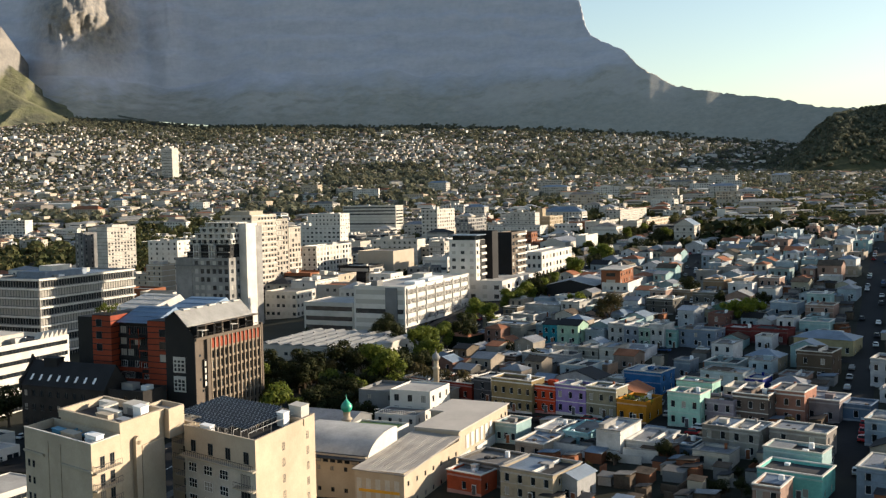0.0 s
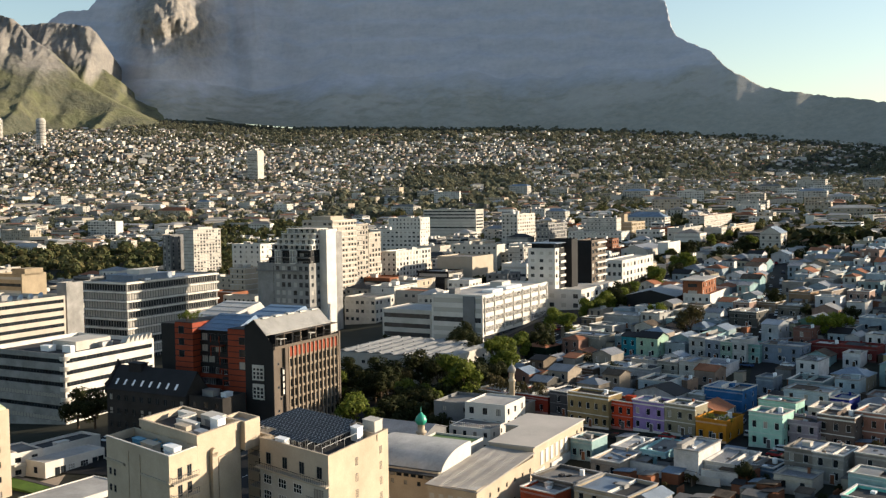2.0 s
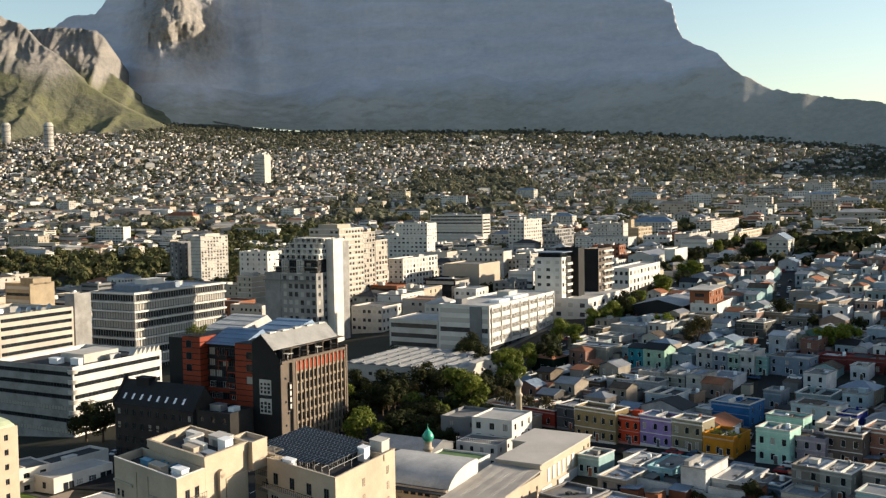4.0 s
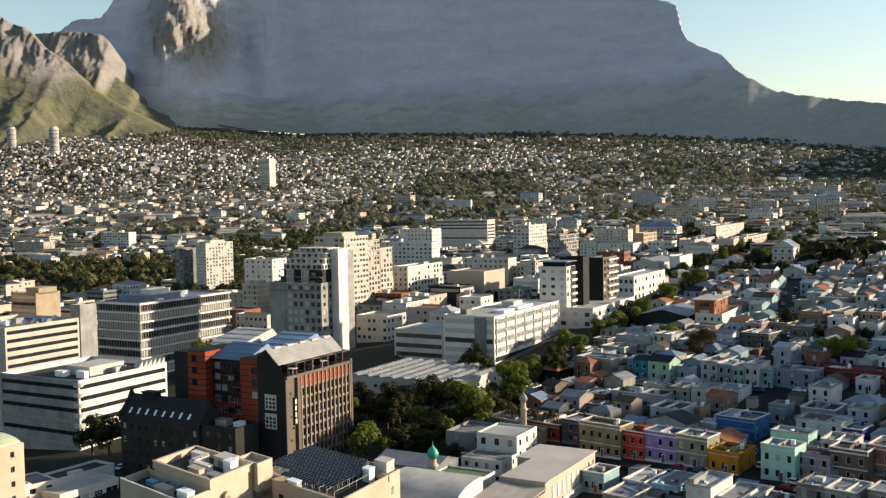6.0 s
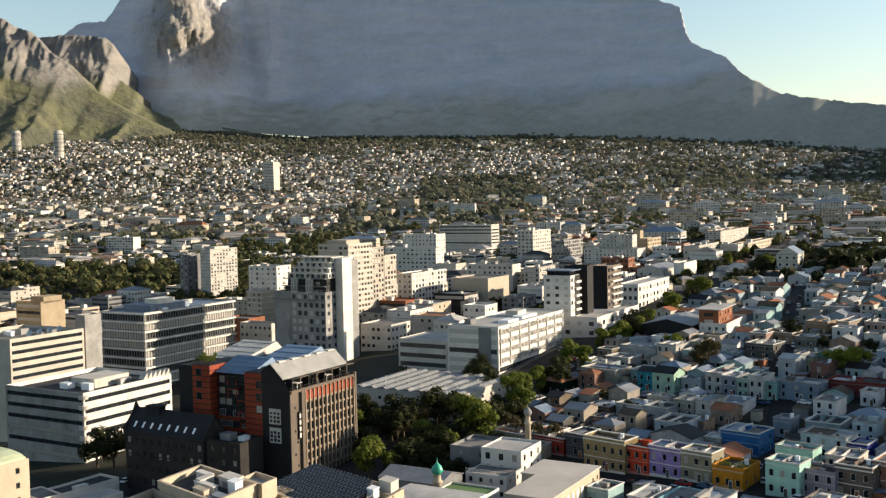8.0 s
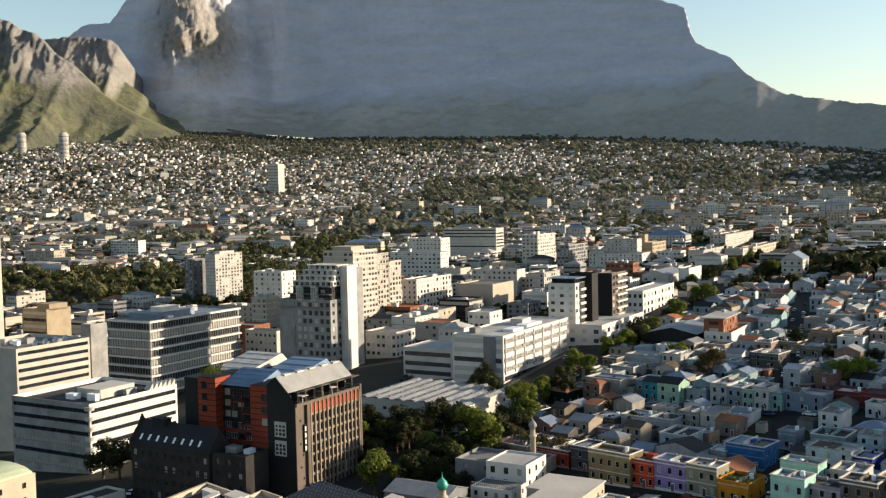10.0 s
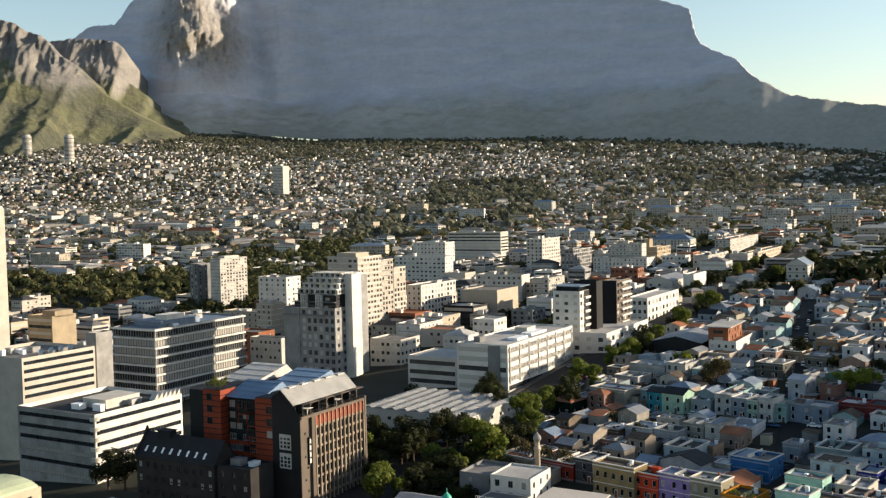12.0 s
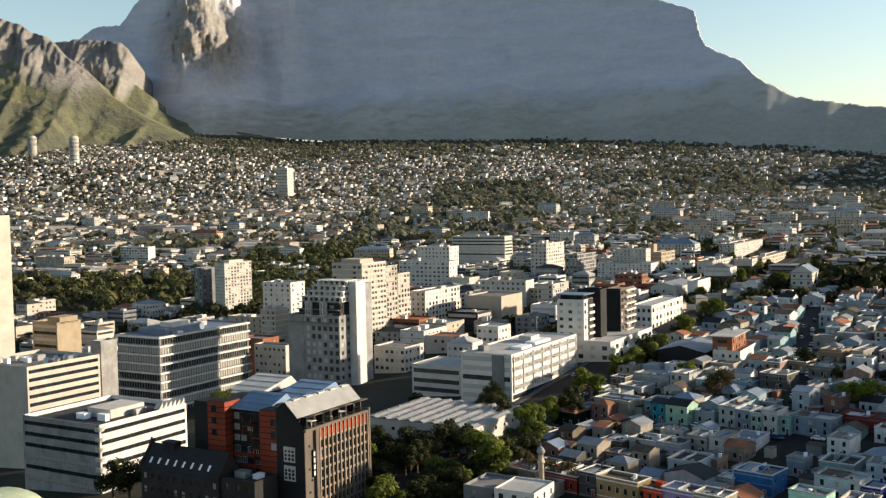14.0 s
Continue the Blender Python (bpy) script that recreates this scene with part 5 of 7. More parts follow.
part("ribbed_roof", bm, SHEETT, h1, "pale ribbed sheet roof")
for k in range(20):
    bm = bmesh.new()
    xx, za, zb = -11.8 + k * 0.63, 8.25 - 0.35 * k / 20, 9.7 - 0.4 * k / 20
    poly(bm, ((xx, -0.4, za), (xx + 0.09, -0.4, za + 0.06), (xx + 0.09, 29, zb + 0.06), (xx, 29, zb)))
    poly(bm, ((xx + 0.09, -0.4, za + 0.06), (xx + 0.18, -0.4, za), (xx + 0.18, 29, zb), (xx + 0.09, 29, zb + 0.06)))
    part("roof_rib", bm, SHEETT, h1)
bm = bmesh.new()
for k in range(5):
    box(bm, -11 + k * 2.2, -9.9 + k * 2.2, -0.06, -0.003, 0.5, 6.4)
box(bm, -10.5, -1, -0.14, -0.06, 3.6, 4.2, 1)
part("front_panel", bm, [WHITE, mat("banner_yellow", (0.7, 0.36, 0.04), 0.6)], h1, "white front panels with a yellow banner")
h2 = block("cream hall with wide smooth pale roof", 29, 254, 15.4, 6, 7.6, CREAM, 2, (0, 1, 1), (2, 0.9, 1.0), roof_m=PALE, parapet=0.1, name="hall", category="hall")
bm = bmesh.new()
box(bm, -11.6, 0.4, -26, -8, 7.5, 7.8)
box(bm, -15.8, 0.4, -8, 6.4, 7.5, 7.8)
box(bm, -11.3, 0, -26, -8, -4, 7.5, 1)
box(bm, -15.4, 0, -8, -0.01, -4, 7.5, 1)
for k in range(6):
    box(bm, 0.003, 0.15, -22 + k * 3.0, -20.4 + k * 3.0, 2.6, 5.8, 2)
box(bm, 0.003, 0.3, -26, -20, -4, 2.0, 2)
box(bm, 0.003, 0.4, -16, 6, -4, 1.8, 2)
part("main_hall", bm, [PALE, CREAM, BRIGHT], h2, "pale roofed main hall with white panels")
FOOT.append((10, 240, 22))
mw = block("white office house with dark windows", 12.2, 268, 12, 13, 10.5, BRIGHT, 3, (3, 1.4, 1.8), (3, 1.2, 1.6), roof_m=FLATL, name="building", parapet=0.5)
an = block("low white annex with roof terrace and railing", 8, 260, 12, 8.9, 6.4, BRIGHT, 2, (4, 1.0, 1.3), (2, 1.0, 1.2), roof_m=FLAT, parapet=0.3)
bm = bmesh.new()
railing(bm, -11.9, -0.1, 0.1, 0.1, 6.4, 1.0)
part("railing", bm, FRAME, an, "thin white terrace railing")
block("grey rear wing with flat roof", 4.5, 276, 13, 14, 9.5, GREY, 3, (2, 1.2, 1.4), (0, 1, 1), roof_m=FLAT)
bl = block("white hall with curved barrel roof", -4.5, 216, 20, 12, 9.2, CREAM, 2, (6, 0.9, 1.0), (2, 0.9, 1.0), roof_m=FLAT, name="hall", category="hall", parapet=0.2)
bm = bmesh.new()
for k in range(12):
    a0, a1 = math.pi * (0.08 + 0.5 * k / 12), math.pi * (0.08 + 0.5 * (k + 1) / 12)
    y0, z0, y1, z1 = 12 - 11.5 * math.cos(a0) * 1.0, 8.0 + 5.0 * math.sin(a0), 12 - 11.5 * math.cos(a1), 8.0 + 5.0 * math.sin(a1)
    poly(bm, ((-20, y0, z0), (0.2, y0, z0), (0.2, y1, z1), (-20, y1, z1)))
    poly(bm, ((0.2, y0, 7), (0.2, y1, 7), (0.2, y1, z1), (0.2, y0, z0)), 1)
part("barrel_roof", bm, [SHEETW, BRIGHT], bl, "white curved sheet roof")
bm = bmesh.new()
box(bm, -20.2, 0.3, -1.8, -0.003, 8.6, 8.85)
part("eave_roof", bm, FLATD, bl, "dark flat eave below the vault")
for k in range(11):
    wob = new("window", window_mesh(1.3, 0.8, 0, 0, FRAMED))
    wob.parent = bl
    wob.matrix_local = pose(-19.6 + k * 1.8, -0.06, 7.4)
gr = block("low white building with green roof", 2, 236, 13, 8, 9.4, BRIGHT, 2, (2, 1, 1.2), (2, 0.9, 1.0), roof_m=mat("green_roof_paint", (0.13, 0.2, 0.08), 0.8), parapet=0.5)
block("grey shed with sheet roof", -9, 252, 18, 12, 8, GREY, 2, (0, 1, 1), (0, 1, 1), roof="gable_v", roof_m=SHEET, rise=1.8)


def lathe(bm, prof, seg=18, mi=0, c=(0, 0)):
    """A turned body from radius, height pairs."""
    rings = [[bm.verts.new((c[0] + r * math.cos(2 * math.pi * k / seg), c[1] + r * math.sin(2 * math.pi * k / seg), z)) for k in range(seg)] for r, z in prof]
    for a, b in zip(rings, rings[1:]):
        for k in range(seg):
            f = bm.faces.new((a[k], a[(k + 1) % seg], b[(k + 1) % seg], b[k]))
            f.material_index, f.smooth = mi, True


def minaret(x, y, z, h, dome_m, wall, label, s=1.0):
    ob = thing("minaret", label, "minaret", pose(x, y, z))
    bm = bmesh.new()
    lathe(bm, ((1.2 * s, -3), (1.1 * s, h * 0.7), (1.5 * s, h * 0.72), (1.5 * s, h * 0.75), (1.0 * s, h * 0.76), (0.95 * s, h * 0.88), (1.2 * s, h * 0.89)))
    part("shaft", bm, wall, ob)
    bm = bmesh.new()
    d = h * 0.89
    lathe(bm, ((1.0 * s, d), (1.55 * s, d + 0.7 * s), (1.6 * s, d + 1.3 * s), (1.2 * s, d + 2.2 * s), (0.5 * s, d + 2.9 * s), (0.12 * s, d + 3.4 * s), (0.05 * s, d + 4.6 * s)))
    part("dome", bm, dome_m, ob)
    return ob


minaret(-9.3, 246.3, 3, 12.2, mat("green_dome_paint", (0.03, 0.36, 0.24), 0.4), CREAM, "short minaret with bright green onion dome", 0.9)
minaret(15.4, 293, 5, 14.5, CONCRETE, mat("weathered_plaster", (0.45, 0.38, 0.28), 0.9), "slender weathered plaster minaret", 0.75)
house("old mosque with red walls and parapet", 26, 297, 14, 12, 5.0, (0.42, 0.06, 0.035), 40, "flat", 1, 3, 2, FLATD)
house("cream mosque hall with brown roof", 14, 304, 12, 10, 5.5, (0.5, 0.42, 0.32), 40, "flat", 1, 3, 2, TILE)

# low white modern buildings with a roof lawn
LAWN = mat("mown_lawn", (0.085, 0.145, 0.0255), 0.9, 0.3, 0.3, 4.0, 0.4)
ma = block("white modern house with terrace doors", -111.5, 269.3, 8.5, 19.5, 4.3, BRIGHT, 1, (1, 1.6, 1.8), (0, 1.4, 1.8), turn=32, base=-5.2, roof_m=FLATL, parapet=0.35, name="modern_house", category="house")
for y0, ww, m_ in ((3.0, 1.6, FRAMED), (4.8, 1.6, FRAMED), (7.2, 2.2, FRAME), (11.2, 2.6, FRAME), (15.2, 1.8, FRAMED), (17.2, 1.8, FRAMED)):
    wob = new("door", window_mesh(ww, 2.2, 2 if m_ is FRAME else 0, 2 if m_ is FRAME else 0, m_))
    wob.parent = ma
    wob.matrix_local = pose(0.07, y0, 0.1, 0, 0, 90)
mb = block("white modern house with sunken flat roof", -117.5, 279.5, 8.5, 21, 5.6, BRIGHT, 1, (1, 1.6, 1.8), (2, 1.4, 1.4), turn=32, base=-5.4, roof_m=FLATD, parapet=0.8, name="modern_house", category="house")
plant(mb, -3.2, 7, 4.8, 2.0, 4.0, 0.9, BRIGHT, "roof_box")
mc = block("white two-storey house with small balconies", -121.6, 270.5, 12, 9.5, 6.9, BRIGHT, 2, (3, 1.4, 1.4), (2, 1.8, 1.4), turn=40, base=-5.8, roof_m=FLAT, parapet=0.5, name="modern_house", category="house")
for k in range(2):
    bm = bmesh.new()
    box(bm, 0.003, 1.1, 0.8 + k * 4.6, 4.2 + k * 4.6, 3.2, 3.4)
    railing_y = 0.8 + k * 4.6
    box(bm, 1.02, 1.1, railing_y, railing_y + 3.4, 3.4, 4.3)
    part("balcony", bm, WHITE, mc)
md = block("white house with stepped upper floor", -129, 263, 12, 13, 7.5, BRIGHT, 2, (3, 1.4, 1.4), (3, 2.0, 1.4), turn=40, base=-6.2, roof_m=FLATL, parapet=0.5, name="modern_house", category="house")
plant(md, -9, 5, 7, 6, 6, 2.4, BRIGHT, "penthouse")
block("long white annex with strip windows", -93.5, 230.8, 14, 22, 3.6, BRIGHT, 1, (1, 1, 1.2), (1, 1, 1.2), turn=32, roof_m=FLATL, parapet=0.3, ribbon=True, name="annex", category="building", first=3.2)
ct = thing("courtyard", "paved courtyard with lawn, beds and low white wall", "courtyard", pose(-111, 268.2, -5.1, 0, 0, -34))
FOOT.append((-104, 268, 9))
bm = bmesh.new()
box(bm, 1.0, 15.5, -2.5, 19, -1.5, 0.25)
part("paving", bm, mat("sandy_paving", (0.36, 0.29, 0.22), 0.9), ct)
bm = bmesh.new()
box(bm, -9, 15.5, -9.5, -4.0, -1.5, 0.22)
part("lawn", bm, LAWN, ct, "bright green mown lawn")
bm = bmesh.new()
box(bm, -9, 15.5, -4.0, -2.5, -1.5, 0.3)
part("path", bm, PAVING, ct)
bm = bmesh.new()
for x0, y0, a in ((7, 5, 3.4), (10.5, 8, 2.6), (12, 1.5, 2.4), (3.4, 12, 1.6)):
    for k in range(60):
        dx, dy, dz = random.uniform(-a / 2, a / 2), random.uniform(-a / 3, a / 3), random.uniform(0, 0.8)
        q = random.uniform(0.15, 0.35)
        poly(bm, ((x0 + dx - q, y0 + dy, 0.3 + dz), (x0 + dx, y0 + dy - q, 0.35 + dz), (x0 + dx + q, y0 + dy, 0.5 + dz), (x0 + dx, y0 + dy + q, 0.4 + dz)))
part("planting", bm, LEAFBED, ct, "olive shrubs in beds")
bm = bmesh.new()
box(bm, 15.5, 15.8, -9.5, 19, -3, 1.0)
for k in range(8):
    box(bm, 15.8, 15.84, -8 + k * 3.3, -6.2 + k * 3.3, -1.6, 0.2, 1)
part("front_wall", bm, [BRIGHT, GLASS], ct, "white front wall with dark openings")
gb = block("cream building with pale green curved roof", -121, 243, 20, 14, 23, CREAM, 6, (4, 1.3, 1.6), (2, 1.2, 1.5), roof_m=FLATL, name="building", parapet=0.6)
bm = bmesh.new()
for k in range(8):
    a0, a1 = math.pi * k / 8, math.pi * (k + 1) / 8
    poly(bm, ((-10 - 10 * math.cos(a0), 0.2, 22.5 + 2.5 * math.sin(a0)), (-10 - 10 * math.cos(a1), 0.2, 22.5 + 2.5 * math.sin(a1)), (-10 - 10 * math.cos(a1), 13.5, 22.5 + 2.5 * math.sin(a1)), (-10 - 10 * math.cos(a0), 13.5, 22.5 + 2.5 * math.sin(a0))))
    poly(bm, ((-10 - 10 * math.cos(a0), 0.2, 22.4), (-10 - 10 * math.cos(a1), 0.2, 22.4), (-10 - 10 * math.cos(a1), 0.2, 22.5 + 2.5 * math.sin(a1)), (-10 - 10 * math.cos(a0), 0.2, 22.5 + 2.5 * math.sin(a0))))
part("curved_roof", bm, mat("pale_green_roof", (0.5, 0.55, 0.36), 0.6), gb, "pale green curved roof")

# mid-distance named blocks
block("white three-storey office with parapet", -36, 576, 16, 26, 12, BRIGHT, 3, (1, 1, 1.5), (6, 1.6, 1.6), ribbon=False, roof_m=FLAT)
block("cream warehouse with arched windows", -24, 600, 18, 22, 12, CREAM, 3, (4, 1.6, 1.8), (4, 1.6, 1.8), roof_m=SHEETB)
block("dark-topped white apartment block", -39.9, 660, 11, 46, 27, BRIGHT, 8, (3, 1.4, 1.5), (11, 2.6, 2.0))
block("blank beige theatre block", 9.6, 660, 26, 31, 18.3, BEIGE, 1, (0, 1, 1), (0, 1, 1), roof_m=FLAT)
block("low theatre foyer with dark glass", -6, 640, 22, 20, 12, DARK, 3, (1, 1, 2.0), (1, 1, 2.0), ribbon=True, roof_m=FLATL)
block("white mid-rise block with plain end", 28.5, 740, 37, 14, 19.3, WHITE, 5, (9, 1.6, 1.6), (0, 1, 1))
block("cream office with square windows", 46.3, 712, 12, 28, 17.6, WHITE, 5, (3, 1.6, 1.8), (7, 2.2, 1.8))
block("grey and cream office tower", 55, 930, 16, 40, 30, WHITE, 9, (4, 1.6, 1.6), (8, 2.2, 1.6))
block("grey glazed office block", 78.7, 880, 11.5, 43, 23, GREY, 7, (3, 1.6, 1.6), (9, 2.2, 1.6))
block("white apartment block with many small windows", 136, 846, 47, 22, 13.8, BRIGHT, 4, (14, 1.4, 1.4), (5, 1.4, 1.4))
block("pale block behind the white apartments", 135.7, 870, 27, 12, 24, WHITE, 7, (8, 1.2, 1.2), (0, 1, 1))
block("beige brick lift tower", 146, 893, 5, 9, 25.3, TAN, 1, (0, 1, 1), (0, 1, 1), name="lift_tower", category="tower")
block("beige apartment wing with small windows", 152, 890, 8, 38, 18, TAN, 5, (0, 1, 1), (8, 1.8, 1.5))
block("long block with blue mansard roof", 203, 1000, 40, 19, 12, WHITE, 4, (12, 1.4, 1.5), (5, 1.4, 1.5), roof="hip", roof_m=SHEETB, rise=5)
block("white cubic block with deep loggia", 139, 674, 7, 30, 13.5, BRIGHT, 1, (0, 1, 1), (5, 3, 4))
block("long shed with blue-grey roof", 128, 690, 18, 40, 9, WHITE, 2, (3, 1.4, 1.5), (5, 1.4, 1.5), roof="gable_u", roof_m=SHEET, rise=3)
block("long stepped white apartment block", 174, 789, 12, 60, 17, WHITE, 5, (3, 1.6, 1.6), (13, 2.0, 1.6))
block("long white hospital block with brick parapet", 227, 940, 14, 110, 15, WHITE, 4, (4, 1.6, 1.5), (22, 1.4, 1.5), cap=BRICK)
block("low pale yellow and white block", 228, 850, 10, 100, 10.5, CREAM, 3, (3, 1.6, 1.5), (16, 2.0, 1.8))
block("white balconied hotel block", -32, 880, 52, 14, 26, BRIGHT, 7, (12, 2.4, 1.5), (3, 1.6, 1.5))
block("white hotel block with roof towers", -35, 972, 36, 18, 30, BRIGHT, 8, (9, 1.6, 1.5), (4, 1.6, 1.5))
block("long grey office slab", 19.6, 1064, 63, 18, 28, WHITE, 8, (1, 1, 1.4), (3, 1.6, 1.5), ribbon=True)
block("grey stone block with turrets", -500, 1185, 51, 16, 16, BEIGE, 4, (14, 1.6, 1.8), (4, 1.6, 1.8))
block("white balconied apartment block", -417, 1239, 48, 12, 20, BRIGHT, 6, (10, 3.4, 1.8), (0, 1, 1))
block("institutional building with red tile roof", -388, 1452, 53, 14, 13, CREAM, 4, (14, 1.6, 1.6), (3, 1.4, 1.5), roof="hip", roof_m=TILE, rise=5)
block("two-storey house with grey gable roof", 207, 655, 13, 22, 13, WHITE, 3, (3, 1.4, 1.5), (5, 1.4, 1.5), roof="gable_u", roof_m=SHEETB, rise=4)
tf = block("tall white garden tower standing alone", -426.8, 2189, 28, 21, 66, WHITE, 20, (1, 1, 1.0), (0, 1, 1.2), name="apartment_tower", category="tower", ribbon=True)
plant(tf, -20, 5, 65, 10, 10, 5, WHITE, "roof_box")
for x, y, zt in ((-1067, 2618, 273), (-1257, 2794, 288)):
    ob = thing("round_tower", "round pale concrete apartment tower on the slope", "tower", pose(x, y, zt - 62), "round towers")
    bm = bmesh.new()
    lathe(bm, ((12, -20), (12, 60), (9, 60), (9, 64), (0.1, 64)), 16)
    part("shaft", bm, WHITE, ob)
    for k in range(17):
        bm = bmesh.new()
        lathe(bm, ((12.3, 2 + k * 3.4), (12.3, 3.2 + k * 3.4), (11.9, 3.2 + k * 3.4)), 16)
        part("window_band", bm, GLASS, ob)
ch = thing("church_spire", "brown stone church spire between roofs", "church", pose(73, 1014, 18, 0, 0, -TURN))
bm = bmesh.new()
box(bm, -3, 3, -3, 3, -5, 20)
part("tower", bm, BROWN, ch)
bm = bmesh.new()
lathe(bm, ((3.2, 20), (0.1, 36)), 8)
part("spire", bm, BROWN, ch)
bm = bmesh.new()
gable(bm, -6, 6, 3, 30, 9, 6, "y")
box(bm, -6, 6, 3, 30, -5, 9, 1)
part("nave", bm, [SLATE, BROWN], ch)

# ---- houses of the old quarter ----
house("pale yellow two-storey terrace house", 40.5, 274.6, 13.2, 7, 9, (0.45, 0.33, 0.16), 40, "flat", 2, 5, 2, cap=True)
house("grey plastered terrace house", 31.2, 292.3, 6.0, 9, 7, (0.3, 0.3, 0.31), 40, "flat", 2, 1, 2)
house("bright orange terrace house with roof terrace", 46.5, 271.7, 7.5, 7, 7.5, (0.75, 0.09, 0.03), 40, "flat", 2, 3, 2)
house("lilac terrace house with stepped parapet", 53.8, 266.0, 9.5, 7, 8, (0.44, 0.31, 0.66), 40, "flat", 2, 3, 2, cap=True)
house("olive beige terrace house with white surrounds", 60.6, 260.2, 8.8, 7, 8, (0.4, 0.36, 0.25), 40, "flat", 2, 3, 2, cap=True)
house("mustard yellow corner house", 66.6, 253.0, 8.2, 10, 5.5, (0.72, 0.3, 0.025), 40, "flat", 1, 3, 2)
house("white gabled house behind the terrace", 60.6, 284.1, 13.0, 9, 5.5, (0.75, 0.75, 0.74), 40, "gable_u", 1, 3, 2, SLATE)
house("deep blue flat-roofed house", 78.0, 279.9, 11.2, 10, 6.5, (0.04, 0.18, 0.44), 40, "flat", 2, 0, 2, FLAT)
house("small white outbuilding with shutters", 69.0, 286.1, 4.8, 5, 4.5, (0.7, 0.68, 0.62), 40, "flat", 1, 4, 2)
house("mint green two-storey corner house", 77.7, 243.9, 8.5, 7, 8.5, (0.52, 0.86, 0.72), 40, "flat", 2, 3, 2)
house("mint green rear wing of a house", 84.9, 256.1, 9.8, 6, 8, (0.52, 0.86, 0.72), 40, "flat", 2, 1, 2)
house("pale lilac terrace house", 85.3, 241.6, 8.8, 7, 6.5, (0.62, 0.58, 0.63), 40, "flat", 2, 3, 2)
house("warm grey terrace house", 92.8, 238.3, 8.8, 7, 8, (0.42, 0.37, 0.34), 40, "flat", 2, 3, 2, cap=True)
house("salmon pink terrace house with balcony", 101.7, 238.0, 8.8, 10, 8, (0.5, 0.24, 0.17), 40, "flat", 2, 3, 2, cap=True)
house("pale blue flat-roofed house", 98.1, 269.7, 12.2, 9, 6.5, (0.62, 0.72, 0.78), 40, "flat", 2, 3, 2, FLATL)
house("royal blue painted terrace house", 102.5, 266.8, 5.0, 8, 5, (0.02, 0.04, 0.3), 40, "flat", 1, 1, 2)
house("beige bungalow with hipped roof", 117.1, 292.5, 10.0, 9, 4.5, (0.5, 0.43, 0.32), 40, "hip", 1, 3, 2, SHEETB)
house("maroon single-storey terrace with white window grilles", 123.7, 331.9, 9.5, 9, 4.8, (0.24, 0.05, 0.045), 40, "flat", 1, 2, 2)
house("maroon single-storey terrace with white window grilles", 133.0, 324.4, 12.0, 9, 4.8, (0.24, 0.05, 0.045), 40, "flat", 1, 3, 2)
house("white terrace house with balcony", 85.0, 350.1, 6.2, 9, 7, (0.72, 0.72, 0.71), 40, "flat", 2, 2, 2)
house("blue-grey plastered terrace house", 88.6, 344.2, 5.5, 9, 7, (0.33, 0.38, 0.46), 40, "flat", 2, 2, 2)
house("pale green terrace house", 91.3, 340.0, 4.0, 9, 7, (0.55, 0.66, 0.6), 40, "flat", 2, 2, 2)
house("tall white terrace house", 95.4, 337.2, 5.2, 9, 8, (0.76, 0.76, 0.75), 40, "flat", 2, 2, 2)
house("sea green terrace house", 99.5, 336.0, 4.8, 9, 6, (0.3, 0.55, 0.52), 40, "flat", 2, 1, 2)
house("slate blue house with verandah", 110.6, 329.2, 13.8, 9, 6, (0.25, 0.32, 0.42), 40, "flat", 2, 3, 2, FLATL)
house("small house with red side wall", 91.4, 295.9, 5.0, 7, 5.5, (0.5, 0.55, 0.6), 40, "flat", 1, 1, 2)
house("teal two-storey house with pitched roof", 63.4, 362.6, 6.0, 8, 7, (0.04, 0.33, 0.42), 40, "gable_v", 2, 2, 2, SLATE)
house("pale mint two-storey house with dormers", 69.9, 356.8, 8.5, 8, 7, (0.5, 0.74, 0.56), 40, "gable_v", 2, 2, 2, SLATE)
house("white two-storey street house", 80.0, 404.1, 8.5, 12, 6.5, (0.75, 0.74, 0.71), 40, "flat", 2, 3, 2)
house("long white low house", 73.2, 411.0, 16.5, 12, 5, (0.72, 0.72, 0.7), 40, "flat", 1, 2, 2)
house("white low house with parapet", 60.6, 399.7, 10.5, 10, 4.5, (0.68, 0.67, 0.65), 40, "flat", 1, 2, 2)
house("cream flat-roofed house with parapet", 52.0, 374.8, 15.2, 11, 6, (0.66, 0.63, 0.57), 40, "flat", 1, 2, 2)
house("house with rusty pitched roof", 39.9, 347.2, 5.0, 10, 5, (0.66, 0.63, 0.58), 40, "gable_v", 1, 1, 2, TILE)
house("brown flat-roofed rear building", 43.6, 330.5, 8.5, 9, 4.5, (0.36, 0.3, 0.25), 40, "flat", 1, 2, 2)
house("pair of white flat-roofed houses", 54.1, 326.0, 10.2, 9, 5, (0.68, 0.69, 0.7), 40, "flat", 1, 2, 2, FLAT)
house("pair of white flat-roofed houses", 60.7, 320.8, 8.2, 9, 5, (0.68, 0.69, 0.7), 40, "flat", 1, 2, 2, FLAT)
house("greyish flat-roofed house with plastered walls", 69.5, 322.4, 7.2, 9, 6, (0.58, 0.57, 0.53), 40, "flat", 2, 2, 2, FLATL)
house("white house with high side parapet", 73.9, 318.9, 5.2, 11, 6.5, (0.74, 0.73, 0.7), 40, "flat", 2, 1, 2, FLATL)
house("brown pitched-roof house with plastered walls", 79.0, 313.6, 6.8, 8, 4.5, (0.4, 0.3, 0.24), 40, "gable_v", 1, 1, 2, TILE)
house("brick rear extension with flat roof", 68.2, 303.0, 5.5, 7, 5, (0.42, 0.3, 0.22), 40, "flat", 1, 2, 2)
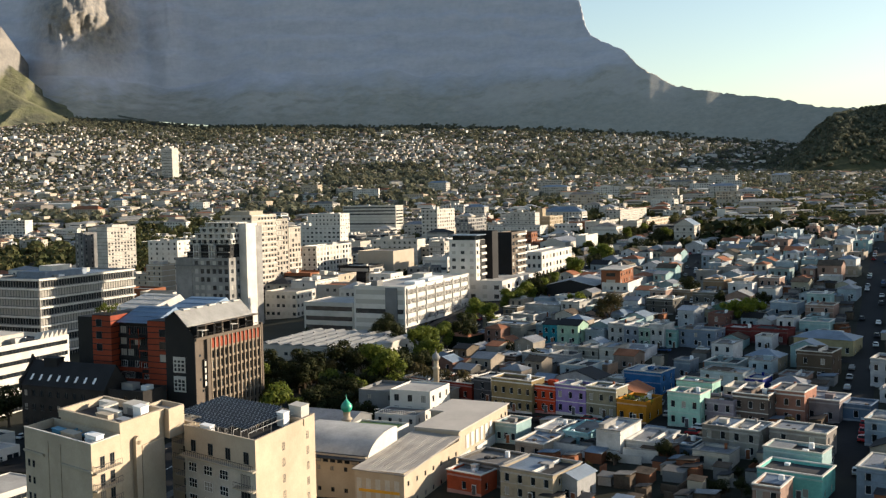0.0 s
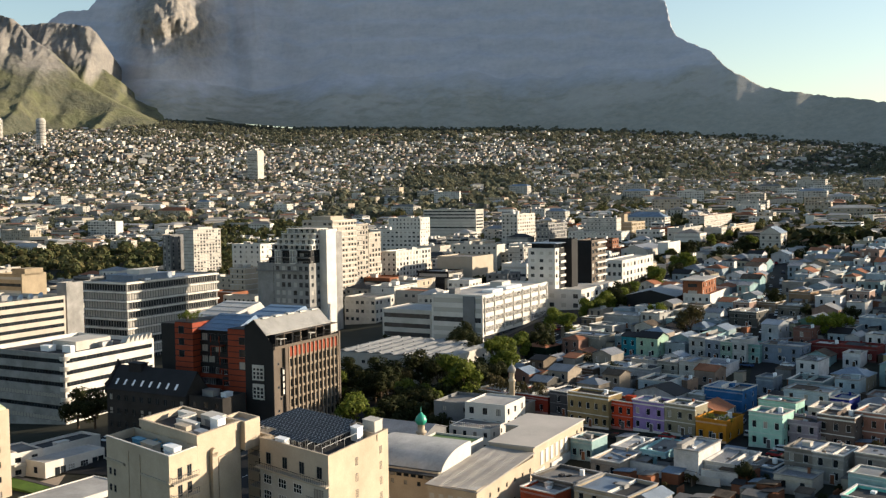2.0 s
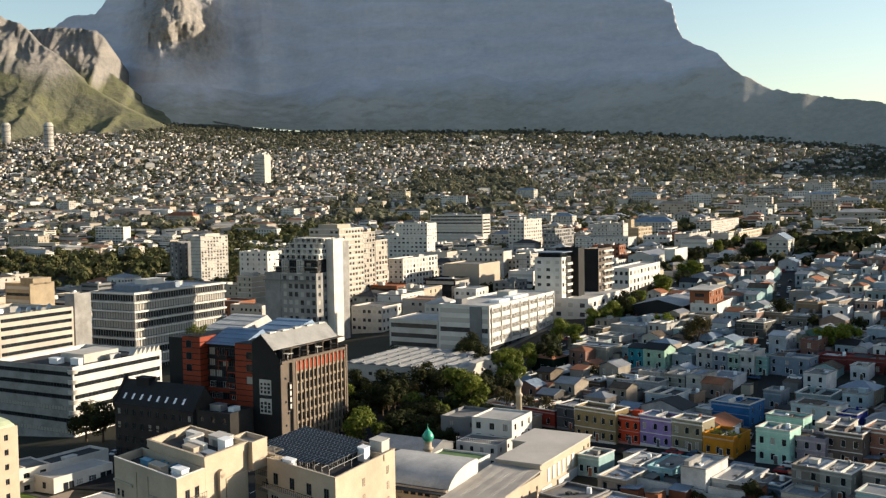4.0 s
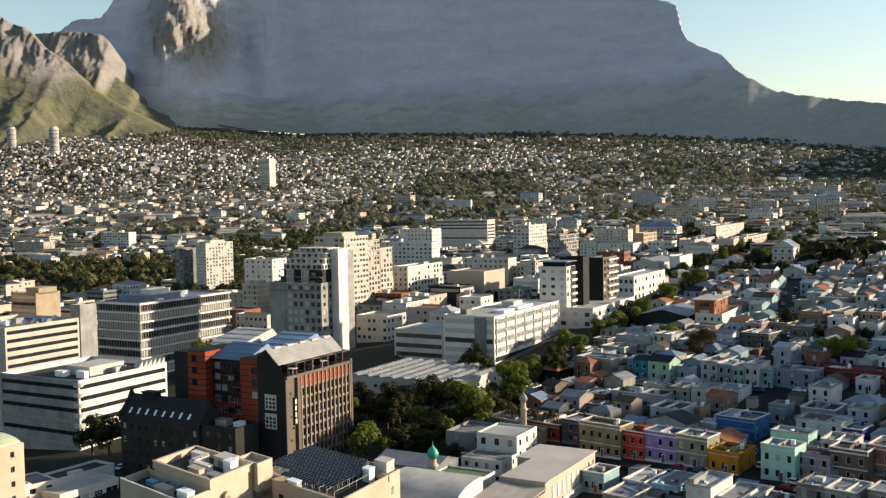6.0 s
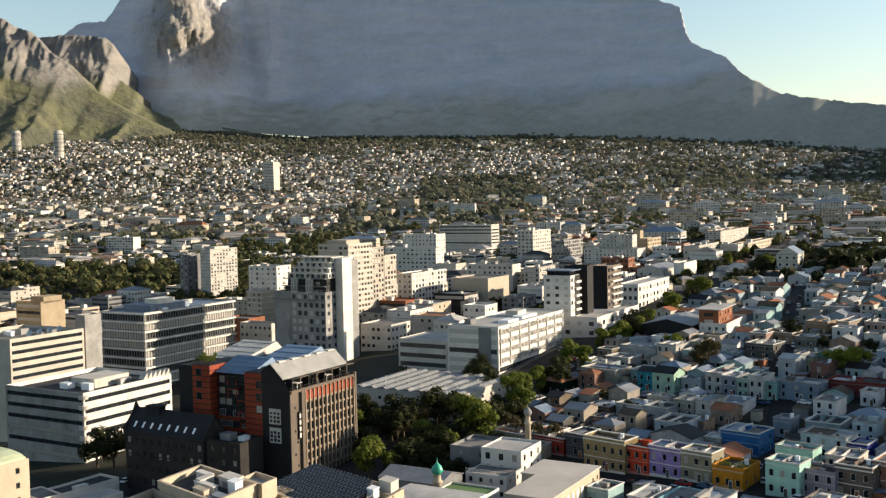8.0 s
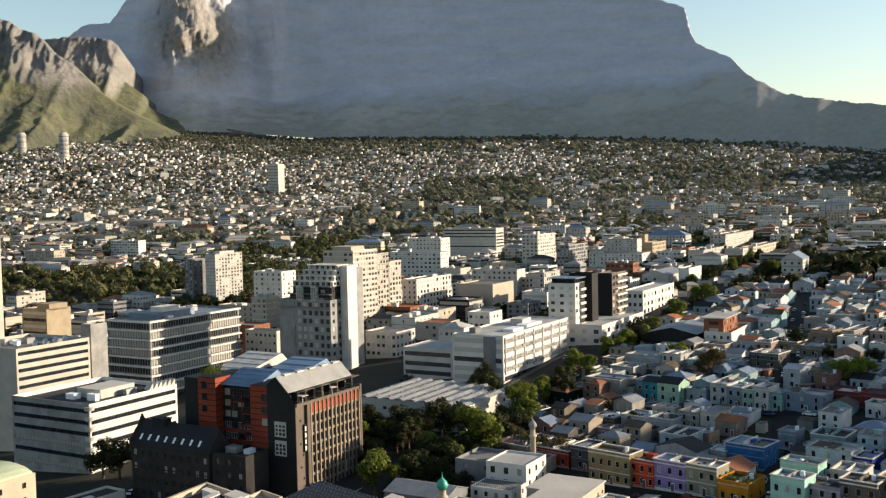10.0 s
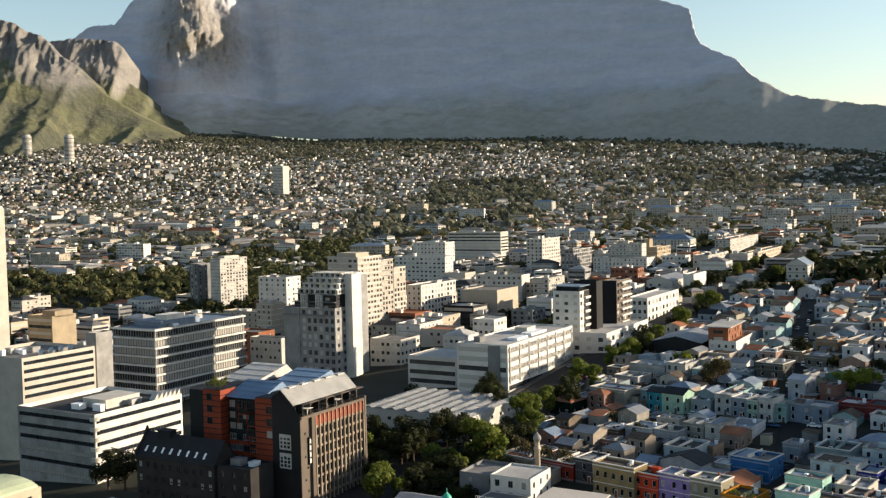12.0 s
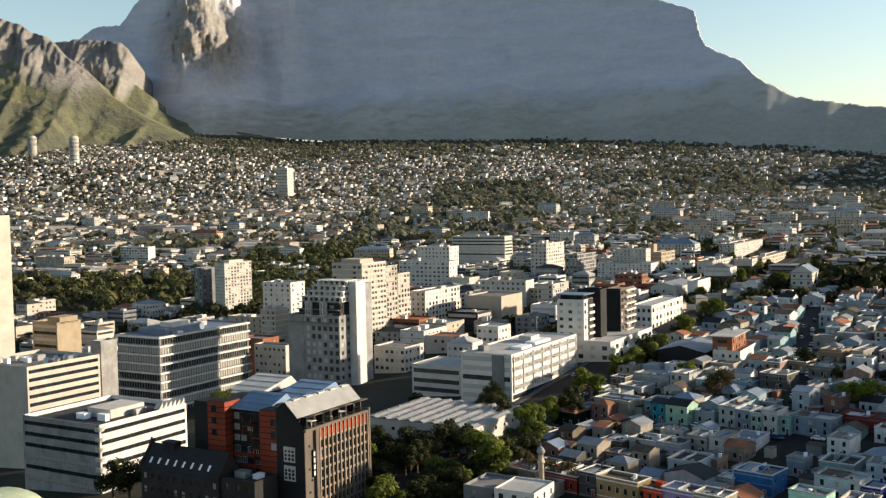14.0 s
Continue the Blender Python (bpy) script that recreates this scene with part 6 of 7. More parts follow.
house("white vaulted-roof outbuilding with plastered walls", 64.1, 307.6, 6.8, 7, 4, (0.72, 0.72, 0.72), 40, "flat", 1, 1, 2, FLATL)
house("grey stone house with flat roof", 113.7, 388.4, 11.0, 11, 6, (0.34, 0.33, 0.31), 40, "flat", 2, 2, 2)
house("white house with blue roof", 112.9, 359.4, 6.2, 10, 7, (0.7, 0.72, 0.74), 40, "gable_v", 2, 1, 2, SHEETB)
house("white cottage with yellow wall", 121.4, 367.5, 8.2, 10, 5, (0.66, 0.65, 0.45), 40, "flat", 1, 1, 2)
house("green pitched-roof house with plastered walls", 131.8, 365.4, 10.2, 11, 5, (0.16, 0.3, 0.24), 40, "gable_u", 1, 1, 2, SHEET)
house("brick house with flat top", 121.1, 350.6, 6.0, 9, 6.5, (0.3, 0.15, 0.12), 40, "flat", 2, 1, 2)
house("tan flat-roofed house with plastered walls", 145.2, 420.7, 9.0, 11, 5.5, (0.45, 0.3, 0.18), 40, "flat", 1, 3, 2)
house("long low tan house", 127.9, 411.1, 13.0, 11, 4.5, (0.42, 0.31, 0.2), 40, "flat", 1, 3, 2)
house("long low grey house", 134.6, 396.2, 10.8, 10, 4.5, (0.45, 0.43, 0.4), 40, "flat", 1, 3, 2)
house("pale two-storey house along the lane", 149.4, 408.3, 5.0, 20, 7, (0.6, 0.55, 0.5), 40, "flat", 2, 1, 5)
house("white cottage with gable", 134.3, 341.3, 4.8, 9, 4.5, (0.72, 0.73, 0.74), 40, "gable_u", 1, 1, 2, SHEET)
house("pale blue cottage row", 151.7, 360.6, 9.8, 10, 5, (0.5, 0.6, 0.68), 40, "flat", 1, 2, 2)
house("pale grey flat-roofed house", 152.5, 450.5, 9.8, 10, 5.5, (0.6, 0.58, 0.55), 40, "flat", 1, 2, 2)
house("white flat house with dark glazing", 165.0, 449.1, 12.8, 10, 5.5, (0.62, 0.6, 0.57), 40, "flat", 1, 2, 2)
house("long pale roofed terrace", 198.6, 536.8, 16.5, 10, 5, (0.62, 0.62, 0.62), 30, "flat", 1, 4, 2, FLATL)
house("long brown roofed terrace", 207.5, 507.1, 18.2, 10, 5, (0.4, 0.35, 0.32), 30, "flat", 1, 4, 2)
house("white gabled cottage among trees", 186.6, 574.9, 10.2, 10, 5, (0.72, 0.73, 0.74), 30, "gable_u", 1, 1, 2, SHEETB)
house("dark green cottage with rusty roof", 31.8, 369.9, 9.5, 10, 5, (0.02, 0.12, 0.085), 40, "hip", 1, 1, 2, TILE)
house("white gabled hall by the road", 146.4, 489.4, 7.0, 12, 5, (0.5, 0.5, 0.48), 30, "gable_u", 1, 1, 2, SHEET)
house("turquoise house with courtyard", 82.5, 185.4, 12.5, 9, 5.5, (0.25, 0.72, 0.64), 40, "flat", 1, 2, 2, FLATD)
house("turquoise and white upper house", 87.8, 197.2, 12.0, 7, 6, (0.66, 0.78, 0.78), 40, "flat", 1, 2, 2)
house("pale grey house with roof box", 93.7, 208.3, 12.2, 8, 6.5, (0.55, 0.52, 0.5), 40, "flat", 2, 2, 2)
house("pair of grey houses with pale sheet roofs", 76.9, 220.4, 6.4, 10, 6.4, (0.5, 0.48, 0.45), 40, "flat", 2, 2, 2, SHEETW)
house("pair of grey houses with pale sheet roofs", 81.6, 215.4, 6.6, 10, 6.4, (0.62, 0.61, 0.58), 40, "flat", 2, 2, 2, SHEETW)
house("pinkish white house with wide shop window", 109.6, 236.2, 8.8, 10, 5.5, (0.55, 0.5, 0.5), 40, "flat", 1, 2, 2)
house("tan flat-roofed two-storey house", 126.4, 277.0, 9.8, 10, 8, (0.36, 0.31, 0.26), 40, "flat", 2, 2, 2)
house("pale yellow corner shop with hipped roof", 145.1, 302.8, 18.2, 11, 5, (0.6, 0.5, 0.28), 40, "hip", 1, 5, 2, SHEETB)
house("white two-storey house with side stair", 139.3, 261.7, 8.5, 10, 7.5, (0.7, 0.71, 0.73), 40, "flat", 2, 3, 2)
house("blue-grey corner building with plastered walls", 113.1, 212.5, 8.2, 10, 6, (0.34, 0.44, 0.54), 40, "flat", 2, 2, 2)
house("slate blue corner building with deck roof", 96.6, 181.6, 8.5, 12, 6, (0.3, 0.38, 0.48), 40, "flat", 2, 2, 2, FLATD)
house("blue shed with sheet roof", 116.4, 234.5, 6.5, 8, 4, (0.16, 0.24, 0.36), 40, "flat", 1, 1, 2, SHEETB)
house("white courtyard house wing", 41.4, 242.2, 5.6, 12, 3.6, (0.86, 0.85, 0.83), 36, "flat", 1, 0, 2, FLAT)
house("turquoise courtyard house with grey roof", 48.2, 236.8, 6.4, 13, 3.6, (0.42, 0.74, 0.8), 36, "flat", 1, 2, 0, FLAT)
tc = house("tall white corner house with roof terrace", 53.3, 225.6, 5.9, 13, 6.6, (0.88, 0.87, 0.85), 36, "flat", 1, 0, 0, FLATL)
plant(tc, -5.6, 1.0, 6.0, 1.2, 7, 1.5, CONCRETE, "roof_box", "unfinished concrete stair walls")
house("low white rear house", 61.6, 223.0, 8.0, 14, 3.6, (0.86, 0.85, 0.83), 36, "flat", 1, 0, 0, FLATL)
house("blue corrugated sheds with plastered walls", 69.0, 222.6, 7.2, 8, 2.6, (0.2, 0.3, 0.42), 40, "flat", 1, 0, 2, SHEETB)
house("cream corner house with dark flat roof", 33.1, 199.1, 12.5, 12, 6.5, (0.6, 0.5, 0.36), 40, "flat", 2, 4, 2, FLATD)
house("grey rear building with parapet", 24.3, 214.6, 11.0, 11, 5, (0.4, 0.38, 0.36), 40, "flat", 1, 1, 2, FLAT)
house("orange red house with white stair canopy", 19.7, 210.3, 8.8, 9, 4.5, (0.6, 0.12, 0.05), 40, "flat", 1, 1, 2, FLATL)
house("cottage with blue-grey gable", 38.2, 199.7, 5.0, 8, 5, (0.66, 0.66, 0.66), 40, "gable_u", 1, 1, 2, SHEETB)


for x0, y0, x1, y1, hh in ((36.3, 241.8, 39.4, 235.8, 3.4), (39.4, 235.8, 52.6, 224.6, 3.0), (53.6, 224.2, 60.6, 220.4, 3.2)):
    gw = thing("garden_wall", "white plastered courtyard wall with coping", "wall", pose(x0, y0, ground_z(x0, y0), 0, 0, math.degrees(math.atan2(y1 - y0, x1 - x0))), "courtyard walls")
    ln = math.hypot(x1 - x0, y1 - y0)
    bm = bmesh.new()
    box(bm, 0, ln, -0.15, 0.15, -2, hh)
    part("wall", bm, tint((0.88, 0.87, 0.85)), gw)
    bm = bmesh.new()
    box(bm, -0.05, ln + 0.05, -0.2, 0.2, hh, hh + 0.1)
    part("coping", bm, CONCRETE, gw)


# ---- streets ----
def strip(name, x0, y0, x1, y1, width, material, lift, label, n=40):
    """A band of road or pavement that follows the ground."""
    d = Vector((x1 - x0, y1 - y0)).normalized()
    s = Vector((d.y, -d.x)) * width / 2
    bm = bmesh.new()
    rows = []
    for k in range(n + 1):
        x, y = x0 + (x1 - x0) * k / n, y0 + (y1 - y0) * k / n
        rows.append([bm.verts.new((x + s.x * q, y + s.y * q, ground_z(x + s.x * q, y + s.y * q) + lift)) for q in (-1, -0.5, 0, 0.5, 1)])
    for a, b in zip(rows, rows[1:]):
        for j in range(4):
            bm.faces.new((a[j], a[j + 1], b[j + 1], b[j]))
    if lift > 0.25:
        lo = bmesh.ops.extrude_face_region(bm, geom=bm.faces[:])
        for v in [g for g in lo["geom"] if isinstance(g, bmesh.types.BMVert)]:
            v.co.z -= 0.4
        bmesh.ops.recalc_face_normals(bm, faces=bm.faces[:])
    return tagged(new(name, mesh_of(name, bm, material)), label, "road" if name == "road" else "pavement", "", "structure")


STREETS = [(*city(110, -168), *city(1000, -168), 27), (26, 279, 112, 213, 7), (84, 183, 262, 512, 8), (69, 250, 91, 307, 5), (91, 307, 185, 585, 7), (60, 362, 150, 292, 6),
           (-190, 312, -60, 262, 14), (-60, 262, 0, 330, 8)]
for x0, y0, x1, y1, wd in STREETS:
    strip("road", x0, y0, x1, y1, wd, ASPHALT, 0.2, "worn dark asphalt street")
for v in (-153, -183):
    strip("pavement", *city(110, v), *city(1000, v), 3.2, PAVING, 0.34, "grey paved pavement with kerb")
for k in range(60):
    x, y = city(150 + k * 10, -168)
    if k % 2:
        strip("lane_mark", x, y, *city(154 + k * 10, -168), 0.25, PAINT, 0.24, "white lane mark", 1)
strip("car_park", -168, 285, -100, 300, 40, ASPHALT, 0.15, "asphalt car park", 20)


def near_road(x, y, extra):
    for x0, y0, x1, y1, wd in STREETS:
        dx, dy = x1 - x0, y1 - y0
        q = max(0, min(1, ((x - x0) * dx + (y - y0) * dy) / (dx * dx + dy * dy)))
        if math.hypot(x - x0 - q * dx, y - y0 - q * dy) < wd / 2 + extra:
            return True
    return False


def free(x, y, r):
    return all((x - a) ** 2 + (y - b) ** 2 > (c * 0.8 + r) ** 2 for a, b, c in FOOT)


# ---- random fill: town blocks and more houses ----
rnd = random.Random(11)
PASTEL = ((0.86, 0.85, 0.83), (0.78, 0.72, 0.62), (0.5, 0.6, 0.66), (0.42, 0.5, 0.56), (0.55, 0.47, 0.38), (0.58, 0.7, 0.76), (0.68, 0.66, 0.58), (0.45, 0.3, 0.24), (0.88, 0.88, 0.88), (0.36, 0.48, 0.5), (0.86, 0.86, 0.87), (0.42, 0.62, 0.62))
EARTHY = ((0.5, 0.42, 0.33), (0.36, 0.2, 0.15), (0.45, 0.4, 0.34), (0.6, 0.57, 0.52), (0.34, 0.33, 0.31))
for iu in range(0, 60):
    for iv in range(0, 27):
        u, v = 215 + iu * 11.5 + rnd.uniform(-1.5, 1.5), -142 + iv * 10.5 + rnd.uniform(-1, 1)
        x, y = city(u, v)
        if y > 600 or (y < 234 and x < 100) or not free(x, y, 4.6) or near_road(x, y, 5.5) or x > y * 0.5 + 30:
            continue
        if rnd.random() < 0.08 or (u < 345 and v < -98):
            continue
        w, d, h = rnd.uniform(5.5, 10), rnd.uniform(7.5, 12), rnd.choice((3.8, 4.2, 4.6, 5, 6, 6.8))
        roof = rnd.choice(("flat", "flat", "flat", "flat", "hip", "gable_v", "gable_u"))
        house(rnd.choice(("plastered cottage among the terraces", "pale flat-roofed terrace house", "small painted house with weathered walls")), x + w / 2 * 0.885 - d / 2 * 0.466, y - w / 2 * 0.466 - d / 2 * 0.885,
              w, d, h, rnd.choice(PASTEL), 36, roof, 1 if h < 5.6 else 2, rnd.choice((2, 2, 3)), 0, None if roof == "flat" else rnd.choice((SHEET, SHEETB, TILE, SLATE, SHEET, RUST, SHEETG)), name="cottage")


def clear_plot(cx, cy, w, d, a, gap=0.5):
    """Whether a turned plot overlaps no building so far."""
    def inside(px, py, q, grow):
        dx, dy = px - q[0], py - q[1]
        c, t = math.cos(q[4]), math.sin(q[4])
        return abs(dx * c - dy * t) < q[2] + grow and abs(dx * t + dy * c) < q[3] + grow

    me_r = (cx, cy, w / 2, d / 2, a)
    for q in RECTS:
        if abs(q[0] - cx) + abs(q[1] - cy) > q[2] + q[3] + w + d:
            continue
        for one, two in ((me_r, q), (q, me_r)):
            c, t = math.cos(one[4]), math.sin(one[4])
            for i in (-1, 0, 1):
                for j in (-1, 0, 1):
                    lx, ly = i * one[2], j * one[3]
                    if inside(one[0] + lx * c + ly * t, one[1] - lx * t + ly * c, two, gap):
                        return False
    return True


for k in range(3400):
    y = rnd.uniform(182, 560)
    x = rnd.uniform(14, 0.5 * y + 14)
    if x < 16 or (28 < x < 72 and y < 247) or (x < 44 and y < 278) or near_road(x, y, 4.0):
        continue
    w, d = rnd.uniform(5, 8.5), rnd.uniform(6, 10)
    if not clear_plot(x, y, w, d, radians(38)):
        continue
    h, roof = rnd.choice((3.2, 3.6, 4.0, 4.6, 6.2)), rnd.choice(("flat", "flat", "flat", "gable_v", "gable_u", "hip"))
    a = radians(38)
    house(rnd.choice(("narrow plastered cottage squeezed between terraces", "low rear house with weathered roof")), x + w / 2 * math.cos(a) - d / 2 * math.sin(a), y - w / 2 * math.sin(a) - d / 2 * math.cos(a),
          w, d, h, rnd.choice(EARTHY if x < (y - 210) * 0.2 + 28 else PASTEL), 38, roof, 1 if h < 5.6 else 2, 2, 0, None if roof == "flat" else rnd.choice((SHEET, SHEETB, TILE, SLATE, SHEET, RUST)), name="row_house")


def shed(x, y, turn, w, d, h, wall_m, roof_m, label):
    """A lean-to in a back yard: walls, sloping roof sheet, door."""
    ob = thing("shed", label, "shed", pose(x, y, ground_z(x, y), 0, 0, -turn), "back yard sheds")
    bm = bmesh.new()
    box(bm, -w / 2, w / 2, -d / 2, d / 2, -2, h)
    part("wall", bm, wall_m, ob)
    bm = bmesh.new()
    lo, hi = h + 0.02, h + 0.5
    c = [(-w / 2 - 0.2, -d / 2 - 0.2, lo), (w / 2 + 0.2, -d / 2 - 0.2, lo), (w / 2 + 0.2, d / 2 + 0.2, hi), (-w / 2 - 0.2, d / 2 + 0.2, hi)]
    a = [bm.verts.new(q) for q in c]
    b = [bm.verts.new((q[0], q[1], q[2] + 0.1)) for q in c]
    bm.faces.new(a[::-1])
    bm.faces.new(b)
    for j in range(4):
        bm.faces.new((a[j], a[(j + 1) % 4], b[(j + 1) % 4], b[j]))
    part("roof", bm, roof_m, ob)


for k in range(1500):
    x, y = rnd.uniform(28, 190), rnd.uniform(180, 460)
    if x > y * 0.5 + 10 or x < (y - 210) * 0.18 + 26 or near_road(x, y, 2.5) or (y < 236 and x < 100 and rnd.random() < 0.45):
        continue
    w, d = rnd.uniform(2.2, 5), rnd.uniform(2.2, 4.5)
    if all((x - a) ** 2 + (y - b) ** 2 > (c * 0.72 + 1.6) ** 2 for a, b, c in FOOT):
        shed(x, y, 38 + rnd.choice((0, 90)), w, d, rnd.uniform(1.8, 3.0), rnd.choice((GREY, CONCRETE, BRICK, BEIGE, RUST)), rnd.choice((SHEET, RUST, SHEETB, FLATD, SLATE, FLAT)),
             rnd.choice(("lean-to shed with metal sheet roof", "weathered back yard shed with sloping roof")))
        FOOT.append((x, y, 2.6))
for k in range(46):
    x, y = rnd.uniform(34, 98), rnd.uniform(182, 236)
    if free(x, y, 1.0) and not near_road(x, y, 1.5):
        yw = thing("yard_wall", "low weathered yard wall of plastered brick", "wall", pose(x, y, ground_z(x, y), 0, 0, -38 + rnd.choice((0, 90))), "yard walls")
        ln = rnd.uniform(3, 8)
        bm = bmesh.new()
        box(bm, -ln / 2, ln / 2, -0.12, 0.12, -1.5, rnd.uniform(1.2, 2.0))
        part("wall", bm, rnd.choice((CONCRETE, WHITE, RUST, BRICK, BEIGE)), yw)
for iu in range(0, 26):
    for iv in range(0, 24):
        u, v = 440 + iu * 27 + rnd.uniform(-4, 4), -204 - iv * 27 + rnd.uniform(-4, 4)
        x, y = city(u, v)
        if y > 1150 or y < 520 or not free(x, y, 10) or rnd.random() < 0.38 or x < -y * 0.46 - 20:
            continue
        if (-260 < x < -60 and 780 < y < 1050) or (x < -270 and y > 900):
            continue
        w, d = rnd.uniform(13, 22), rnd.uniform(12, 21)
        h = rnd.choice((6, 8, 9, 10, 12, 13, 16)) if y < 900 else rnd.choice((6, 7, 8, 10))
        fl = max(1, int(h / 3.3))
        ob = block(rnd.choice(("plain plastered town block", "older town block with flat roof", "low commercial block with parapet")), x + w / 2 * 0.885 - d / 2 * 0.466, y - w / 2 * 0.466 - d / 2 * 0.885, w, d, h,
                   rnd.choice((WHITE, BRIGHT, SUNNY, BRIGHT, WHITE, CREAM, CONCRETE, BEIGE, GREY, SUNNY, BRICK)), fl, (max(2, int(w / rnd.uniform(2.6, 4))), 1.8, 1.6), (max(2, int(d / rnd.uniform(2.6, 4))), 1.8, 1.6), roof_m=rnd.choice((FLAT, FLATL, FLAT, FLATD, SHEET, TILE)), joined=True,
                   roof=rnd.choice(("flat", "flat", "flat", "hip")), rise=3, ribbon=rnd.random() < 0.4)

# larger blocks that stand out of the suburbs
SUBURB_BLOCKS = ("large white apartment block among the suburbs", "long pale institutional block among trees", "cream flats with rows of windows on the slope")
for k in range(90):
    y = rnd.uniform(1000, 1750)
    x = rnd.uniform(-0.44, 0.42) * y
    w, d, h = rnd.uniform(24, 48), rnd.uniform(11, 16), rnd.choice((8, 10, 12, 14, 17))
    if free(x, y, 30) and not near_road(x, y, 20):
        block(rnd.choice(SUBURB_BLOCKS), x, y, w, d, h, rnd.choice((BRIGHT, WHITE, SUNNY, BRIGHT, CREAM)), int(h / 3.2), (int(w / 3.2), 1.7, 1.5), (int(d / 3.4), 1.7, 1.5), turn=rnd.choice((TURN, 40, 12)), name="flats",
              category="building", roof=rnd.choice(("flat", "flat", "hip")), roof_m=rnd.choice((FLATL, FLAT, TILE, SHEETB)), rise=3)

# ---- far suburbs and woods ----
def far_houses(name, places, walls, roofs, label, seed):
    r = random.Random(seed)
    vs, fs, mi = [], [], []
    for x, y, w, d, h in places:
        a = radians(r.choice((TURN, TURN, 40, 5, -20)) + r.uniform(-6, 6))
        z = ground_z(x, y)
        c, s = math.cos(a), math.sin(a)

        def p(lx, ly, lz):
            return x + lx * c + ly * s, y - lx * s + ly * c, z + lz

        b = len(vs)
        vs += [p(-w / 2, -d / 2, -4), p(w / 2, -d / 2, -4), p(w / 2, d / 2, -4), p(-w / 2, d / 2, -4), p(-w / 2, -d / 2, h), p(w / 2, -d / 2, h), p(w / 2, d / 2, h), p(-w / 2, d / 2, h)]
        fs += [(b, b + 1, b + 5, b + 4), (b + 1, b + 2, b + 6, b + 5), (b + 2, b + 3, b + 7, b + 6), (b + 3, b, b + 4, b + 7)]
        mi += [0] * 4
        b = len(vs)
        e = 0.5
        if r.random() < 0.62 and h < 10:
            rise, k = r.uniform(1.0, 2.0), min(w, d) / 2
            l0 = (w - 2 * k * 0.8) / 2 if w > d else 0
            l1 = (d - 2 * k * 0.8) / 2 if d >= w else 0
            vs += [p(-w / 2 - e, -d / 2 - e, h), p(w / 2 + e, -d / 2 - e, h), p(w / 2 + e, d / 2 + e, h), p(-w / 2 - e, d / 2 + e, h), p(-l0, -l1, h + rise), p(l0 + 0.01, l1 + 0.01, h + rise)]
            if w > d:
                fs += [(b, b + 1, b + 5, b + 4), (b + 1, b + 2, b + 5), (b + 2, b + 3, b + 4, b + 5), (b + 3, b, b + 4)]
            else:
                fs += [(b, b + 1, b + 4), (b + 1, b + 2, b + 5, b + 4), (b + 2, b + 3, b + 5), (b + 3, b, b + 4, b + 5)]
            mi += [1] * 4
        else:
            vs += [p(-w / 2, -d / 2, h), p(w / 2, -d / 2, h), p(w / 2, d / 2, h), p(-w / 2, d / 2, h)]
            fs += [(b, b + 1, b + 2, b + 3)]
            mi += [1]
        if h > 5 and y < 1400:
            for k in range(int(h / 3)):
                b = len(vs)
                zz = 1.2 + k * 3
                vs += [p(-w * 0.42, -d / 2 - 0.04, zz), p(w * 0.42, -d / 2 - 0.04, zz), p(w * 0.42, -d / 2 - 0.04, zz + 1.2), p(-w * 0.42, -d / 2 - 0.04, zz + 1.2)]
                vs += [p(w / 2 + 0.04, -d * 0.4, zz), p(w / 2 + 0.04, d * 0.4, zz), p(w / 2 + 0.04, d * 0.4, zz + 1.2), p(w / 2 + 0.04, -d * 0.4, zz + 1.2)]
                fs += [(b, b + 1, b + 2, b + 3), (b + 4, b + 5, b + 6, b + 7)]
                mi += [2, 2]
    me = bpy.data.meshes.new(name)
    me.from_pydata(vs, [], fs)
    for m in (walls, roofs, FARGLASS):
        me.materials.append(m)
    me.polygons.foreach_set("material_index", mi)
    return tagged(new(name, me), label, "houses", "", "stuff")


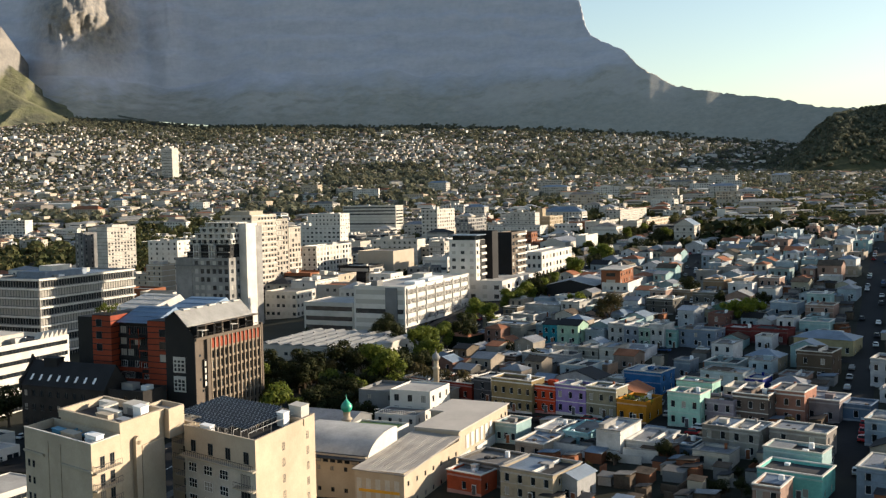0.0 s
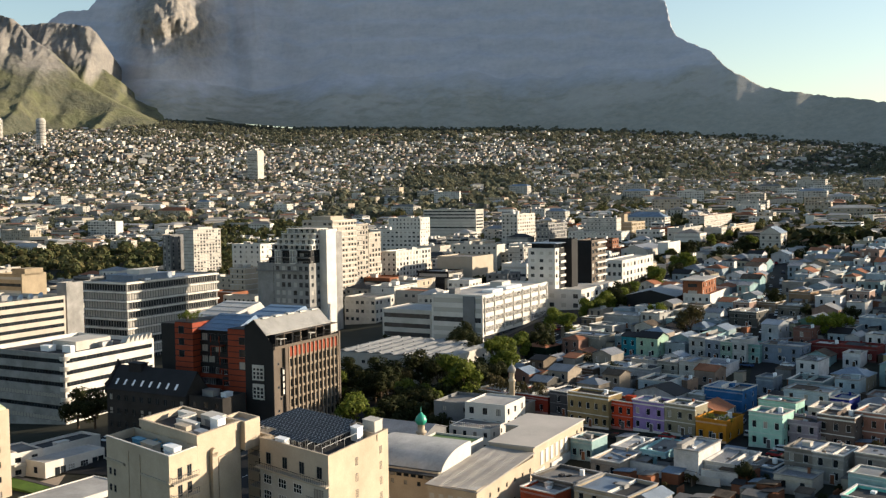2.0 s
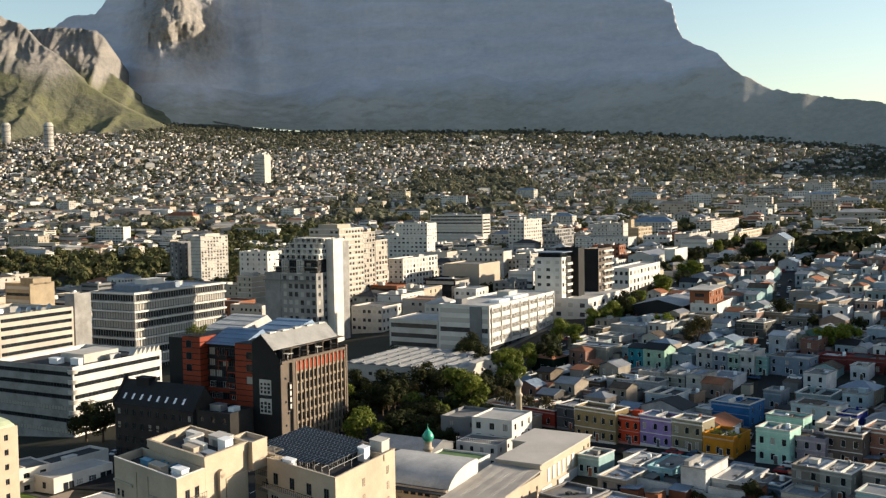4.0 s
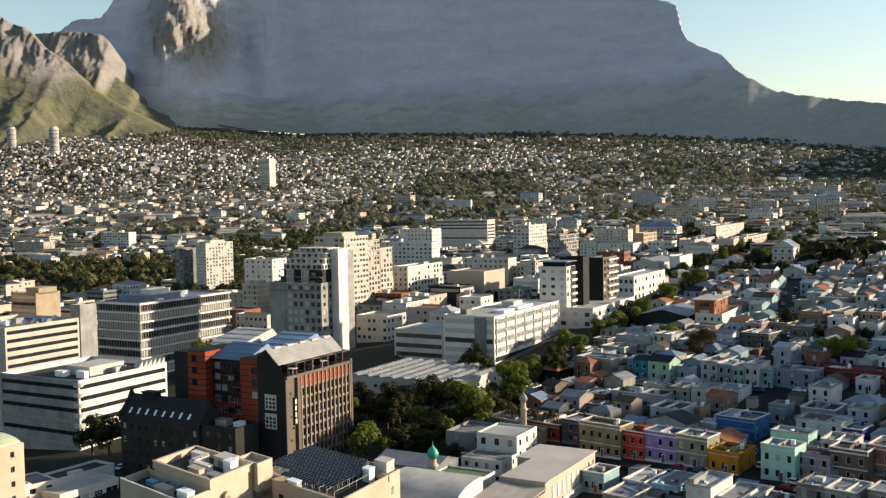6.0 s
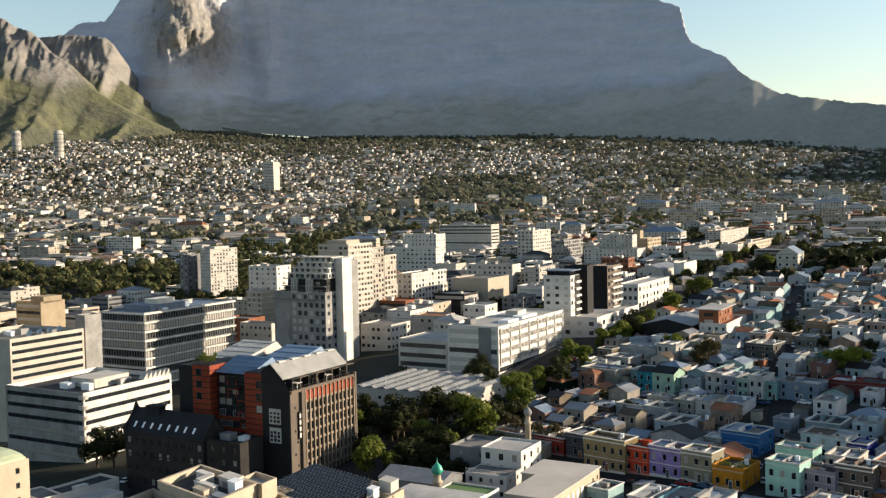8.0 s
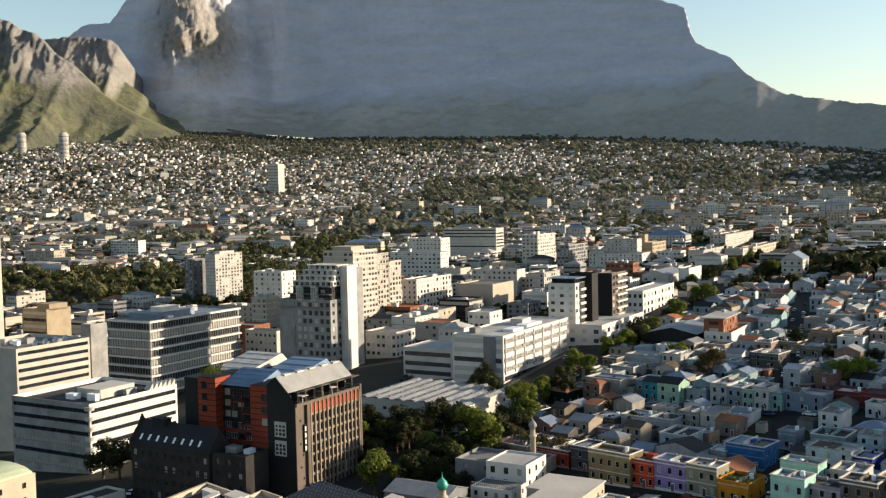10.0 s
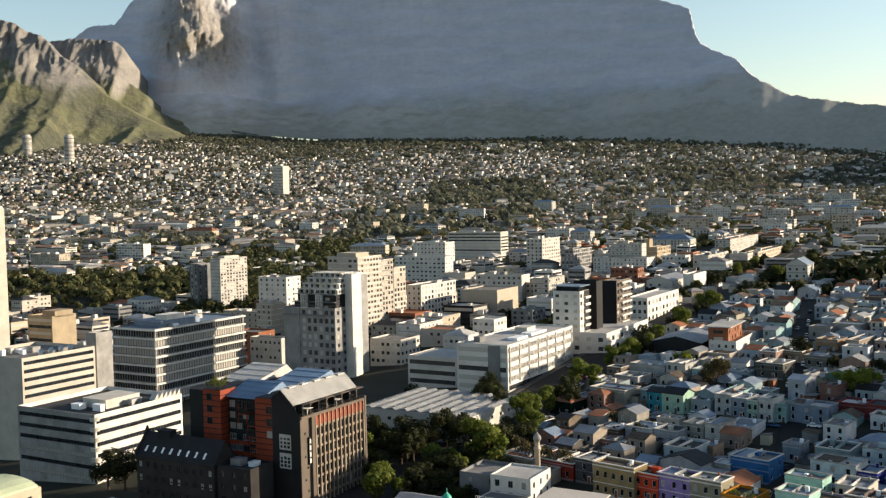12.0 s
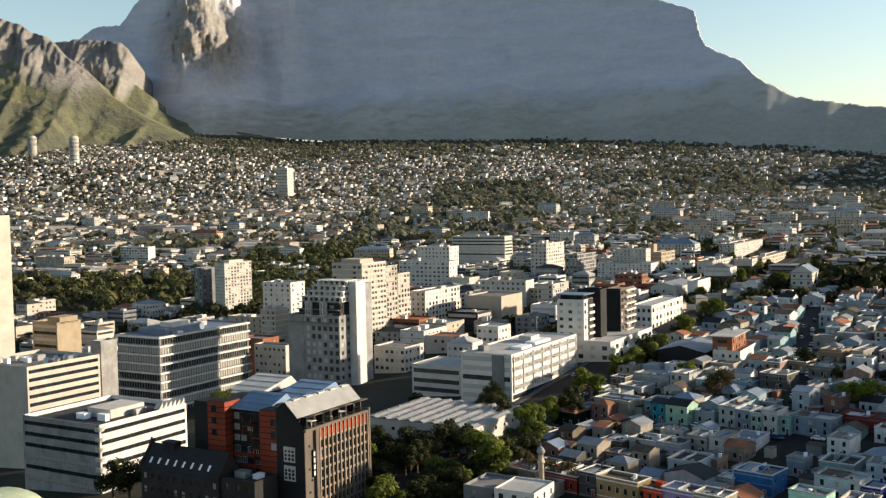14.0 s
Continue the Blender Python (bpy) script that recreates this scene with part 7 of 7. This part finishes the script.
FWALL = palette("suburb_walls", ((0.62, 0.59, 0.54), (0.74, 0.72, 0.68), (0.44, 0.39, 0.32), (0.68, 0.64, 0.57), (0.36, 0.31, 0.26), (0.57, 0.52, 0.45), (0.5, 0.43, 0.34), (0.28, 0.25, 0.225)))
FROOF = palette("suburb_roofs", ((0.26, 0.125, 0.08), (0.2, 0.195, 0.19), (0.38, 0.36, 0.34), (0.15, 0.15, 0.152), (0.3, 0.17, 0.11), (0.52, 0.5, 0.47), (0.17, 0.165, 0.16), (0.27, 0.26, 0.25)))
places = []
for k in range(46000):
    y = 600 + 2520 * rnd.random() ** 0.8
    x = rnd.uniform(-0.5, 0.62) * y
    left = x < 0.32 * (y - 200) - 60
    if y < (1080 if left else 600) or not free(x, y, 10):
        continue
    dens = 0.62 + 0.6 * noise.noise((x / 200, y / 260, 4)) + 0.35 * noise.noise((x / 60, y / 90, 9))
    if -0.14 < x / y < 0.05 and 1350 < y < 1750:
        dens *= 0.4
    if (-110 < x < 140 and 1850 < y < 2360) or (-320 < x < -150 and y < 1330) or (-500 < x < -270 and y < 1120):
        dens *= 0.22
    if x > 0.1 * y and y > 1300:
        dens *= 0.62
    if x > 0.33 * y and y > 1300:
        dens *= 0.6
    if y > 2750 and x > -0.12 * y:
        dens *= 0.7
    if rnd.random() > dens * 0.9:
        continue
    big = rnd.random() < (0.07 if y < 1500 else 0.04)
    places.append((x, y, rnd.uniform(14, 24) if big else rnd.uniform(6, 11.5), rnd.uniform(9, 13) if big else rnd.uniform(5, 8), rnd.choice((6, 7, 9)) if big else rnd.choice((2.8, 3.0, 3.2, 3.6, 5.6))))
for k in range(70):
    y = rnd.uniform(1120, 1900)
    x = -rnd.uniform(0.18, 0.48) * y
    if free(x, y, 20):
        places.insert(0, (x, y, rnd.uniform(26, 54), rnd.uniform(13, 20), rnd.choice((5, 6, 7.5, 9))))
cells, kept = set(), []
for q in places:
    c = (int(q[0] / 12), int(q[1] / 15))
    if c not in cells:
        cells.add(c)
        kept.append(q)
far_houses("suburb_houses", kept, FWALL, FROOF, "pale suburban houses with mixed roofs spread over the slope", 5)


def leaf_clumps(name, trees, material, label, seed, n=34, size=0.3):
    """Woods far off: every crown a loose cluster of leaf sprays."""
    r = np.random.default_rng(seed)
    t = np.array(trees)
    m = len(t)
    d = r.normal(size=(m, n, 3))
    d /= np.linalg.norm(d, axis=2, keepdims=True)
    rad = r.uniform(0.45, 1.0, (m, n, 1)) * t[:, None, 3:4]
    cen = t[:, None, :3] + d * rad * np.array([1, 1, 0.85]) + np.array([0, 0, 1]) * t[:, None, 3:4] * 0.75
    a = r.normal(size=(m, n, 3))
    a /= np.linalg.norm(a, axis=2, keepdims=True)
    b = np.cross(a, d)
    b /= np.linalg.norm(b, axis=2, keepdims=True) + 1e-6
    a = np.cross(b, d + 0.4 * a)
    s = (t[:, None, 3:4] * size * r.uniform(0.7, 1.3, (m, n, 1)))
    q = np.stack([cen - a * s - b * s, cen + a * s - b * s * 0.6, cen + a * s * 0.8 + b * s, cen - a * s * 0.6 + b * s], 2).reshape(-1, 3)
    me = bpy.data.meshes.new(name)
    me.vertices.add(len(q))
    me.vertices.foreach_set("co", q.astype(np.float32).ravel())
    k = len(q) // 4
    me.loops.add(len(q))
    me.loops.foreach_set("vertex_index", np.arange(len(q), dtype=np.int32))
    me.polygons.add(k)
    me.polygons.foreach_set("loop_start", np.arange(0, len(q), 4, dtype=np.int32))
    me.update()
    me.validate()
    me.materials.append(material)
    return tagged(new(name, me), label, "trees", "", "stuff")


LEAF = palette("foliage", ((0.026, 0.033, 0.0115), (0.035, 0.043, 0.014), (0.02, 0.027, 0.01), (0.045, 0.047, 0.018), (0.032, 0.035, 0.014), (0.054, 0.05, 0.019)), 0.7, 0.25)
# Far foliage is paled well past near leaves: haze put into its colour.
HAZELEAF = palette("haze_paled_foliage", ((0.15, 0.158, 0.108), (0.18, 0.178, 0.118), (0.13, 0.14, 0.1), (0.205, 0.187, 0.122), (0.155, 0.156, 0.112)), 0.8, 0.35)
# Park belts take a tone between near and haze-paled leaves.
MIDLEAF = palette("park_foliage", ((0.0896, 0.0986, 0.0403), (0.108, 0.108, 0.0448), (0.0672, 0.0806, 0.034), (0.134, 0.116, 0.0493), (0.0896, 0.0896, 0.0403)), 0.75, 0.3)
LEAFB = palette("bright_foliage", ((0.11, 0.14, 0.022), (0.16, 0.19, 0.032), (0.075, 0.098, 0.017), (0.18, 0.2, 0.038)), 0.6, 0.4)
LEAFO = palette("olive_foliage", ((0.075, 0.0638, 0.0263), (0.105, 0.0825, 0.0338), (0.0525, 0.045, 0.0188)), 0.7, 0.3)
LEAFY = palette("yellow_green_foliage", ((0.17, 0.204, 0.0255), (0.221, 0.238, 0.034), (0.119, 0.153, 0.017)), 0.6, 0.35)
taken = {(int((q[0] + a) // 6), int((q[1] + b) // 6)) for q in kept for a in (-q[2] * 0.4, 0, q[2] * 0.4) for b in (-q[3] * 0.4, 0, q[3] * 0.4)}
woods = []
for k in range(42000):
    y = 520 + 2900 * rnd.random() ** 0.75
    x = rnd.uniform(-0.5, 0.58) * y
    r = rnd.uniform(2.4, 4.4) if y < 1100 else rnd.uniform(2.4, 4.8)
    left = x < 0.32 * (y - 200) - 60
    if not free(x, y, r) or near_road(x, y, r) or (int(x // 6), int(y // 6)) in taken:
        continue
    if y > 1200 and noise.noise((x / 130, y / 170, 3)) < 0.0 and rnd.random() < 0.3:
        continue
    if left and y < 1080 and not (-260 < x < -50 and 760 < y < 1050) and rnd.random() < 0.6:
        continue
    woods.append((x, y, ground_z(x, y), r))
for k in range(2600):
    y = rnd.uniform(600, 1500)
    x = rnd.uniform(0.12, 0.56) * y
    if free(x, y, 3) and not near_road(x, y, 3) and (int(x // 6), int(y // 6)) not in taken:
        woods.append((x, y, ground_z(x, y), rnd.uniform(2.8, 5.5)))
for k in range(3400):
    y = rnd.uniform(2850, 3480)
    x = rnd.uniform(-0.32, 0.6) * y
    if noise.noise((x / 150, y / 200, 8)) < -0.25 and y < 3300:
        continue
    if y < 3290:
        woods.append((x, y, ground_z(x, y), rnd.uniform(4, 8)))
for k in range(2600):
    q, y = rnd.uniform(0.38, 0.66), rnd.uniform(1980, 2650)
    woods.append((q * y, y, hill_z(q * y, y), rnd.uniform(3.5, 7)))
for k in range(500):
    x, y = rnd.uniform(-255, -60), rnd.uniform(770, 1050)
    if free(x, y, 3):
        woods.append((x, y, ground_z(x, y), rnd.uniform(4, 7)))
for x0, x1, y0, y1, n in ((-320, -150, 980, 1330, 230), (-500, -270, 900, 1120, 130), (-500, -380, 1290, 1520, 110), (-110, 140, 1850, 2360, 240), (250, 620, 2000, 2480, 260), (220, 275, 590, 720, 45)):
    for k in range(n):
        x, y = rnd.uniform(x0, x1), rnd.uniform(y0, y1)
        if free(x, y, 3):
            woods.append((x, y, ground_z(x, y), rnd.uniform(5, 8.5)))
for k in range(230):
    x, y = rnd.uniform(-0.13, 0.06), rnd.uniform(1330, 1800)
    woods.append((x * y, y, ground_z(x * y, y), rnd.uniform(5, 9)))
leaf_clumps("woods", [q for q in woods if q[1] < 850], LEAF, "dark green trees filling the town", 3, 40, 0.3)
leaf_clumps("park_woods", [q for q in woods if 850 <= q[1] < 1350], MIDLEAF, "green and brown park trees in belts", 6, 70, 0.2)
leaf_clumps("far_woods", [q for q in woods if q[1] >= 1350], HAZELEAF, "green trees on the far slopes, pale with painted haze", 4, 20, 0.38)


def tube(bm, p, q, r0, r1, seg=7):
    ax = (q - p).normalized()
    sd = ax.cross(Vector((0.3, 0.9, 0.1))).normalized()
    up = ax.cross(sd)
    rings = [[bm.verts.new(c + (sd * math.cos(2 * math.pi * k / seg) + up * math.sin(2 * math.pi * k / seg)) * r) for k in range(seg)] for c, r in ((p, r0), (q, r1))]
    for k in range(seg):
        bm.faces.new((rings[0][k], rings[0][(k + 1) % seg], rings[1][(k + 1) % seg], rings[1][k]))


def tree_kind(seed, leaf, label, n=1500, spread=0.42):
    """A street tree one metre high, to be scaled: tapered trunk, limbs, crown of leaf sprays in lobes."""
    r = random.Random(seed)
    ob = thing("tree", label, "tree", pose(0, -900 - seed * 20, 0), "street trees")
    bm = bmesh.new()
    tube(bm, Vector((0, 0, -0.1)), Vector((0.01, 0, 0.3)), 0.035, 0.024)
    lobes = []
    for k in range(8):
        a = 2 * math.pi * k / 8 + r.uniform(-0.3, 0.3)
        rr, zz = r.uniform(0.1, 0.27) * spread / 0.42, r.uniform(0.27, 0.85)
        c = Vector((math.cos(a) * rr, math.sin(a) * rr, zz))
        tube(bm, Vector((0.01, 0, r.uniform(0.2, 0.3))), c, 0.014, 0.005, 5)
        lobes.append((c, r.uniform(0.14, 0.22)))
    lobes.append((Vector((0, 0, 0.82)), 0.17))
    part("trunk", bm, BARK, ob)
    vs, fs = [], []
    for k in range(n):
        c, rad = r.choice(lobes)
        d = Vector((r.gauss(0, 1), r.gauss(0, 1), r.gauss(0, 1) * 0.9)).normalized()
        p = c + d * rad * r.uniform(0.55, 1.05)
        a = d.cross(Vector((r.gauss(0, 1), r.gauss(0, 1), r.gauss(0, 1)))).normalized()
        b = a.cross(d + 0.5 * Vector((r.gauss(0, 1), r.gauss(0, 1), r.gauss(0, 1)))).normalized()
        s = r.uniform(0.014, 0.03)
        i = len(vs)
        vs += [p - a * s - b * s * 0.5, p + a * s * 0.3 - b * s, p + a * s + b * s * 0.4, p - a * s * 0.2 + b * s]
        fs.append((i, i + 1, i + 2, i + 3))
    me = bpy.data.meshes.new("crown")
    me.from_pydata(vs, [], fs)
    me.materials.append(leaf)
    part("crown", me, leaf, ob)
    return ob


# the kinds stand far behind the view, one metre high, and are taken away once copied
KINDS = [tree_kind(1, LEAFB, "bright green leafy street tree", 2600, 0.36), tree_kind(2, LEAF, "dark green broad street tree", 2600, 0.5), tree_kind(3, LEAFO, "olive brown thin street tree", 1500, 0.45), tree_kind(4, LEAFY, "yellow-green bushy tree between houses", 2200, 0.6), tree_kind(5, LEAFB, "leafy potted shrub on a roof terrace", 700, 0.6)]


def tree(x, y, h, kind):
    m = Matrix.Translation((x, y, ground_z(x, y))) @ Matrix.Rotation(rnd.uniform(0, 6.28), 4, "Z") @ Matrix.Diagonal((h * 1.05, h * 1.05, h, 1))
    return copy_thing(KINDS[kind], m)


TREES = ((-30, 285, 14, 0), (-24, 286, 9.1, 0), (-16, 311, 11.6, 0), (-10, 309, 9.7, 0), (-2, 316, 17, 0), (2, 311, 16, 0), (16, 361, 13.3, 0), (13, 358, 13, 0))
TREES2 = ((-38, 350, 13, 1), (-29, 345, 13, 1), (-21, 341, 12, 1), (-13, 346, 14, 1), (-7, 341, 13, 1), (2, 390, 12, 1), (-2, 392, 11, 1), (5, 379, 12, 1), (-31, 428, 7, 1))
TREES3 = ((38, 407, 13.8, 0), (43, 399, 12.4, 0), (55, 440, 11.2, 0), (61, 443, 10.8, 0), (75, 479, 12, 1), (78, 469, 12, 1), (118, 554, 14, 0), (123, 549, 15.7, 0))
TREES4 = ((88, 385, 13, 2), (86, 391, 10, 2), (131, 357, 10.7, 3), (128, 363, 8.6, 3), (135, 359, 9.3, 3), (83, 422, 8.4, 3), (-126, 332, 14, 1), (-119, 328, 14, 1))
TREES5 = ((50, 332, 6.7, 1), (44, 353, 6, 1), (62, 220, 5.9, 1), (66, 195, 4, 1), (134, 392, 7, 1), (130, 418, 9.8, 1), (147, 380, 6.9, 1), (24, 379, 10.7, 0), (32, 376, 10.6, 1))
for x, y, h, k in TREES + TREES2 + TREES3 + TREES4 + TREES5:
    tree(x, y, h, k)
for k in range(9):
    copy_thing(KINDS[4], Matrix.Translation(rd.matrix_world @ Vector((-37 + (k % 5) * 1.4, 2.2 + (k // 5) * 3.5, 33.4))) @ Matrix.Rotation(k, 4, "Z") @ Matrix.Scale(2.2 + (k % 3) * 0.5, 4))
for k in range(7):
    x, y = 68.2 - k * 0.95, 253.6 + k * 0.85
    copy_thing(KINDS[4], Matrix.Translation((x, y, ground_z(66.6, 253) + 4.9)) @ Matrix.Rotation(k, 4, "Z") @ Matrix.Scale(1.5 + (k % 3) * 0.35, 4))
for k in range(90):
    x, y = city(rnd.uniform(250, 900), rnd.choice((-152, -186, -148, -190)) + rnd.uniform(-3, 3))
    if free(x, y, 2):
        tree(x, y, rnd.uniform(8, 13), rnd.choice((0, 1, 1)))
for k in range(46):
    x, y = city(rnd.uniform(240, 560), rnd.choice((-149, -145, -187)) + rnd.uniform(-2, 2))
    if clear_plot(x, y, 2, 2, 0):
        tree(x, y, rnd.uniform(9, 14), rnd.choice((0, 1, 1)) if y > 340 else 1)
for k in range(60):
    x, y = rnd.uniform(40, 100), rnd.uniform(178, 234)
    if free(x, y, 1.2) and not near_road(x, y, 1):
        tree(x, y, rnd.uniform(1.8, 4.5), rnd.choice((1, 1, 2)))
for k in range(60):
    x, y = rnd.uniform(40, 280), rnd.uniform(240, 600)
    if free(x, y, 2.5) and x < y * 0.52 and clear_plot(x, y, 3, 3, 0) and not near_road(x, y, 1):
        tree(x, y, rnd.uniform(4, 9), rnd.choice((1, 1, 2, 3, 0)))
for k in range(70):
    x, y = rnd.uniform(-48, 8), rnd.uniform(275, 345)
    if free(x, y, 2) and not near_road(x, y, -8):
        tree(x, y, rnd.uniform(6, 12), rnd.choice((1, 1, 1, 2)))


def palm(x, y, h):
    ob = thing("palm_tree", "palm with drooping fronds and thin trunk", "palm", pose(x, y, ground_z(x, y)), "palms")
    bm = bmesh.new()
    tube(bm, Vector((0, 0, -1)), Vector((0, 0, h * 0.8)), 0.22, 0.16)
    part("trunk", bm, BARK, ob)
    for k in range(26):
        bm = bmesh.new()
        a, lift = k * 2.4, (k % 5) * 0.28
        c, q = math.cos(a), math.sin(a)
        pts = [(0, 0), (0.7, 0.35 + lift), (1.4, 0.35 + lift * 1.5), (2.0, -0.1 + lift * 1.4), (2.4, -0.9 + lift), (2.55, -1.5 + lift * 0.6)]
        for (r0, z0), (r1, z1) in zip(pts, pts[1:]):
            for sgn in (-1, 1):
                for e in range(3):
                    f0, f1 = e / 3, (e + 0.55) / 3
                    ra, rb, za, zb = r0 + (r1 - r0) * f0, r0 + (r1 - r0) * f1, z0 + (z1 - z0) * f0, z0 + (z1 - z0) * f1
                    poly(bm, ((c * ra, q * ra, h * 0.8 + za), (c * rb, q * rb, h * 0.8 + zb), (c * (rb + 0.25) - q * 0.42 * sgn, q * (rb + 0.25) + c * 0.42 * sgn, h * 0.8 + zb - 0.3), (c * (ra + 0.22) - q * 0.42 * sgn, q * (ra + 0.22) + c * 0.42 * sgn, h * 0.8 + za - 0.32)))
        part("frond", bm, LEAFO, ob)


for x, y, h in ((12, 316, 8.2), (15, 311, 8.1), (19, 306, 7.9), (24, 304, 7.6), (10, 323, 7.4)):
    palm(x, y, h)

# ---- parked cars ----
TYRE = mat("tyre_rubber", (0.02, 0.02, 0.02), 0.9)


def car_kind(colour, word):
    ob = thing("car", word + " parked hatchback car", "car", pose(0, -1000, 0), "parked cars")
    paint = mat("car_paint", colour, 0.25, 0.05)
    bm = bmesh.new()
    prof = ((-2.1, 0.35), (-2.15, 0.75), (-1.9, 0.9), (-1.0, 0.95), (1.3, 0.95), (2.0, 0.85), (2.1, 0.4))
    rows = [[bm.verts.new((s * 0.85, y, z)) for y, z in prof] for s in (-1, 1)]
    bm.faces.new(rows[0])
    bm.faces.new(rows[1][::-1])
    for k in range(len(prof)):
        j = (k + 1) % len(prof)
        bm.faces.new((rows[0][k], rows[1][k], rows[1][j], rows[0][j]))
    bmesh.ops.recalc_face_normals(bm, faces=bm.faces[:])
    part("body", bm, paint, ob)
    bm = bmesh.new()
    a = [bm.verts.new(p) for p in ((-0.8, -1.7, 0.93), (0.8, -1.7, 0.93), (0.8, 1.0, 0.93), (-0.8, 1.0, 0.93))]
    b = [bm.verts.new(p) for p in ((-0.66, -1.3, 1.42), (0.66, -1.3, 1.42), (0.66, 0.3, 1.42), (-0.66, 0.3, 1.42))]
    for k in range(4):
        bm.faces.new((a[k], a[(k + 1) % 4], b[(k + 1) % 4], b[k]))
    part("glazing", bm, GLASS, ob)
    bm = bmesh.new()
    box(bm, -0.67, 0.67, -1.32, 0.32, 1.41, 1.47)
    part("car_roof", bm, paint, ob)
    for sx in (-0.78, 0.78):
        for sy in (-1.35, 1.3):
            bm = bmesh.new()
            bmesh.ops.create_cone(bm, cap_ends=True, segments=14, radius1=0.32, radius2=0.32, depth=0.2, matrix=Matrix.Translation((sx, sy, 0.32)) @ Matrix.Rotation(radians(90), 4, "Y"))
            part("wheel", bm, TYRE, ob)
    return ob


CARS = [car_kind(c, wd) for c, wd in (((0.75, 0.75, 0.75), "white"), ((0.3, 0.31, 0.32), "silver grey"), ((0.03, 0.03, 0.035), "black"), ((0.35, 0.03, 0.03), "dark red"), ((0.04, 0.09, 0.2), "dark blue"))]


def put_car(x, y, heading):
    k = rnd.choice((0, 0, 1, 1, 2, 3, 4))
    m = pose(x, y, ground_z(x, y) + 0.22, 0, 0, heading)
    return copy_thing(CARS[k], m)


for x0, y0, x1, y1, wd in STREETS[1:6]:
    ln = math.hypot(x1 - x0, y1 - y0)
    hd = math.degrees(math.atan2(-(x1 - x0), y1 - y0))
    nx, ny = (y1 - y0) / ln, -(x1 - x0) / ln
    for k in range(int(ln / 6)):
        for sd in (-1, 1):
            if rnd.random() < 0.24:
                q = (k + 0.5) * 6 / ln
                put_car(x0 + (x1 - x0) * q + nx * sd * (wd / 2 - 1.2), y0 + (y1 - y0) * q + ny * sd * (wd / 2 - 1.2), hd)
for k in range(26):
    x, y = city(rnd.uniform(260, 640), -168 + rnd.choice((-9.5, -5.5, 5.5, 9.5)))
    put_car(x, y, -TURN)
for k in range(22):
    put_car(-160 + (k % 11) * 5.2, 283 + (k // 11) * 13 + (k % 11) * 1.2, -15)
for o in CARS + KINDS:
    for ch_ob in list(o.children_recursive) + [o]:
        bpy.data.objects.remove(ch_ob)
